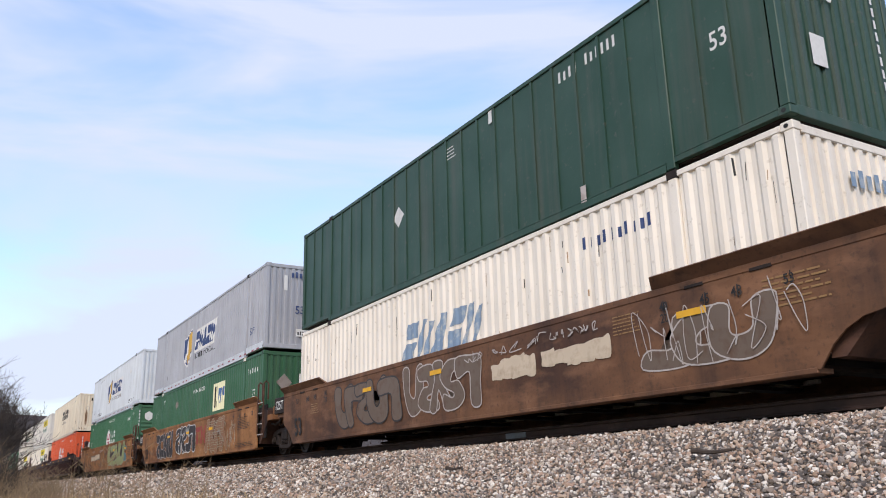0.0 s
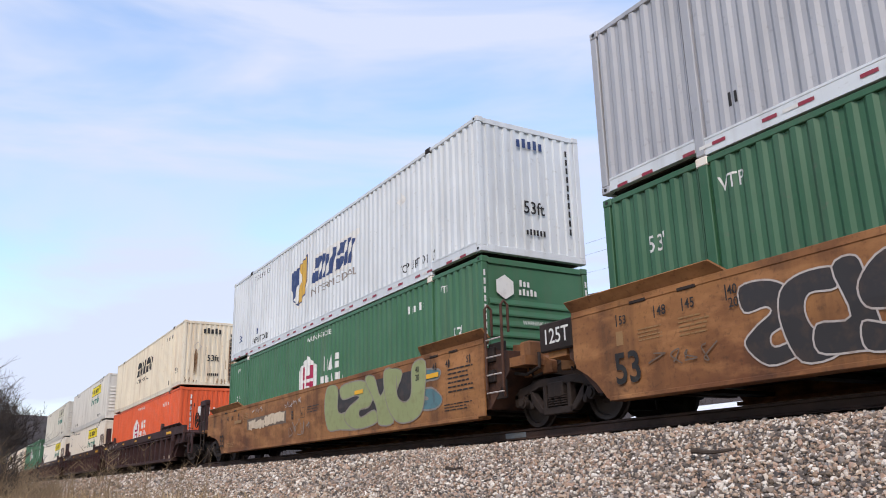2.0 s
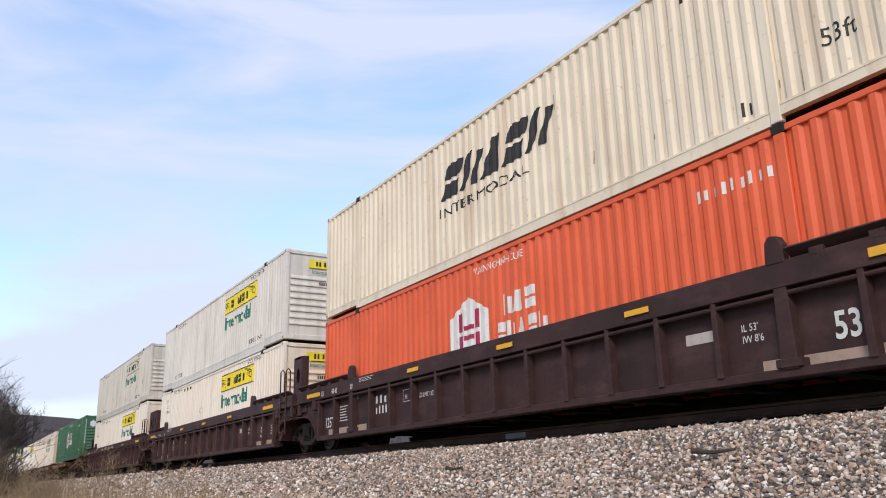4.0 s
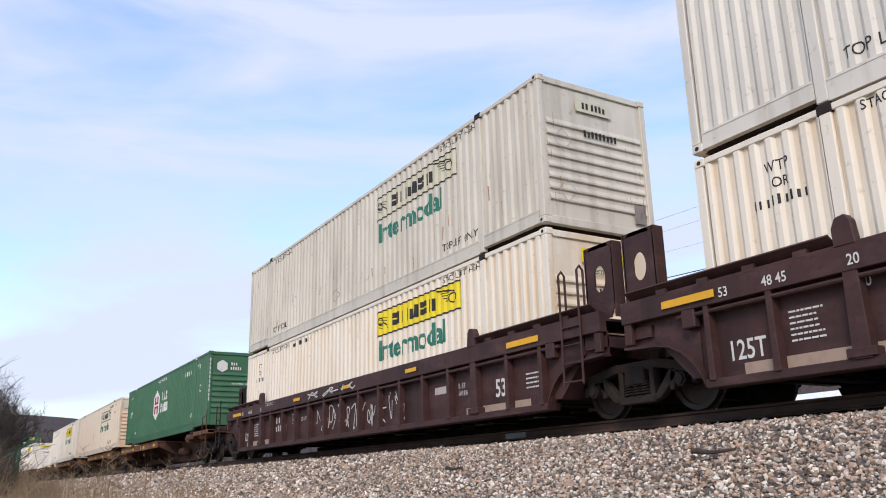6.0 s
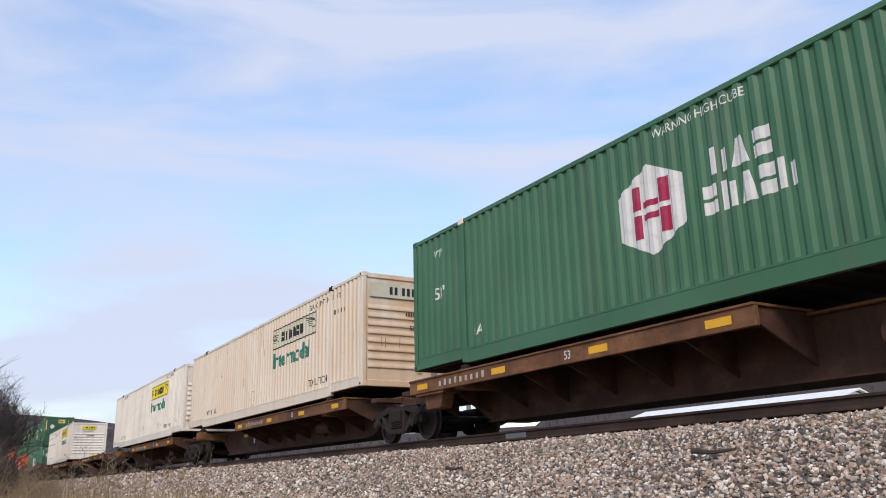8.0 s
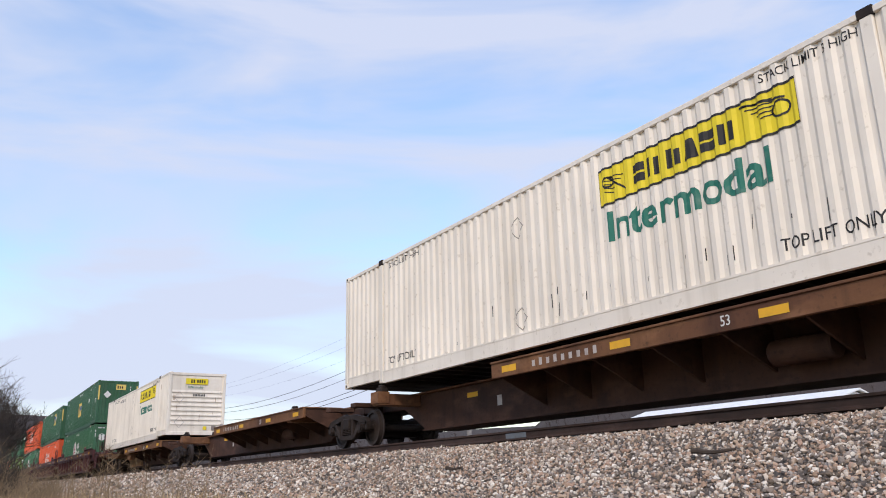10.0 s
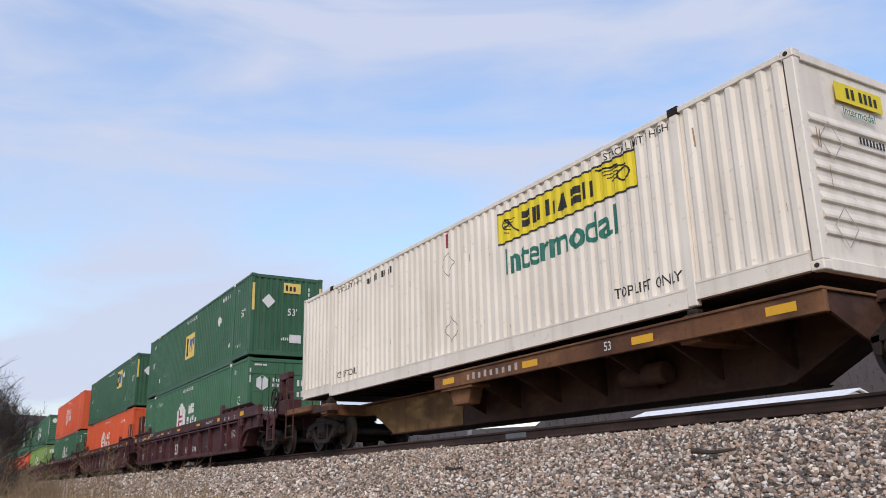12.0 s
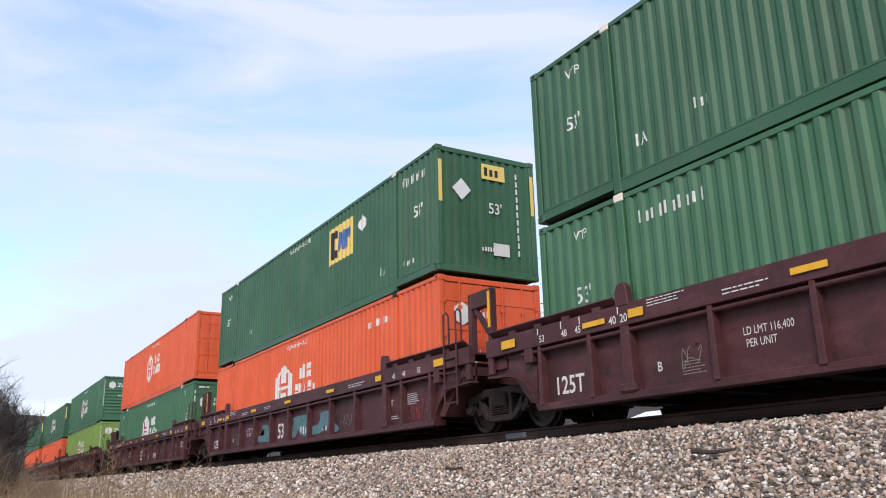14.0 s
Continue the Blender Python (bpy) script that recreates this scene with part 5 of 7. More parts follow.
            if sy > 0:
                # corner ladder and steps of the far platform
                x = -CW + 0.02
                for y in (hl + 2.25, hl + 2.70):
                    bm = bmesh.new()
                    rod(bm, [(x, y, 0.40), (x, y, 2.0 if y < hl + 2.5 else 1.86)], 0.02)
                    part("ladder_stile", bm, STEEL, root)
                for z in (0.45, 0.75, 1.05, 1.35):
                    bm = bmesh.new()
                    rod(bm, [(x, hl + 2.25, z), (x, hl + 2.70, z)], 0.014)
                    part("rung", bm, STEEL, root)
            bm = bmesh.new()
            box(bm, -0.40, 0.40, sy * (hl + 1.2), sy * (hl + 2.8), 0.50, 0.74)
            part("draft_box", bm, STEEL, root, bevel=0.02)
            coupler(root, sy * (hl + 2.85), sy, mat)
            truck(root, sy * (hl + 1.75))
    if rear == "joint":
        truck(root, hl + 1.68)
    if marks:
        marks(root)
    MOVING.append(root)
    return root


def spine_unit(s0, s1, deck, front, rear, label, marks=None, rest=0.0, sill=None):
    """One platform of a spine car between truck centres s0 and s1; deck is the (from, to) of its side platforms."""
    c = (s0 + s1) / 2
    h = (s1 - s0) / 2
    root = thing("spine_car", TX, c, RAIL, label, "rail car", "spine cars of the train")
    sill = sill or SPINE
    bm = bmesh.new()
    prism(bm, [(-h + 0.25, 0.80), (-h + 0.25, 1.05), (h - 0.25, 1.05), (h - 0.25, 0.80), (h - 1.7, 0.78), (h - 2.7, 0.26), (-h + 2.7, 0.26), (-h + 1.7, 0.78)], -0.36, 0.36)
    part("centre_sill", bm, SPINE, root, bevel=0.012)
    if sill is not SPINE:
        for x0, x1 in ((-0.375, -0.357), (0.357, 0.375)):
            bm = bmesh.new()
            prism(bm, [(2.4, 0.27), (h - 2.7, 0.27), (h - 1.7, 0.78), (h - 0.3, 0.81), (h - 0.3, 1.04), (2.4, 1.04)], x0, x1)
            part("sill_web", bm, sill, root, "worn ochre sill web")
    bm = bmesh.new()
    box(bm, -0.47, 0.47, -h + 1.0, h - 1.0, 1.05, 1.09)
    part("top_flange", bm, TAN, root, bevel=0.006)
    bm = bmesh.new()
    prism(bm, [(-h + 2.75, 0.235), (h - 2.75, 0.235), (h - 2.7, 0.262), (-h + 2.7, 0.262)], -0.46, 0.46)
    part("bottom_plate", bm, SPINE, root)
    a, b = deck[0] - c, deck[1] - c
    for sx in (-1, 1):
        bm = bmesh.new()
        box(bm, sx * (CW - 0.02), sx * (CW - 0.09), a, b, 0.85, 1.10)
        box(bm, sx * (CW + 0.005), sx * 0.36, a, b, 1.10, 1.135)
        part("side_deck", bm, TAN, root, "rusty tan side platform", 0.006)
        for y in ((b - 0.75,) if "end" in (front, rear) else ()):
            bm = bmesh.new()
            prism(bm, [(y - 0.40, 0.86), (y + 0.40, 0.86), (y + 0.26, 0.52), (y - 0.26, 0.52)], sx * (CW - 0.14), sx * (CW - 0.42))
            part("deck_bracket", bm, TAN, root, bevel=0.015)
            bm = bmesh.new()
            prism(bm, [(y - 0.55, 0.86), (y + 0.55, 0.86), (y + 0.55, 0.80), (y - 0.55, 0.80)], sx * (CW - 0.05), sx * (CW - 0.46))
            part("bracket_flange", bm, TAN, root)
        k = 7
        for i in range(k + 1):
            y = a + 0.06 + (b - a - 0.12) * i / k
            bm = bmesh.new()
            pts = [(sx * (CW - 0.10), 1.09), (sx * (CW - 0.10), 0.90), (sx * 0.36, 0.42), (sx * 0.36, 1.09)]
            v0 = [bm.verts.new((x, y - 0.02, z)) for x, z in pts]
            v1 = [bm.verts.new((x, y + 0.02, z)) for x, z in pts]
            bm.faces.new(v0)
            bm.faces.new(v1[::-1])
            for q in range(4):
                bm.faces.new((v0[q], v0[(q + 1) % 4], v1[(q + 1) % 4], v1[q]))
            part("bracket", bm, SPINE, root)
    # bolster arms under the lift posts of the container, each with a locking casting
    for y in (rest - c - 6.1, rest - c + 6.1):
        for sx in (-1, 1):
            bm = bmesh.new()
            box(bm, sx * 0.36, sx * (CW - 0.10), y - 0.17, y + 0.17, 0.80, 1.06)
            box(bm, sx * (CW - 0.36), sx * (CW - 0.06), y - 0.19, y + 0.19, 0.84, 1.10)
            arm = part("bolster_arm", bm, TAN, root, "rusty tan bolster arm", 0.012)
            bm = bmesh.new()
            box(bm, sx * (CW - 0.36), sx * (CW - 0.16), y - 0.13, y + 0.13, 1.10, 1.20)
            box(bm, sx * (CW - 0.33), sx * (CW - 0.19), y - 0.09, y + 0.09, 1.19, 1.262)
            part("locking_casting", bm, STEEL, arm, bevel=0.02)
    bm = bmesh.new()
    tube(bm, (-0.62, -h + 4.6, 0.62), (-0.62, -h + 5.5, 0.62), 0.17, 16)
    part("air_reservoir", bm, SPINE, root, bevel=0.02)
    for sy, kind in ((-1, front), (1, rear)):
        if kind == "end":
            bm = bmesh.new()
            box(bm, -0.36, 0.36, sy * (h - 0.3), sy * (h + 1.9), 0.74, 1.05)
            box(bm, -CW + 0.05, CW - 0.05, sy * (h + 1.2), sy * (h + 1.75), 1.03, 1.13)
            box(bm, -CW + 0.3, CW - 0.3, sy * (h - 0.9), sy * (h - 0.5), 0.9, 1.1)
            part("end_platform", bm, SPINE, root, bevel=0.01)
            bm = bmesh.new()
            box(bm, -CW + 0.02, -CW + 0.30, sy * (h - 0.2), sy * (h + 1.75), 0.99, 1.14)
            part("running_board", bm, TAN, root, "rusty tan running board", 0.01)
            bm = bmesh.new()
            box(bm, -CW + 0.04, -CW + 0.26, sy * (h - 1.5), sy * (h - 0.25), 0.90, 1.04)
            part("side_ledge", bm, SPINE, root, bevel=0.01)
            bm = bmesh.new()
            box(bm, -0.40, 0.40, sy * (h + 0.9), sy * (h + 1.8), 0.46, 0.74)
            part("draft_box", bm, STEEL, root, bevel=0.02)
            bm = bmesh.new()
            x = -CW + 0.02
            for y in (h + 1.1, h + 1.65):
                rod(bm, [(x, sy * y, 0.35), (x, sy * y, 1.85 if y > h + 1.5 else 1.6)], 0.018)
            for q in range(3):
                rod(bm, [(x, sy * (h + 1.1), 0.40 + q * 0.30), (x, sy * (h + 1.65), 0.40 + q * 0.30)], 0.015)
            rod(bm, [(x, sy * (h + 1.1), 1.6), (x, sy * (h + 1.65), 1.65)], 0.015)
            part("ladder", bm, SPINE, root)
            bm = bmesh.new()
            box(bm, -0.5, -0.1, sy * (h + 1.35), sy * (h + 1.6), 1.13, 1.95)
            part("brake_stand", bm, SPINE, root, bevel=0.02)
            bm = bmesh.new()
            rod(bm, [(-0.7, sy * (h + 1.72), 1.13), (-0.7, sy * (h + 1.72), 2.0), (-0.3, sy * (h + 1.72), 2.0), (-0.3, sy * (h + 1.72), 1.13)], 0.018)
            part("grab_rail", bm, SPINE, root)
            coupler(root, sy * (h + 1.85), sy, SPINE)
            truck(root, sy * h)
        else:
            bm = bmesh.new()
            box(bm, -0.60, 0.60, sy * (h - 0.55), sy * (h - 0.02), 0.80, 0.98)
            part("articulation", bm, SPINE, root, bevel=0.015)
            bm = bmesh.new()
            box(bm, -CW + 0.25, -0.6, sy * (h - 0.9), sy * (h - 0.62), 0.90, 1.0)
            part("side_bearing_arm", bm, SPINE, root, bevel=0.01)
    if rear == "joint":
        truck(root, h)
    if marks:
        marks(root)
    MOVING.append(root)
    return root

# ---- the train, head to tail ----
ZD, ZS = RAIL + 0.367, RAIL + 1.276


def stack(s, low, up):
    for k, (mat, label, kw) in enumerate((low, up)):
        container(s, ZD + k * HIG, mat, label, **kw)


HUBSIDE = (words("WARNING HIGH CUBE", 7.25, 2.56, 0.13), words("53'", 0.85, 1.42, 0.26), words("53'", 15.0, 1.40, 0.27), words("VTP", 14.55, 2.45, 0.15), words("VTP", 0.9, 2.45, 0.15))
HUBEND = all_of(end_panel(0.52, 2.32, 0.2, 0.24, WMARK, "hex"), end_words([(3, 0.86, 2.36, 0.13, WMARK), (5, 0.84, 2.19, 0.13, WMARK), ("WARNING HIGH CUBE", 0.9, 1.62, 0.08, WMARK), ("53'", 1.3, 1.2, 0.24, WMARK), (-10, 0.03, 2.5, 0.14, WMARK), (-10, 2.5, 2.5, 0.14, WMARK)]))
HUBDOOR = all_of(end_panel(0.50, 2.05, 0.2, 0.26, WMARK, "hex"), end_words([(3, 0.86, 2.10, 0.13, WMARK), (5, 0.84, 1.93, 0.13, WMARK), ("WARNING", 0.45, 1.12, 0.15, WMARK), ("HIGH CUBE", 0.45, 0.88, 0.15, WMARK), (4, 1.72, 1.98, 0.2, WMARK), (6, 1.72, 1.62, 0.2, WMARK)]),
                 end_panel(0.22, 2.62, 0.42, 0.06, WMARK), end_panel(0.06, 2.05, 0.05, 0.48, WMARK), end_panel(1.95, 2.62, 0.42, 0.06, WMARK), end_panel(2.48, 2.05, 0.05, 0.48, WMARK))
EMPSIDE = (words("WARNING HIGH CUBE", 7.25, 2.58, 0.13), words("53'", 0.9, 1.46, 0.24), words("53'", 15.1, 1.5, 0.26), words("VTP", 0.95, 2.4, 0.16), words("VTP", 14.5, 2.4, 0.16), ident(4, 14.6, 0.5, 0.5, 0.12), ident(3, 3.6, 0.75, 0.3, 0.16))
EMPEND = all_of(end_panel(1.15, 2.28, 0.62, 0.36, EYPANEL), end_words([(3, 1.22, 2.36, 0.2, BMARK), ("53'", 1.3, 1.5, 0.24, WMARK), (-11, 2.05, 2.4, 0.15, WMARK), (6, 1.1, 0.62, 0.1, WMARK)]), end_panel(0.62, 1.95, 0.24, 0.25, WMARK, "diamond"), end_panel(0.04, 1.6, 0.09, 0.95, EYPANEL), end_panel(2.46, 1.6, 0.09, 0.95, EYPANEL), end_panel(1.4, 0.55, 0.42, 0.28, WMARK))
INTSIDE = (words("STACK LIMIT 3 HIGH", 12.7, 2.63, 0.12, BMARK, 0.004), words("TOP LIFT ONLY", 12.7, 0.42, 0.155, BMARK, 0.004), words("TOP LIFT ONLY", 2.3, 0.42, 0.155, BMARK, 0.004), words("STACK LIMIT 3 HIGH", 2.4, 2.62, 0.12, BMARK, 0.004))
INTLOW = (words("STACK LIMIT 3 HIGH", 12.7, 2.65, 0.12, BMARK, 0.004), words("STACK LIMIT 3 HIGH", 2.4, 2.65, 0.12, BMARK, 0.004), ident(10, 4.0, 2.60, 1.6, 0.13, BMARK), words("WTP", 1.05, 2.35, 0.14, BMARK, 0.004), words("OR", 1.15, 2.14, 0.13, BMARK, 0.004), ident(9, 0.85, 1.92, 0.8, 0.13, BMARK))
INTEND = all_of(end_panel(0.75, 2.36, 1.0, 0.26, YPANEL), end_words([(2, 0.98, 2.42, 0.15, BMARK), (4, 1.25, 2.42, 0.15, BMARK), ("Intermodal", 0.85, 2.18, 0.12, GREENM), (8, 1.1, 1.82, 0.1, BMARK)]), end_panel(1.62, 0.32, 0.16, 0.16, YPANEL), end_panel(2.0, 0.30, 0.2, 0.22, GREYG), end_panel(2.38, 0.30, 0.16, 0.3, PALEG))
SIL = "silver grey container with blue slanted lettering and a shield"

stack(5.59,
      (WHITE, "white corrugated container with faded blue slanted lettering", dict(end="corr", marks=all_of(slant_word(6.05, 1.30, 3.1, 0.75, FADEBLUE), ident(10, 12.2, 2.25, 1.6, 0.2, BLUEM), stains(1, 26), stains(31, 22, 1.9, 2.5, BMARK), end_words([(5, 1.0, 2.2, 0.24, FADEBLUE), (8, 1.6, 1.9, 0.12, FADEBLUE)])))),
      (GREEN_D, "dull green smooth-sided container on top of a white one", dict(style="plate", end="corr", marks=all_of(
          lambda r: part("stencil", on_side(txt("53'", 15.05, 1.45, 0.27, 0.01, 0.85), LEN / 2, -WID / 2 + 0.035), WMARK, r),
          lambda r: part("number_bar", on_side(one(f_bars, 4, 11.85, 2.42, 0.55, 0.2), LEN / 2, -WID / 2 + 0.035), WMARK, r),
          lambda r: part("number_bar", on_side(one(f_bars, 6, 12.55, 2.45, 0.8, 0.2), LEN / 2, -WID / 2 + 0.035), WMARK, r),
          lambda r: part("placard", on_side(one(f_poly, [(5.9, 1.5), (6.16, 1.75), (5.9, 2.0), (5.64, 1.75)]), LEN / 2, -WID / 2 + 0.035), WMARK, r),
          lambda r: part("pale_tag", on_side(one(f_rect, 12.25, 0.12, 0.13, 0.28), LEN / 2, -WID / 2 + 0.008), PALEG, r),
          lambda r: part("pale_tag", on_side(one(f_rect, 9.72, 2.52, 0.12, 0.26), LEN / 2, -WID / 2 + 0.008), WMARK, r),
          lambda r: part("small_print", on_side(one(f_lines, 4, 8.1, 2.35, 0.35, 0.3), LEN / 2, -WID / 2 + 0.035), WMARK, r),
          end_panel(0.48, 2.0, 0.42, 0.42, WMARK), end_panel(0.62, 0.9, 0.3, 0.45, WMARK), end_words([("53'", 0.95, 1.95, 0.24, WMARK), (-10, 2.15, 2.6, 0.16, WMARK)])))))
stack(25.02,
      (GREEN_E, "green corrugated container with a cream square panel", dict(end="corr", marks=all_of(square_mark(10.48, 1.42, EPANEL), words("WARNING HIGH CUBE", 7.45, 2.36, 0.14), diamond(4.78, 2.15, 0.24, GREYG), words("53'", 0.85, 1.85, 0.24), words("VTP", 2.2, 2.35, 0.2), ident(9, 14.6, 2.3, 1.1, 0.17), words("53'", 15.0, 1.5, 0.26), end_panel(0.7, 1.9, 0.26, 0.28, GREYG, "diamond"), end_panel(1.2, 1.7, 0.55, 0.5, WMARK)))),
      (GREY, SIL, dict(base_rail=0.26, end="corr", rail_mat=PALE, marks=all_of(shield(6.1, 1.5), slant_word(7.3, 1.25, 2.75, 0.72, BLUEM, WMARK, "INTERMODAL", wordmat=BMARK), reflectors(), ident(2, 2.5, 0.55, 0.25, 0.2, BMARK), end_words([(5, 0.85, 2.45, 0.2, BLUEM), ("53ft", 1.0, 1.25, 0.26, BLUEM), (6, 1.1, 0.55, 0.12, BMARK), (-10, 2.2, 2.4, 0.16, BMARK)]), end_panel(0.6, 2.0, 0.12, 0.5, WMARK), end_panel(1.05, 0.5, 0.5, 0.25, WMARK), words("53ft", 14.6, 0.7, 0.24, BLUEM, 0.0)))))
stack(44.61,
      (GREEN, "green corrugated container with a white house-shaped badge", dict(end="louver", marks=all_of(badge_mark(7.3, 1.5), ident(6, 13.2, 2.28, 0.75, 0.17), *HUBSIDE, HUBEND))),
      (PALE, "pale grey container with blue slanted lettering and a shield", dict(base_rail=0.26, end="corr", marks=all_of(shield(6.5, 1.55), slant_word(7.45, 1.30, 2.75, 0.68, BLUEM, WMARK, "INTERMODAL", wordmat=GREYG), reflectors(), words("TOP LIFT ONLY", 12.8, 0.36, 0.19, BMARK, 0.004), words("TOP LIFT ONLY", 2.3, 0.36, 0.19, BMARK, 0.004), words("53ft", 0.75, 0.62, 0.24, BLUEM, 0.0), words("STACK LIMIT 3 HIGH", 2.3, 2.5, 0.14, BMARK, 0.0), ident(1, 2.7, 0.65, 0.2, 0.2, BLUEM), diamond(12.9, 2.1, 0.2, WMARK),
        end_words([("53ft", 1.05, 1.0, 0.26, BMARK), (5, 0.95, 2.4, 0.2, BLUEM), (6, 1.1, 0.55, 0.12, BMARK), (-10, 2.2, 2.4, 0.16, BMARK)])))))
stack(68.05,
      (ORANGE, "orange-red corrugated container with a white badge", dict(end="corr", marks=all_of(badge_mark(7.0, 1.5), ident(9, 12.8, 2.3, 1.3, 0.17), words("WARNING HIGH CUBE", 7.2, 2.56, 0.13), words("53'", 15.1, 0.6, 0.2), end_panel(1.05, 1.9, 0.26, 0.3, WMARK, "hex"), end_words([(-9, 0.45, 2.4, 0.2, WMARK), (3, 1.45, 1.9, 0.15, WMARK)])))),
      (CREAM, "stained cream container with dark slanted lettering", dict(base_rail=0.22, end="corr", marks=all_of(slant_word(6.1, 1.50, 3.7, 0.72, BMARK, None, "INTERMODAL", wordmat=BMARK), words("53ft", 14.9, 0.7, 0.24, BMARK, 0.0), ident(7, 12.9, 2.4, 1.2, 0.18, BMARK), ident(2, 13.7, 0.3, 0.2, 0.2, BMARK), stains(5, 18),
        end_words([(5, 0.85, 2.35, 0.24, BMARK), ("53ft", 1.05, 1.15, 0.26, BMARK), (6, 1.1, 0.5, 0.12, BMARK), (-11, 2.05, 2.25, 0.16, BMARK)]), runs((0.50, 0.66, 0.5, 1.7, 9), (2.0, 2.26, 0.2, 2.2, 14), (0.1, 2.4, 0.14, 0.42, 16)), end_rust(2, 8), end_panel(0.62, 1.75, 0.17, 0.2, PALEG, "diamond")))))
stack(87.43,
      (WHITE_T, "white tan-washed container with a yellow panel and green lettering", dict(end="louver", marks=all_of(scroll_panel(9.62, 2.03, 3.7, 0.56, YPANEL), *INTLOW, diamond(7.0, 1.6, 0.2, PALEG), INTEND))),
      (WARM, "off-white container with a yellow panel on top", dict(base_rail=0.30, end="louver", marks=all_of(scroll_panel(9.62, 1.95, 3.7, 0.56, YPANEL), *INTSIDE, stains(8, 14), INTEND))))
stack(106.87,
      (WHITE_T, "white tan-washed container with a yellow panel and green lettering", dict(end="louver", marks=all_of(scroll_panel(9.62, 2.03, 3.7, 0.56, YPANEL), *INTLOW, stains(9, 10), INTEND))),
      (OFFWHITE, "dirty off-white container with a faded panel on top", dict(base_rail=0.30, end="louver", marks=all_of(scroll_panel(9.60, 1.95, 3.7, 0.56, FPANEL), *INTSIDE, diamond(7.2, 0.62, 0.22, PALEG), stains(10, 40, 0.3, 1.2), stains(12, 14), end_rust(4, 10),
        end_panel(0.85, 2.34, 0.85, 0.24, FPANEL), end_words([(2, 1.0, 2.4, 0.13, BMARK), (4, 1.22, 2.4, 0.13, BMARK), (9, 1.0, 1.85, 0.13, BMARK)]), end_panel(0.5, 1.7, 0.2, 0.22, PALEG, "diamond"), end_panel(0.55, 0.75, 0.2, 0.22, PALEG, "diamond"), end_panel(2.1, 0.35, 0.28, 0.36, GREYG)))))
container(127.91, ZS, GREEN, "green container with a white hexagon badge on a spine car", end="louver", base_rail=0.30,
          marks=all_of(badge_mark(7.08, 1.58), words("WARNING HIGH CUBE", 7.25, 2.60, 0.13), words("53'", 14.75, 1.45, 0.27), words("53'", 0.9, 1.45, 0.25), words("VTP", 14.45, 2.38, 0.17), words("VTP", 0.9, 2.35, 0.15), ident(10, 12.3, 2.28, 1.4, 0.2), words("1A", 13.55, 0.5, 0.2), words("1A", 2.3, 0.5, 0.2), HUBEND))
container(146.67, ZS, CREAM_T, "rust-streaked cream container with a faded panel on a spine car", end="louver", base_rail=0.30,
          marks=all_of(scroll_panel(9.6, 1.86, 3.6, 0.58, FPANEL), words("STACK LIMIT 3 HIGH", 12.7, 2.52, 0.15, BMARK, 0.0), words("TOP LIFT ONLY", 12.7, 0.42, 0.18, BMARK, 0.0), words("TOP LIFT ONLY", 2.3, 0.42, 0.18, BMARK, 0.0), diamond(7.85, 0.55, 0.24, PALEG), stains(14, 24), end_rust(3, 14),
                       words("WTP", 14.5, 2.5, 0.14, BMARK, 0.0), ident(9, 14.1, 2.1, 1.0, 0.13, BMARK), end_panel(0.2, 2.28, 2.15, 0.36, FPANEL), end_words([(2, 0.75, 2.36, 0.2, BMARK), (4, 1.1, 2.36, 0.2, BMARK), (6, 1.2, 1.85, 0.1, BMARK), ("53", 1.3, 1.5, 0.12, BMARK)]), end_panel(1.5, 0.45, 0.13, 0.15, YPANEL), end_panel(1.9, 0.38, 0.18, 0.22, GREYG), end_panel(2.28, 0.36, 0.18, 0.36, BMARK)))
container(164.2, ZS, WHITE, "white container with a yellow panel on a spine car", end="louver", base_rail=0.30,
          marks=all_of(scroll_panel(9.6, 1.92, 3.6, 0.58, YPANEL), *INTSIDE, diamond(7.4, 0.55, 0.2, PALEG), diamond(7.4, 2.2, 0.2, PALEG), stains(17, 30, 0.3, 0.9, BMARK), INTEND, end_rust(7, 8)))
container(199.77, ZS, WHITE, "white container with a yellow panel beside an empty platform", end="louver", base_rail=0.30,
          marks=all_of(scroll_panel(9.75, 2.02, 3.6, 0.58, YPANEL), *INTSIDE, diamond(8.0, 0.75, 0.25, PALEG), diamond(7.9, 2.1, 0.25, PALEG), lambda r: side_mark(r, "red_tag", one(f_rect, 7.85, 2.45, 0.06, 0.3), REDM), ident(10, 4.0, 2.5, 1.5, 0.16, BMARK), stains(19, 10), end_rust(6, 8),
                       INTEND, end_panel(0.5, 1.75, 0.22, 0.25, PALEG, "diamond"), end_panel(0.55, 0.65, 0.22, 0.25, PALEG, "diamond")))
stack(220.89,
      (GREEN, "green corrugated container with a white house-shaped badge", dict(end="door", marks=all_of(badge_mark(7.2, 1.5), ident(10, 2.35, 2.34, 1.3, 0.19), *HUBSIDE, HUBDOOR))),
      (GREEN_E, "dark green container with a gold square panel on top", dict(end="corr", base_rail=0.24, marks=all_of(square_mark(7.3, 1.05, EYPANEL), diamond(12.35, 1.85, 0.26), words("1A", 13.55, 0.62, 0.2), words("1A", 2.4, 0.62, 0.2), ident(10, 12.6, 2.5, 1.3, 0.18), *EMPSIDE, EMPEND))))
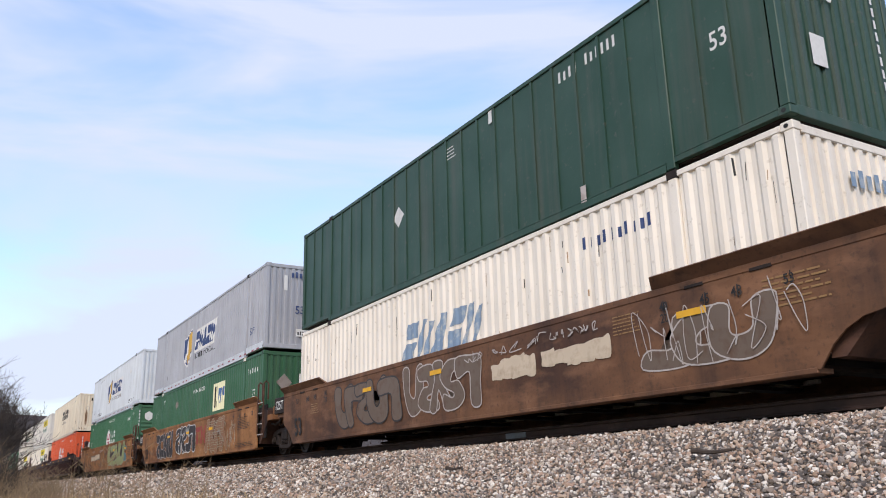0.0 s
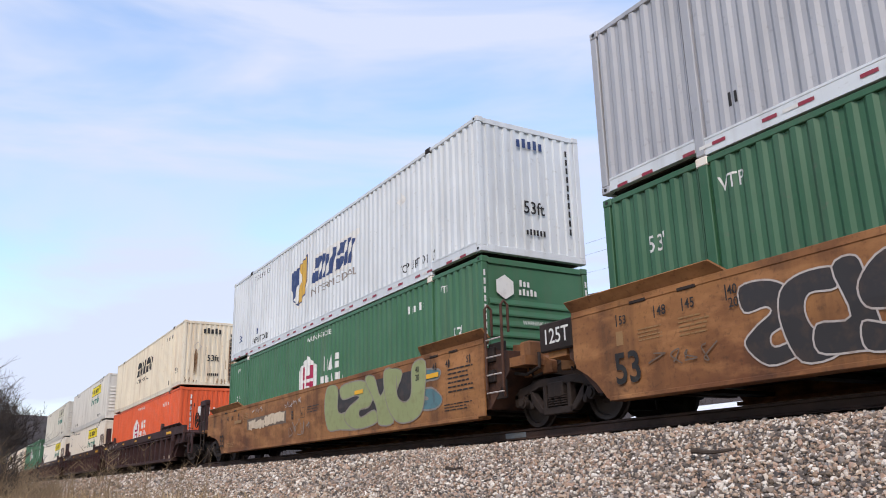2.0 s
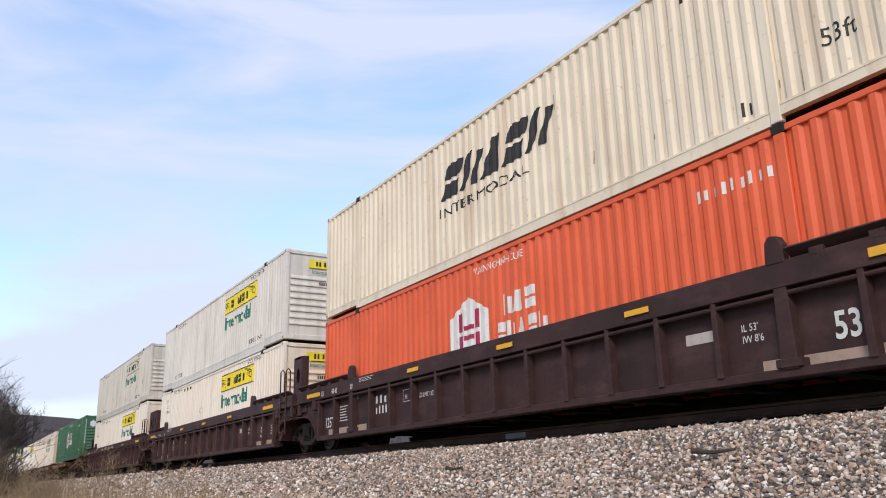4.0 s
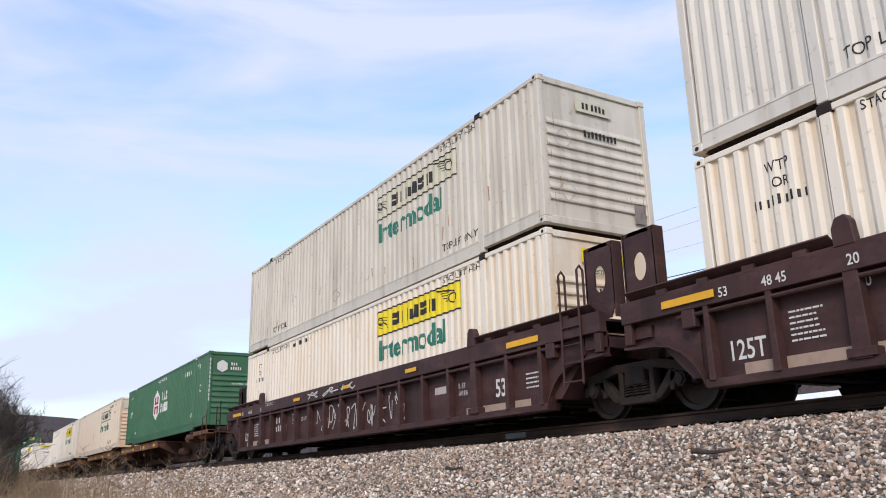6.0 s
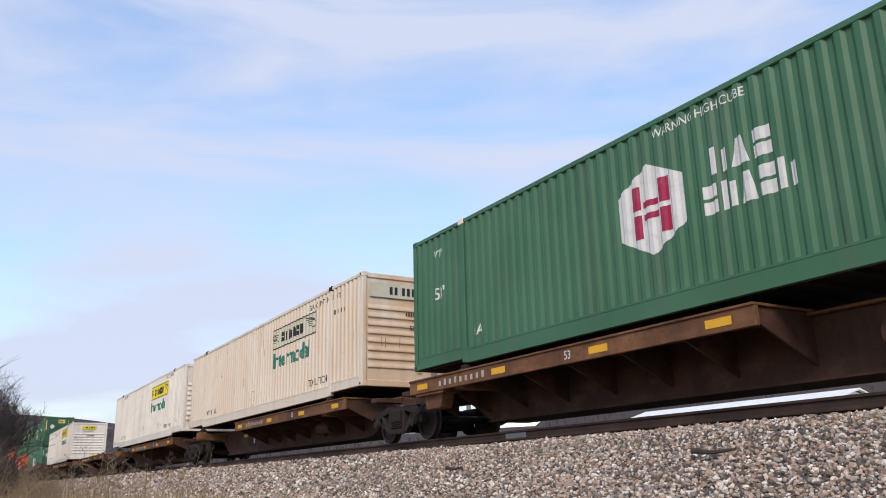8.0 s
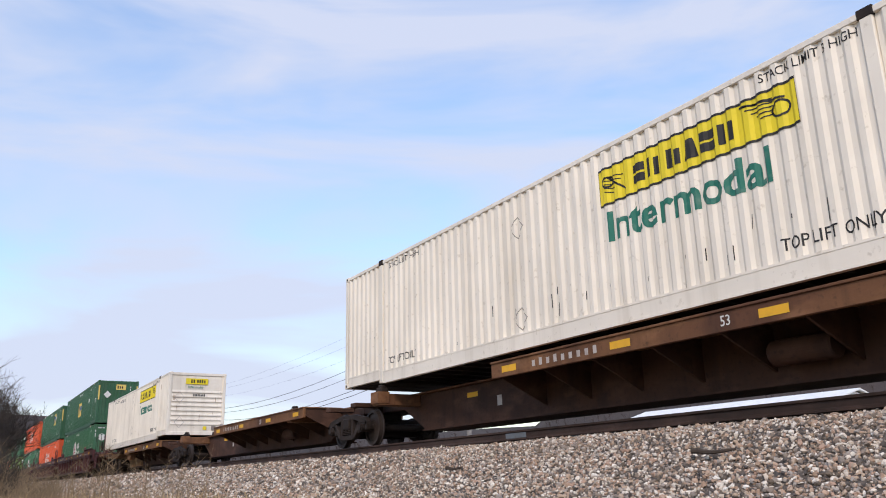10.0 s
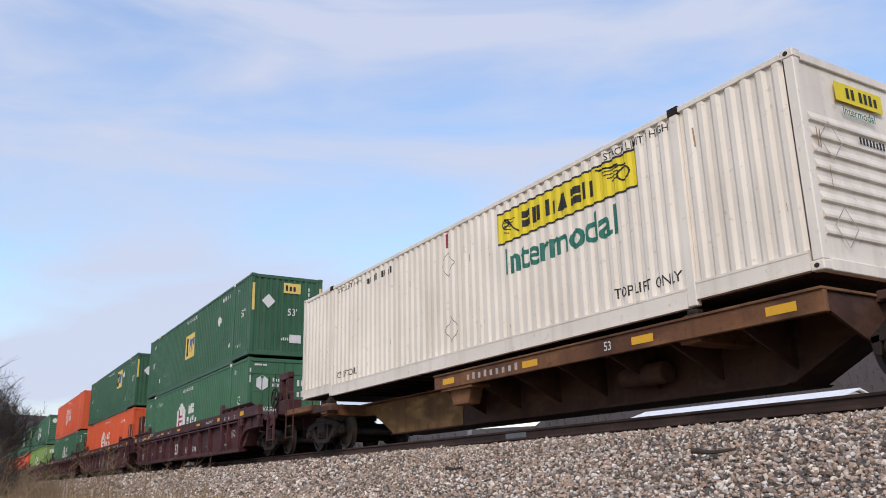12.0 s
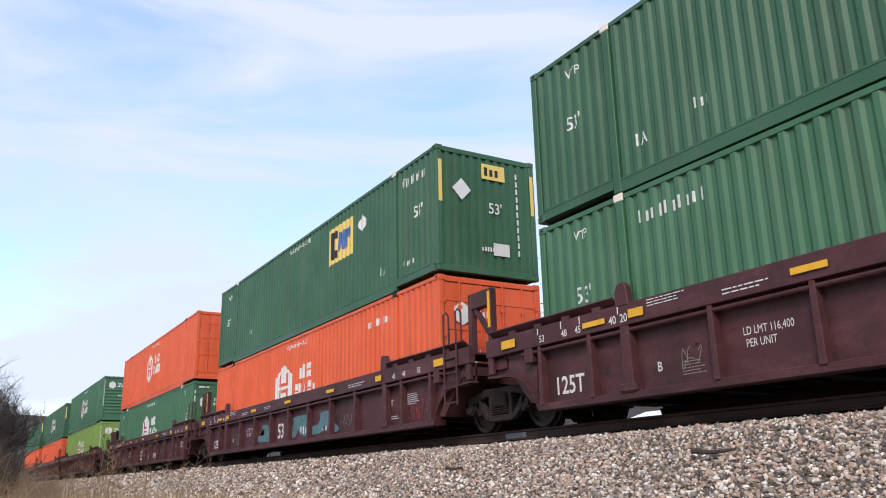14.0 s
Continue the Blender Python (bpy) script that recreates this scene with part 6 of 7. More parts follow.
stack(240.44,
      (ORANGE, "orange-red container with doors at its end and a white badge", dict(end="door", marks=all_of(badge_mark(7.0, 1.5, ink=ORANGE), ident(9, 12.6, 2.3, 1.4, 0.17), words("WARNING HIGH CUBE", 7.2, 2.56, 0.13), end_panel(0.55, 2.1, 0.2, 0.25, WMARK, "hex"), end_words([(5, 0.85, 2.05, 0.14, WMARK), ("53'", 0.6, 1.1, 0.26, WMARK), (2, 1.9, 1.5, 0.2, WMARK)])))),
      (GREEN_E, "green container with a gold square panel on top", dict(end="corr", base_rail=0.24, marks=all_of(square_mark(10.3, 1.52, EYPANEL), diamond(12.4, 2.15, 0.26), words("1A", 13.4, 0.55, 0.2), ident(9, 14.6, 2.35, 1.1, 0.2), *EMPSIDE, EMPEND))))
stack(260.08,
      (GREEN, "green corrugated container with a white badge", dict(end="door", marks=all_of(badge_mark(7.2, 1.5), *HUBSIDE, HUBDOOR))),
      (ORANGE, "orange-red container with a white badge on top of a green one", dict(end="door", base_rail=0.24, marks=all_of(badge_mark(7.1, 1.6, ink=ORANGE), words("WARNING HIGH CUBE", 7.2, 2.56, 0.13), end_panel(1.9, 1.0, 0.06, 1.3, WMARK)))))
stack(283.22,
      (LIME, "lime green container under a dark green one", dict(end="door", marks=all_of(badge_mark(7.1, 1.5), HUBEND))),
      (GREEN, "dark green container on top of a lime one", dict(end="louver", base_rail=0.24, marks=all_of(badge_mark(7.1, 1.5), words("WARNING HIGH CUBE", 7.2, 2.56, 0.13), HUBEND))))
stack(302.8, (ORANGE, "orange-red container under a green one", dict(end="door")), (GREEN_E, "green container on top of an orange one", dict(end="corr", base_rail=0.24, marks=all_of(badge_mark(7.1, 1.5), EMPEND))))
stack(322.4, (ORANGE, "orange-red container under a green one", dict(end="door")), (GREEN_E, "green container on top of an orange one", dict(end="corr", base_rail=0.24, marks=EMPEND)))

DUSTG = marking("thin_grey_spray", (0.16, 0.115, 0.085), 0.8, (0.12, 0.06, 0.035))
DUSTP = marking("thin_pink_spray", (0.29, 0.145, 0.075), 0.8, (0.24, 0.11, 0.05))
LINEG = marking("pale_olive_spray", (0.40, 0.36, 0.25), 0.7, (0.26, 0.14, 0.07))
W1 = "rusty brown well car with sprayed graffiti on its side"
W2 = "dark maroon ribbed well car, dusty, with white stencils"
S, Q = "smooth", "ribbed"


def loads(u, d):
    """Load-length marks by the sill at an end; d is 1 from the rear end, -1 from the front end."""
    return (ctext(S, "53", u + d * 0.3, 1.24, 0.12, BMARK), ctext(S, "48", u + d * 1.05, 1.24, 0.13, BMARK), ctext(S, "45", u + d * 1.55, 1.24, 0.13, BMARK), ctext(S, "40", u + d * 2.25, 1.28, 0.12, BMARK), ctext(S, "20", u + d * 2.25, 1.12, 0.12, BMARK),
            crect(S, u + d * 0.22, 1.22, 0.02, 0.17, BMARK, "load_mark"), crect(S, u + d * 0.97, 1.22, 0.02, 0.17, BMARK, "load_mark"), crect(S, u + d * 1.48, 1.22, 0.02, 0.17, BMARK, "load_mark"), crect(S, u + d * 2.2, 1.22, 0.02, 0.2, BMARK, "load_mark"))


well_unit(5.59, S, "joint", "joint", BROWN_D, W1, nose=1.72, marks=all_of(
    bubbles(S, 3.2, 6.3, 0.42, 1.34, 5, DUSTG, DARKG, 21), bubbles(S, 6.75, 9.35, 0.44, 1.38, 5, DUSTG, PALEG, 22, 0.026),
    dabs(S, 9.85, 11.1, 0.80, 1.12, 4, PATCH, 51), dabs(S, 11.3, 12.9, 0.82, 1.14, 5, PATCH, 53), scrawl(S, 8.9, 11.6, 1.2, 1.42, 7, PALEG, 23, 0.018), scrawl(S, 11.55, 12.7, 1.24, 1.38, 8, PALEG, 8, 0.018),
    bubbles(S, 13.7, 15.5, 0.50, 1.18, 3, DUSTG, PALEG, 24, 0.022), scrawl(S, 13.4, 16.2, 0.45, 1.4, 9, PALEG, 25, 0.014), ctext(S, "53", 0.22, 0.42, 0.44, BMARK, 0.02), *loads(16.2, -1), *loads(0.1, 1), clines(S, 5, 1.4, 0.9, 0.55, 0.28, TANMARK, 44),
    crect(S, 14.24, 1.13, 0.5, 0.09, YELLOW), crect(S, 4.6, 1.13, 0.45, 0.09, YELLOW), crect(S, 7.7, 1.15, 0.45, 0.09, YELLOW), clines(S, 6, 13.0, 1.1, 0.55, 0.3, TANMARK), clines(S, 6, 15.6, 1.0, 0.9, 0.4, TANMARK, 5)))
well_unit(25.02, S, "joint", "joint", BROWN, W1, all_of(
    bubbles(S, 2.65, 5.5, 0.34, 1.36, 6, DARKG, PALEG, 31, 0.024), bubbles(S, 6.15, 9.0, 0.42, 1.44, 5, DARKG, WMARK, 32, 0.026), scrawl(S, 7.3, 8.2, 1.15, 1.35, 5, WMARK, 33, 0.016),
    cmark(S, lambda: one(f_poly, [(9.08, 1.10), (9.08, 1.28), (9.85, 1.28), (9.75, 1.10)]), ROSE, "lettering_block"),
    cmark(S, lambda: one(f_poly, [(9.33, 0.66), (9.55, 0.66), (9.55, 1.05), (9.33, 1.05)]), ROSE, "lettering_block"),
    cmark(S, lambda: one(f_poly, [(9.86, 1.30), (10.06, 1.30), (10.22, 0.98), (10.06, 0.66), (9.84, 0.66), (10.00, 0.98)]), ROSE, "lettering_block"),
    cmark(S, lambda: one(f_poly, [(10.44, 1.30), (10.64, 1.30), (10.46, 0.98), (10.64, 0.66), (10.44, 0.66), (10.27, 0.98)]), ROSE, "lettering_block"),
    bubbles(S, 10.7, 13.2, 0.32, 1.42, 4, DUSTP, LINEG, 34, 0.016), courses(S, 10.7, 12.9, 0.38, 1.40, 11, LINEG, 38), scrawl(S, 13.0, 14.3, 0.35, 1.25, 6, LINEG, 35, 0.018), scrawl(S, 13.4, 14.2, 0.35, 1.1, 4, PALEG, 39, 0.012), clines(S, 8, 14.5, 0.88, 1.2, 0.40, BMARK, 40), clines(S, 3, 14.2, 0.34, 1.9, 0.14, BMARK, 41), *loads(16.2, -1), scrawl(S, 10.7, 13.0, 0.5, 1.3, 4, PALEG, 37, 0.012),
    ctext(S, "53", 0.22, 0.42, 0.42, BMARK, 0.02), crect(S, 4.6, 1.14, 0.46, 0.08, YELLOW), crect(S, 7.8, 1.12, 0.46, 0.09, YELLOW), crect(S, 11.08, 1.07, 0.5, 0.1, YELLOW), clines(S, 3, 5.5, 1.0, 0.7, 0.2, TANMARK), scrawl(S, 0.9, 2.1, 0.42, 0.75, 4, DUSTG, 36, 0.02), *loads(0.1, 1), clines(S, 4, 0.75, 0.95, 0.5, 0.2, TANMARK, 42), clines(S, 5, 1.5, 0.9, 0.55, 0.28, TANMARK, 43), crect(S, 0.3, 0.95, 0.14, 0.2, TANMARK, "data_patch")))
well_unit(44.61, S, "joint", "end", BROWN, W1, all_of(
    crect(S, 9.9, 0.50, 4.0, 0.85, DARKG, "sprayed_ground"), bubbles(S, 9.6, 14.1, 0.34, 1.46, 4, OLIVE, GREYG, 41, 0.03), bubbles(S, 14.1, 14.8, 0.5, 1.3, 1, TEAL, GREYG, 42),
    crect(S, 2.9, 0.80, 3.5, 0.34, DUSTG, "sprayed_ground"), dabs(S, 3.1, 4.55, 0.80, 1.06, 5, PATCH, 52), dabs(S, 4.6, 6.25, 0.84, 1.12, 5, PATCH, 54), ctext(S, "53", -0.1, 0.42, 0.38, BMARK), ctext(S, "B", 6.85, 0.86, 0.22, BMARK), cframe(S, 7.5, 0.85, 0.3, 0.26, BMARK), ctext(S, "H", 7.58, 0.9, 0.12, BMARK),
    scrawl(S, 3.4, 4.4, 1.24, 1.42, 4, PALEG, 43, 0.016), scrawl(S, 6.3, 7.6, 1.2, 1.38, 8, PALEG, 7, 0.02), scrawl(S, 6.6, 8.2, 0.4, 0.85, 5, GREYG, 44, 0.02), crect(S, 14.40, 1.10, 0.48, 0.09, YELLOW), crect(S, 11.0, 1.12, 0.46, 0.09, YELLOW), crect(S, 1.6, 1.08, 0.75, 0.1, TANMARK),
    clines(S, 5, 2.5, 1.12, 0.55, 0.26, TANMARK), clines(S, 3, 0.75, 0.38, 0.8, 0.16, TANMARK), clines(S, 6, 15.2, 0.75, 0.9, 0.5, BMARK), clines(S, 3, 15.0, 0.42, 1.0, 0.16, BMARK), clines(S, 3, 8.0, 0.95, 0.8, 0.2, BMARK), *loads(-0.3, 1), *loads(16.2, -1)))


def stencils(num, seed, extra=()):
    """White stencils of the ribbed cars; num is the text by the rear truck."""
    return all_of(
        ctext(Q, num, 0.30, 0.42, 0.27, WMARK, 0.016, 0.9), ctext(Q, "B", 2.55, 0.52, 0.13, WMARK), ctext(Q, "53", 6.95, 0.43, 0.40, WMARK, 0.02), cframe(Q, 7.72, 0.45, 0.16, 0.22, WMARK), cbars(Q, 4, 8.75, 0.44, 0.75, 0.20, WMARK, seed), cbars(Q, 4, 9.85, 0.44, 0.85, 0.20, WMARK, seed + 1),
        ctext(Q, "LD LMT 116,400", 4.02, 0.78, 0.10, WMARK, 0.0, 0.74), ctext(Q, "PER UNIT", 4.05, 0.63, 0.10, WMARK, 0.0, 0.74), *[crect(Q, u, 1.32, 0.48, 0.08, YELLOW) for u in (4.9, 7.9, 10.9)], crect(Q, -0.9, 1.30, 0.4, 0.14, YELLOW), crect(Q, 2.24, 1.30, 0.3, 0.12, YELLOW), crect(Q, 1.25, 1.31, 0.5, 0.08, YELLOW), crect(Q, -0.35, 0.45, 0.1, 0.16, YPANEL),
        ctext(Q, "53", 0.15, 1.27, 0.11, WMARK), ctext(Q, "48", 0.72, 1.27, 0.11, WMARK), ctext(Q, "45", 1.05, 1.27, 0.11, WMARK), ctext(Q, "40", 1.82, 1.27, 0.12, WMARK), ctext(Q, "20", 2.05, 1.27, 0.12, WMARK), *[crect(Q, u, 1.40, 0.025, 0.12, WMARK, "load_mark") for u in (0.1, 0.7, 1.15, 2.0)],
        ctext(Q, "53", 15.6, 1.27, 0.11, WMARK), ctext(Q, "48", 14.95, 1.27, 0.11, WMARK), ctext(Q, "45", 14.5, 1.27, 0.11, WMARK), crect(Q, 16.3, 1.30, 0.4, 0.14, YELLOW), crect(Q, 13.7, 1.30, 0.3, 0.12, YELLOW),
        clines(Q, 3, 2.6, 1.4, 0.7, 0.12, WMARK), clines(Q, 2, 3.9, 1.30, 0.7, 0.1, WMARK), clines(Q, 2, 6.1, 1.32, 0.6, 0.09, WMARK), clines(Q, 2, 12.2, 1.32, 0.9, 0.1, WMARK), clines(Q, 3, 13.9, 0.75, 0.4, 0.14, WMARK), clines(Q, 6, 14.9, 0.7, 0.5, 0.24, WMARK, seed), clines(Q, 2, 13.9, 0.45, 0.7, 0.09, WMARK, seed),
        # the drain hole is a black oval on the plate, its inner shade painted
        cmark(Q, lambda: one(f_oval, 1.55, 0.66, 0.055, 0.075, 16), BMARK, "painted_drain_hole"), scrawl(Q, 3.0, 3.35, 0.45, 0.8, 3, GREYG, seed + 3, 0.012), clines(Q, 5, 3.0, 0.42, 0.4, 0.2, GREYG, seed), scrawl(Q, 11.4, 12.4, 0.45, 0.75, 6, GREYG, seed, 0.012), *extra)


WRW = (cbars(Q, 4, 3.2, 0.85, 0.85, 0.17, WMARK, 61), cbars(Q, 6, 3.2, 0.62, 0.95, 0.17, WMARK, 62), cframe(Q, 4.5, 0.78, 0.32, 0.24, WMARK), ctext(Q, "H", 4.6, 0.82, 0.1, WMARK), ctext(Q, "LD LMT 117,300", 5.2, 0.80, 0.09, WMARK, 0.0), ctext(Q, "125T", 0.28, 0.50, 0.24, WMARK, 0.012, 0.8), crect(Q, 0.5, 0.30, 2.2, 0.15, TANSTRIP, "tan_strip"), crect(Q, 13.6, 0.30, 2.0, 0.13, TANSTRIP, "tan_strip"), crect(Q, 12.45, 0.78, 0.5, 0.14, PALEG, "data_plate"), ctext(Q, "53", 14.58, 0.55, 0.30, WMARK, 0.02, 0.8), ctext(Q, "IL 53'", 13.35, 0.82, 0.09, WMARK, 0.0), ctext(Q, "IW 8'6", 13.35, 0.68, 0.09, WMARK, 0.0),
       *[crect(Q, u, 1.32, 0.48, 0.08, YELLOW) for u in (5.0, 11.52, 8.3)], crect(Q, -0.6, 1.30, 0.9, 0.1, YELLOW), crect(Q, 15.2, 1.30, 0.9, 0.1, YELLOW), ctext(Q, "53", 0.35, 1.28, 0.12, WMARK), ctext(Q, "48 45", 1.0, 1.28, 0.12, WMARK), ctext(Q, "20", 2.1, 1.28, 0.12, WMARK), ctext(Q, "40", 2.1, 1.05, 0.12, WMARK), clines(Q, 3, 2.6, 1.4, 0.8, 0.1, WMARK), clines(Q, 6, 1.2, 0.6, 0.45, 0.4, WMARK), clines(Q, 4, 15.5, 0.6, 0.45, 0.3, WMARK), ctext(Q, "C", 8.0, 0.6, 0.12, WMARK))
WPOSTS = (0.1, 1.05, 2.1, 3.0, 4.0, 5.0, 6.0, 7.05, 8.075)
WIDE17 = tuple(0.1 + 0.997 * i for i in range(9))
well_unit(68.05, Q, "end", "joint", MAROON_D, "sooty dark ribbed well car with worn stencils", all_of(*WRW), WIDE17, "frame")
well_unit(87.43, Q, "joint", "joint", MAROON_W, W2, all_of(*WRW), WPOSTS, "plate")
well_unit(106.87, Q, "joint", "end", MAROON_W, "dark maroon ribbed well car with white graffiti loops", all_of(*WRW, scrawl(Q, 6.3, 11.2, 0.36, 1.05, 18, WMARK, 66, 0.024), scrawl(Q, 6.0, 9.0, 1.28, 1.45, 6, WMARK, 67, 0.03)), WPOSTS, "plate")


def spine_marks(a, b, c):
    """Yellow tags, bars and a white patch along the side platform from a to b of a spine car centred on c."""
    def put(r):
        for s in (a + 0.35, a + 2.6, a + 5.2, b - 0.75):
            bm = one(f_rect, 0, 0, 0.42, 0.11)
            for p in bm.verts:
                p.co = (-CW - 0.0 + 0.014, s - c + 0.42 - p.co.x, 0.92 + p.co.y)
            part("reflector", bm, YELLOW, r)
        bm = one(f_bars, 9, 0, 0, 1.7, 0.12, 5)
        for p in bm.verts:
            p.co = (-CW + 0.014, b - 2.2 - c + 1.0 - p.co.x, 0.92 + p.co.y)
        part("number_bar", bm, PALEG, r)
        bm = txt("53", 0, 0, 0.13)
        for p in bm.verts:
            p.co = (-CW + 0.014, a + 3.6 - c - p.co.x, 0.92 + p.co.y)
        part("stencil", bm, WMARK, r)
        bm = one(f_rect, 0, 0, 0.16, 0.2)
        for p in bm.verts:
            p.co = (-0.366, b - c + 1.5 - p.co.x, 0.55 + p.co.y)
        part("data_plate", bm, PALEG, r)
        bm = one(f_rect, 0, 0, 0.4, 0.1)
        for p in bm.verts:
            p.co = (-0.366, b - c + 2.6 - p.co.x, 0.8 + p.co.y)
        part("reflector", bm, YELLOW, r)
    return put


def hitch(r):
    """A folded trailer hitch with red bars, lying on the platform."""
    bm = bmesh.new()
    prism(bm, [(3.5, 1.09), (5.7, 1.09), (5.6, 1.19), (5.2, 1.21), (3.7, 1.15)], -0.30, 0.30)
    part("hitch_strut", bm, paint("faded_red_paint", (0.30, 0.03, 0.04), wear=0.6, streak=0.6), r, "faded red hitch strut", 0.02)
    for y, w, z in ((5.95, 0.24, 1.26), (3.25, 0.16, 1.22)):
        bm = bmesh.new()
        prism(bm, [(y - w, 1.09), (y + w, 1.09), (y + w * 0.6, z), (y - w * 0.3, z)], -0.36, 0.36)
        part("hitch_base", bm, SPINE, r, bevel=0.03)
    bm = bmesh.new()
    prism(bm, [(2.2, 1.09), (2.7, 1.09), (2.95, 1.30), (2.85, 1.31)], -0.16, 0.16)
    part("hitch_head", bm, paint("faded_red_paint", (0.30, 0.03, 0.04)), r, "faded red hitch head", 0.01)


S1 = "rust-brown spine car with yellow tags and triangular brackets"
spine_unit(128.7, 145.3, (135.25, 143.9), "end", "joint", S1, spine_marks(135.25, 143.9, 137.0), rest=135.985)
spine_unit(145.3, 162.95, (147.2, 156.0), "joint", "joint", S1, spine_marks(147.2, 156.0, 154.125), rest=154.745)
spine_unit(162.95, 180.7, (164.9, 173.6), "joint", "joint", S1, spine_marks(164.9, 173.6, 171.825), rest=172.275)
spine_unit(180.7, 198.35, (182.6, 191.2), "joint", "joint", "empty rust-brown spine car with a folded red hitch", all_of(spine_marks(182.6, 191.2, 189.525), hitch), rest=189.97)
spine_unit(198.35, 214.9, (199.7, 208.25), "joint", "end", S1, spine_marks(199.7, 208.25, 206.625), rest=207.845, sill=OCHRE)
well_unit(220.89, Q, "end", "joint", MAROON, W2, stencils("125T", 71))
well_unit(240.44, Q, "joint", "joint", MAROON, W2, stencils("125T", 73, (bubbles(Q, 8.1, 11.0, 0.4, 0.9, 3, TEAL, TEAL, 74), bubbles(Q, 5.3, 6.5, 0.4, 0.85, 2, TEAL, TEAL, 75), scrawl(Q, 14.9, 15.8, 0.35, 0.75, 5, ROSE, 76, 0.02))))
well_unit(260.08, Q, "joint", "end", MAROON, W2, stencils("125T", 77))
well_unit(283.22, Q, "end", "joint", MAROON, W2, stencils("125T", 79))
well_unit(302.8, Q, "joint", "joint", MAROON, W2, stencils("125T", 83))
well_unit(322.4, Q, "joint", "end", MAROON, W2)

# ---- distance: hill, woods, buildings, poles and wires ----
def ridge_height(az):
    """Crest of the wooded hill above the eye, in degrees of elevation, by azimuth from the track."""
    pts = [(-60, 4.0), (-20, 4.6), (0, 4.5), (4, 4.35), (8, 3.95), (12, 3.5), (16, 3.0), (30, 3.1), (37, 3.4), (38.5, 4.6), (42, 5.8), (50, 7.2), (60, 8.4), (90, 8.0)]
    for (a, ha), (b, hb) in zip(pts, pts[1:]):
        if az <= b:
            return ha + (hb - ha) * max(0.0, az - a) / (b - a)
    return 8.0


def hill_z(az, r):
    top = CAM_Z + 430 * math.tan(radians(ridge_height(az)))
    k = min(1.0, max(0.0, (r - 150) / 280))
    k = k * k * (3 - 2 * k)
    if r > 430:
        k = 1.0 - 0.3 * min(1.0, (r - 430) / 500)
    x, y = r * math.sin(radians(az)), r * math.cos(radians(az))
    return 0.3 + (top - 0.3) * k * (0.96 + 0.08 * noise.noise((x * 0.02, y * 0.02, 0.0)))


def hill():
    bm = bmesh.new()
    azs = [-60 + 0.5 * i for i in range(301)]
    rs = [150, 190, 240, 290, 340, 385, 415, 430, 470, 600, 930]
    g = [[bm.verts.new((r * math.sin(radians(a)), r * math.cos(radians(a)), hill_z(a, r) - (0.6 if r == 150 else 0))) for a in azs] for r in rs]
    for j in range(len(rs) - 1):
        for i in range(len(azs) - 1):
            bm.faces.new((g[j][i], g[j][i + 1], g[j + 1][i + 1], g[j + 1][i]))
    me = finish(bm)
    me.materials.append(WOODS)
    tagged(new("backdrop", me), "far hillside covered in bare winter woods", "hill", kind="structure")
    # bare trees over it, each a few splayed twigs
    rng = np.random.default_rng(5)
    V, F, k = [], [], 0
    for _ in range(6500):
        az = rng.uniform(-12, 75)
        crest = rng.random() < 0.55
        r = rng.uniform(426, 432) if crest else rng.uniform(175, 320)
        x, y = r * math.sin(radians(az)), r * math.cos(radians(az))
        z = hill_z(az, r) - (0.5 if crest else 0.3)
        h = rng.uniform(0.9, 1.7) if crest else rng.uniform(2.2, 4.0)
        V += [(x - 0.09, y, z), (x + 0.09, y, z), (x, y, z + h * 0.8)]
        F.append((k, k + 1, k + 2))
        k += 3
        for _ in range(11):
            a, s = rng.uniform(0, 6.28), rng.uniform(0.2, 0.55) * h
            z0 = z + h * rng.uniform(0.25, 0.7)
            dx, dy, dz = s * 0.6 * math.cos(a), s * 0.6 * math.sin(a), s * rng.uniform(0.5, 1.0)
            V += [(x, y, z0), (x + 0.05, y, z0 + 0.12), (x + dx, y + dy, z0 + dz)]
            F.append((k, k + 1, k + 2))
            k += 3
    me = bpy.data.meshes.new("far_woods")
    me.from_pydata(V, [], F)
    me.materials.append(WOODS)
    tagged(new("far_woods", me), "bare grey-brown winter trees on a far hill", "woods", kind="stuff")


def limb(bm, rnd, a, d, length, r, depth, sides=5):
    """A branch that tapers, bends and forks."""
    p = Vector(a)
    d = Vector(d).normalized()
    n = 3
    for i in range(n):
        q = p + d * length / n
        tube(bm, p, q, r * (1 - 0.22 * i), sides if r > 0.03 else 3, r * (1 - 0.22 * (i + 1)))
        p = q
        d = (d + Vector((rnd.uniform(-0.22, 0.22), rnd.uniform(-0.22, 0.22), rnd.uniform(-0.05, 0.2)))).normalized()
        if depth > 0:
            for _ in range(rnd.choice((1, 2, 2))):
                side = Vector((rnd.uniform(-1, 1), rnd.uniform(-1, 1), rnd.uniform(-0.1, 0.8)))
                limb(bm, rnd, p, d * 0.55 + side.normalized() * 0.9, length * rnd.uniform(0.5, 0.72), r * 0.62, depth - 1, 4)


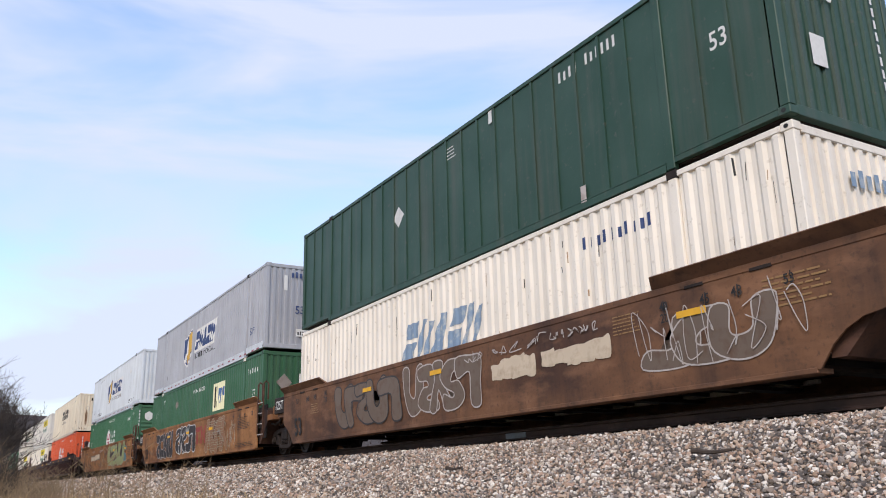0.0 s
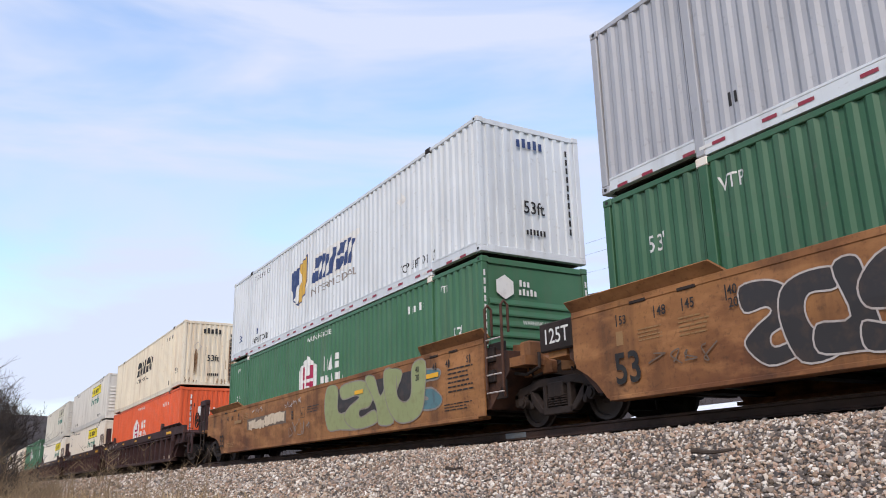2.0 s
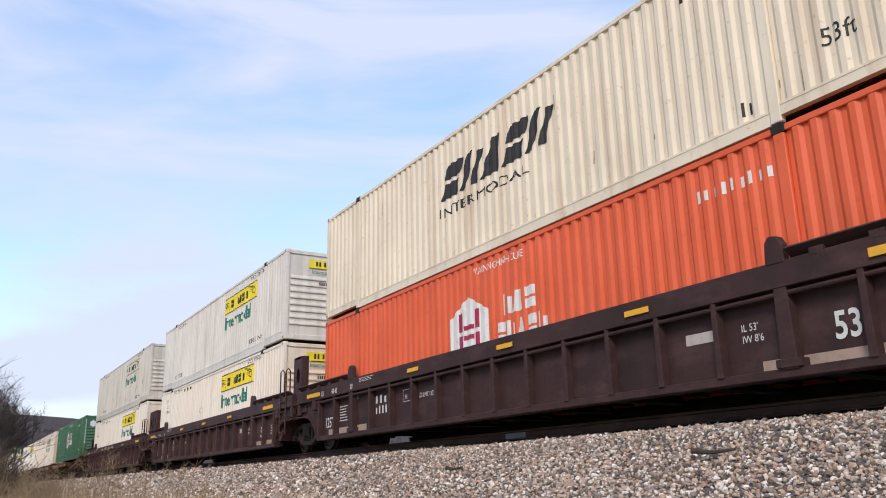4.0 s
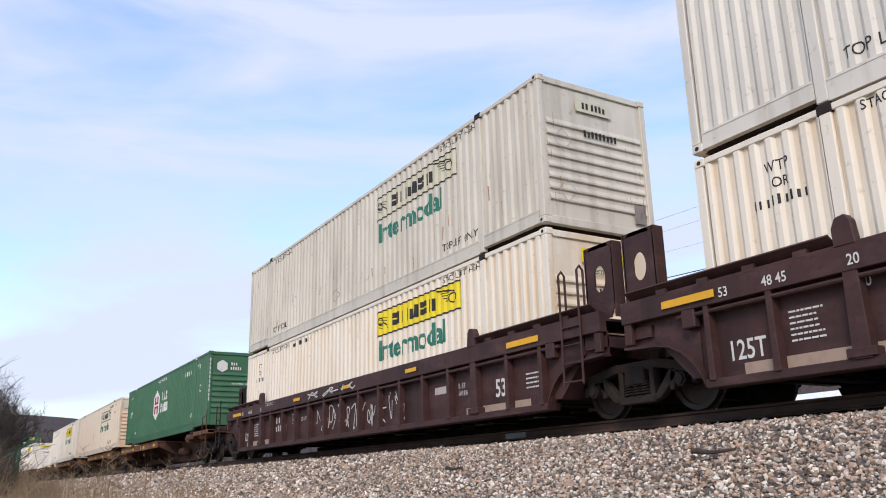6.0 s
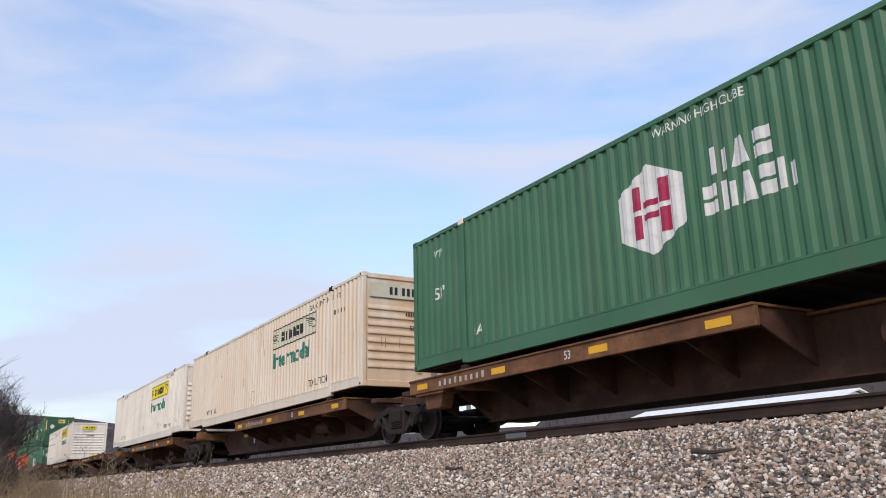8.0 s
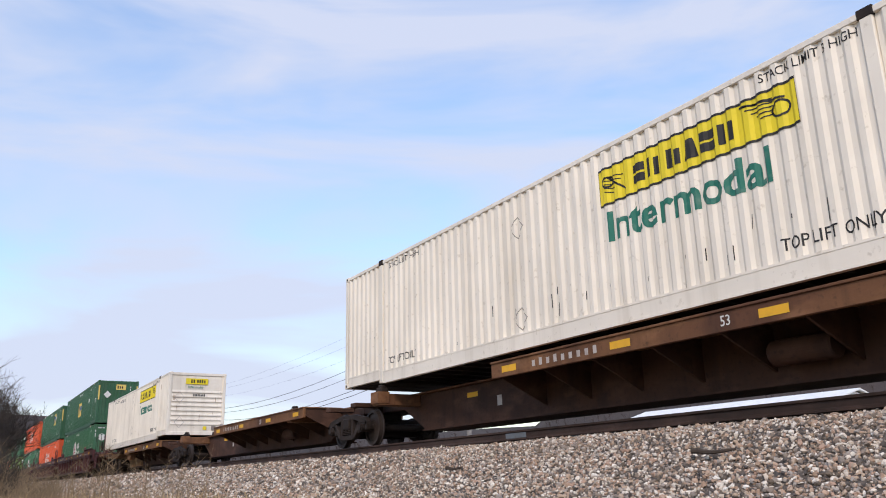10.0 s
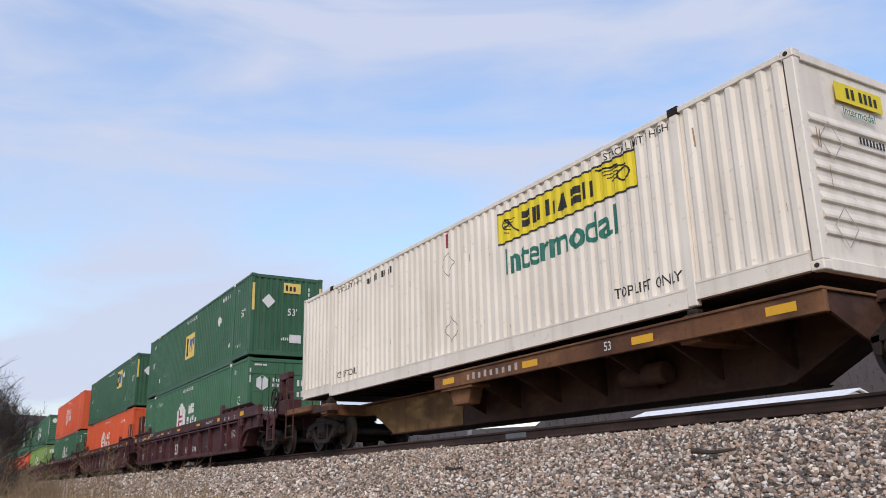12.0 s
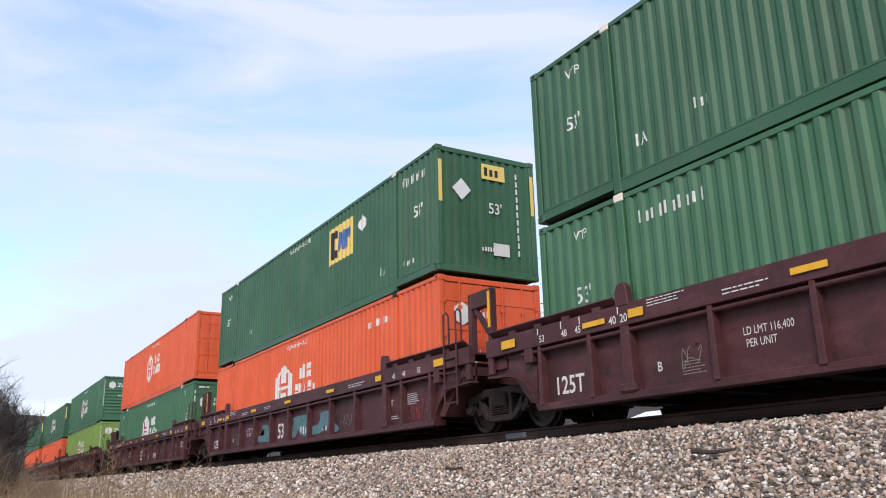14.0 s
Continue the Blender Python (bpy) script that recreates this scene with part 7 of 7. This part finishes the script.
def bare_tree(x, y, h, seed, depth=4, label="bare winter tree with dark twigs beside the track"):
    rnd = random.Random(seed)
    root = thing("bare_tree", x, y, bank(x), label, "tree", "bare trees by the track")
    bm = bmesh.new()
    tube(bm, (0, 0, -0.1), (0.1, 0, h * 0.3), 0.02 * h, 8, 0.015 * h)
    part("trunk", bm, BARK, root)
    bm = bmesh.new()
    for i in range(7):
        z = h * (0.12 + 0.03 * i)
        a = i * 2.4
        limb(bm, rnd, (0.05, 0, z), (math.cos(a) * 0.7, math.sin(a) * 0.7, 0.9), h * rnd.uniform(0.30, 0.42), 0.0085 * h, depth)
    part("crown", bm, BARK, root)


def bush(x, y, h, seed, mat=STALK):
    rnd = random.Random(seed)
    bm = bmesh.new()
    for i in range(46):
        a, s = rnd.uniform(0, 6.28), rnd.uniform(0.15, 0.8)
        p = Vector((rnd.uniform(-0.3, 0.3), rnd.uniform(-0.3, 0.3), -0.05))
        d = Vector((math.cos(a) * s, math.sin(a) * s, 1.0)).normalized()
        length = h * rnd.uniform(0.5, 1.0)
        for k in range(4):
            q = p + d * length / 4
            tube(bm, p, q, 0.005 * h * (1 - 0.2 * k), 3)
            if k:
                for _ in range(2):
                    tube(bm, q, q + (d + Vector((rnd.uniform(-1, 1), rnd.uniform(-1, 1), rnd.uniform(-0.2, 0.5)))).normalized() * length * 0.25, 0.0028 * h, 3)
            p = q
            d = (d + Vector((rnd.uniform(-0.25, 0.25), rnd.uniform(-0.25, 0.25), -0.08))).normalized()
    me = finish(bm)
    me.materials.append(mat)
    ob = tagged(new("bush", me), "leafless brown brush beside the track", "bush", "brush by the track")
    ob.location = (x, y, bank(x))


def grasses():
    """Dry grass and weed stalks along the foot of the bank."""
    rng = np.random.default_rng(11)
    for name, count, mat, xr, yr, hr, w, label in (
            ("dry_grass", 26000, STRAW, (-2.5, 4.5), (9, 60), (0.45, 1.0), 0.006, "pale straw-coloured dry grass along the bank"),
            ("weed_stalks", 950, STALK, (0.8, 4.6), (14, 52), (0.9, 2.0), 0.006, "brown dead weed stalks among dry grass")):
        V, F, k = [], [], 0
        for _ in range(count):
            x, y = rng.uniform(*xr), rng.uniform(*yr)
            dens = noise.noise((x * 0.5, y * 0.35, 1.0))
            if dens < -0.15:
                continue
            h = rng.uniform(*hr) * (0.85 + 0.4 * dens)
            z = bank(x) - 0.02
            a, s = rng.uniform(0, 6.28), rng.uniform(0.05, 0.42 if name == "dry_grass" else 0.25) * h
            dx, dy = s * math.cos(a), s * math.sin(a)
            ww = w * rng.uniform(0.7, 1.5)
            pts = [(0, 0, 0), (dx * 0.3, dy * 0.3, h * 0.5), (dx, dy, h)]
            V += [(x - ww, y, z), (x + ww, y, z), (x + pts[1][0] - ww * 0.8, y + pts[1][1], z + h * 0.5), (x + pts[1][0] + ww * 0.8, y + pts[1][1], z + h * 0.5), (x + dx, y + dy, z + h)]
            F += [(k, k + 1, k + 3, k + 2), (k + 2, k + 3, k + 4)]
            k += 5
            if name == "weed_stalks":
                for _ in range(5):
                    f = rng.uniform(0.5, 0.95)
                    bx, by, bz = x + dx * f, y + dy * f, z + h * f
                    b2, l2 = rng.uniform(0, 6.28), rng.uniform(0.08, 0.3)
                    V += [(bx, by, bz), (bx, by, bz + 0.012), (bx + l2 * math.cos(b2), by + l2 * math.sin(b2), bz + l2 * 0.8)]
                    F.append((k, k + 1, k + 2))
                    k += 3
        me = bpy.data.meshes.new(name)
        me.from_pydata(V, [], F)
        me.materials.append(mat)
        tagged(new(name, me), label, "grass", kind="stuff")


def pole(x, y, top):
    root = thing("utility_pole", x, y, 0.3, "weathered wooden utility pole with one crossarm", "utility pole", "poles behind the track")
    bm = bmesh.new()
    tube(bm, (0, 0, -0.3), (0, 0, top), 0.17, 12, 0.11)
    part("mast", bm, WOODPOLE, root)
    for z, w in ((top - 0.5, 1.25),):
        bm = bmesh.new()
        box(bm, -w, w, -0.17, -0.06, z - 0.06, z + 0.07)
        arm = part("crossarm", bm, WOODPOLE, root, bevel=0.01)
        for dx in (-w + 0.1, -w * 0.4, w * 0.4, w - 0.1):
            bm = bmesh.new()
            lathe(bm, [(0.0, 0.02), (0.06, 0.02), (0.07, 0.05), (0.11, 0.055), (0.12, 0.03), (0.17, 0.045), (0.19, 0.02)], n=10)
            for p in bm.verts:
                p.co = (p.co.y + dx, p.co.z - 0.115, p.co.x + z + 0.07)
            part("insulator", bm, PALEG, arm)
        for s in (-1, 1):
            bm = bmesh.new()
            tube(bm, (s * w * 0.55, -0.115, z - 0.04), (0, -0.13, z - 0.75), 0.018, 5)
            part("brace", bm, STEEL, arm)
    return root


PX, PGAP, PTOP = 28.0, 70.0, 13.4
POLES = [44.0 + PGAP * i for i in (-2, -1, 0, 1, 2)]


def wires():
    for y in POLES:
        pole(PX, y, PTOP - 0.3)
    for dx, z, sag, r in ((-1.2, PTOP - 0.24, 1.2, 0.006), (0.5, PTOP - 0.24, 1.2, 0.006), (1.2, PTOP - 0.9, 1.4, 0.005),
                          (-1.0, PTOP - 2.4, 1.9, 0.020), (-0.4, PTOP - 2.8, 1.9, 0.018), (0.4, PTOP - 3.5, 2.1, 0.022), (0.0, PTOP - 4.2, 1.9, 0.022)):
        bm = bmesh.new()
        pts = []
        for a, b in zip(POLES, POLES[1:]):
            pts += [(PX + dx, a + (b - a) * i / 12, z - sag * (1 - (2 * i / 12 - 1) ** 2)) for i in range(12)]
        rod(bm, pts, r, 4)
        me = finish(bm)
        me.materials.append(WIRE if r > 0.01 else WIREF)
        tagged(new("overhead_wire", me), "black overhead wire between wooden poles", "wire", "wires on the poles")


def shed(x, y0, y1, depth, wall, ridge_h, label):
    """A long low white building with a pitched metal roof."""
    root = thing("white_shed", x, (y0 + y1) / 2, 0.3, label, "building", "buildings behind the track")
    h = (y1 - y0) / 2
    bm = bmesh.new()
    box(bm, 0, depth, -h, h, -0.1, wall)
    prism2 = [(0, wall), (depth, wall), (depth / 2, ridge_h - 0.15)]
    for y in (-h, h):
        bm.faces.new([bm.verts.new((px, y, pz)) for px, pz in prism2])
    part("wall", bm, SIDING, root)
    bm = bmesh.new()
    pts = [(-0.4, wall - 0.1), (depth / 2, ridge_h), (depth + 0.4, wall - 0.1), (depth + 0.4, wall + 0.02), (depth / 2, ridge_h + 0.14), (-0.4, wall + 0.02)]
    a = [bm.verts.new((px, -h - 0.4, pz)) for px, pz in pts]
    b = [bm.verts.new((px, h + 0.4, pz)) for px, pz in pts]
    bm.faces.new(a)
    bm.faces.new(b[::-1])
    for i in range(6):
        bm.faces.new((a[i], a[(i + 1) % 6], b[(i + 1) % 6], b[i]))
    roof = part("roof", bm, SIDING, root, "white ribbed metal roof")
    n = max(4, int((y1 - y0) / 3))
    for i in range(n + 1):
        bm = bmesh.new()
        y = -h + (y1 - y0) * i / n
        box(bm, -0.08, -0.003, y - 0.06, y + 0.06, -0.1, wall - 0.12)
        part("post", bm, STEEL, root)
    for i in range(n):
        bm = bmesh.new()
        y = -h + (y1 - y0) * (i + 0.5) / n
        box(bm, -0.03, -0.002, y - 0.7, y + 0.7, 1.0, wall - 0.9)
        part("window", bm, GREYG, root)
    return root


hill()
bare_tree(0.9, 62, 9.0, 3)
bare_tree(-0.6, 55, 8.5, 4)
bare_tree(1.2, 74, 8.5, 12)
bare_tree(24.5, 150, 9.0, 6, 3, "small bare tree far beyond the track")
bare_tree(34, 165, 8.0, 9, 3, "small bare tree far beyond the track")
bare_tree(1.9, 66, 9.5, 21)
bare_tree(0.2, 70, 9.0, 23)
bare_tree(-1.2, 60, 8.0, 27)
brush = random.Random(77)
for i in range(130):
    by = brush.uniform(40, 90)
    bx = brush.uniform(-1.5, 0.066 * by)
    bush(bx, by, brush.uniform(2.2, 4.4) * (1.1 - 0.55 * max(0.0, bx / (0.066 * by))), 100 + i, STALK if i % 3 == 0 else BARK)
for i in range(8):
    bush(brush.uniform(2.6, 4.2), brush.uniform(24, 42), brush.uniform(1.0, 1.6), 200 + i)
grasses()
wires()
shed(60, 43.0, 68.0, 14, 5.3, 7.4, "long low white building beyond the track")
shed(72, 18.0, 40.0, 12, 5.2, 6.6, "low white building beyond the track")
shed(52, 92.0, 100.0, 7, 3.6, 5.6, "small white house far beyond the track")


def debris(x, y, length, turn, label):
    bm = bmesh.new()
    n = 6
    for i in range(n):
        a, b = -length / 2 + length * i / n, -length / 2 + length * (i + 1) / n
        tube(bm, (a, 0.02 * math.sin(i * 1.3), 0.012 * math.cos(i)), (b, 0.02 * math.sin((i + 1) * 1.3), 0.012 * math.cos(i + 1)), 0.03 * (1 - 0.09 * i), 7, 0.03 * (1 - 0.09 * (i + 1)))
    me = finish(bm)
    me.materials.append(TIE)
    ob = tagged(new("dark_stick", me), label, "stick", "debris on the ballast")
    ob.location = (x, y, bank(x) + 0.10)
    ob.rotation_euler = (0, 0.0, radians(turn))


debris(6.9, 6.12, 0.52, -82, "dark weathered stick lying on the ballast")
debris(6.75, 11.1, 0.3, -70, "short dark splinter lying on the ballast")

# ---- all that moves ----
RUN = (-5.184e-04, 1.278e-02, -7.928e-02, 16.1994, 0.0)


def gone(t):
    """Metres that the train has rolled by t seconds."""
    return float(np.polyval(RUN, t) - np.polyval(RUN, 0.0))


def motions():
    for root in MOVING:
        x, y, z = root.location
        walk(root, [(0.5 * i, pose(x, y - gone(0.5 * i), z)) for i in range(29)])
    for ws in WHEELSETS:
        x, y, z = ws.location
        walk(ws, [(i / FPS, pose(x, y, z, math.degrees(gone(i / FPS) / 0.42) % 360.0)) for i in range(int(14 * FPS) + 1)])


motions()
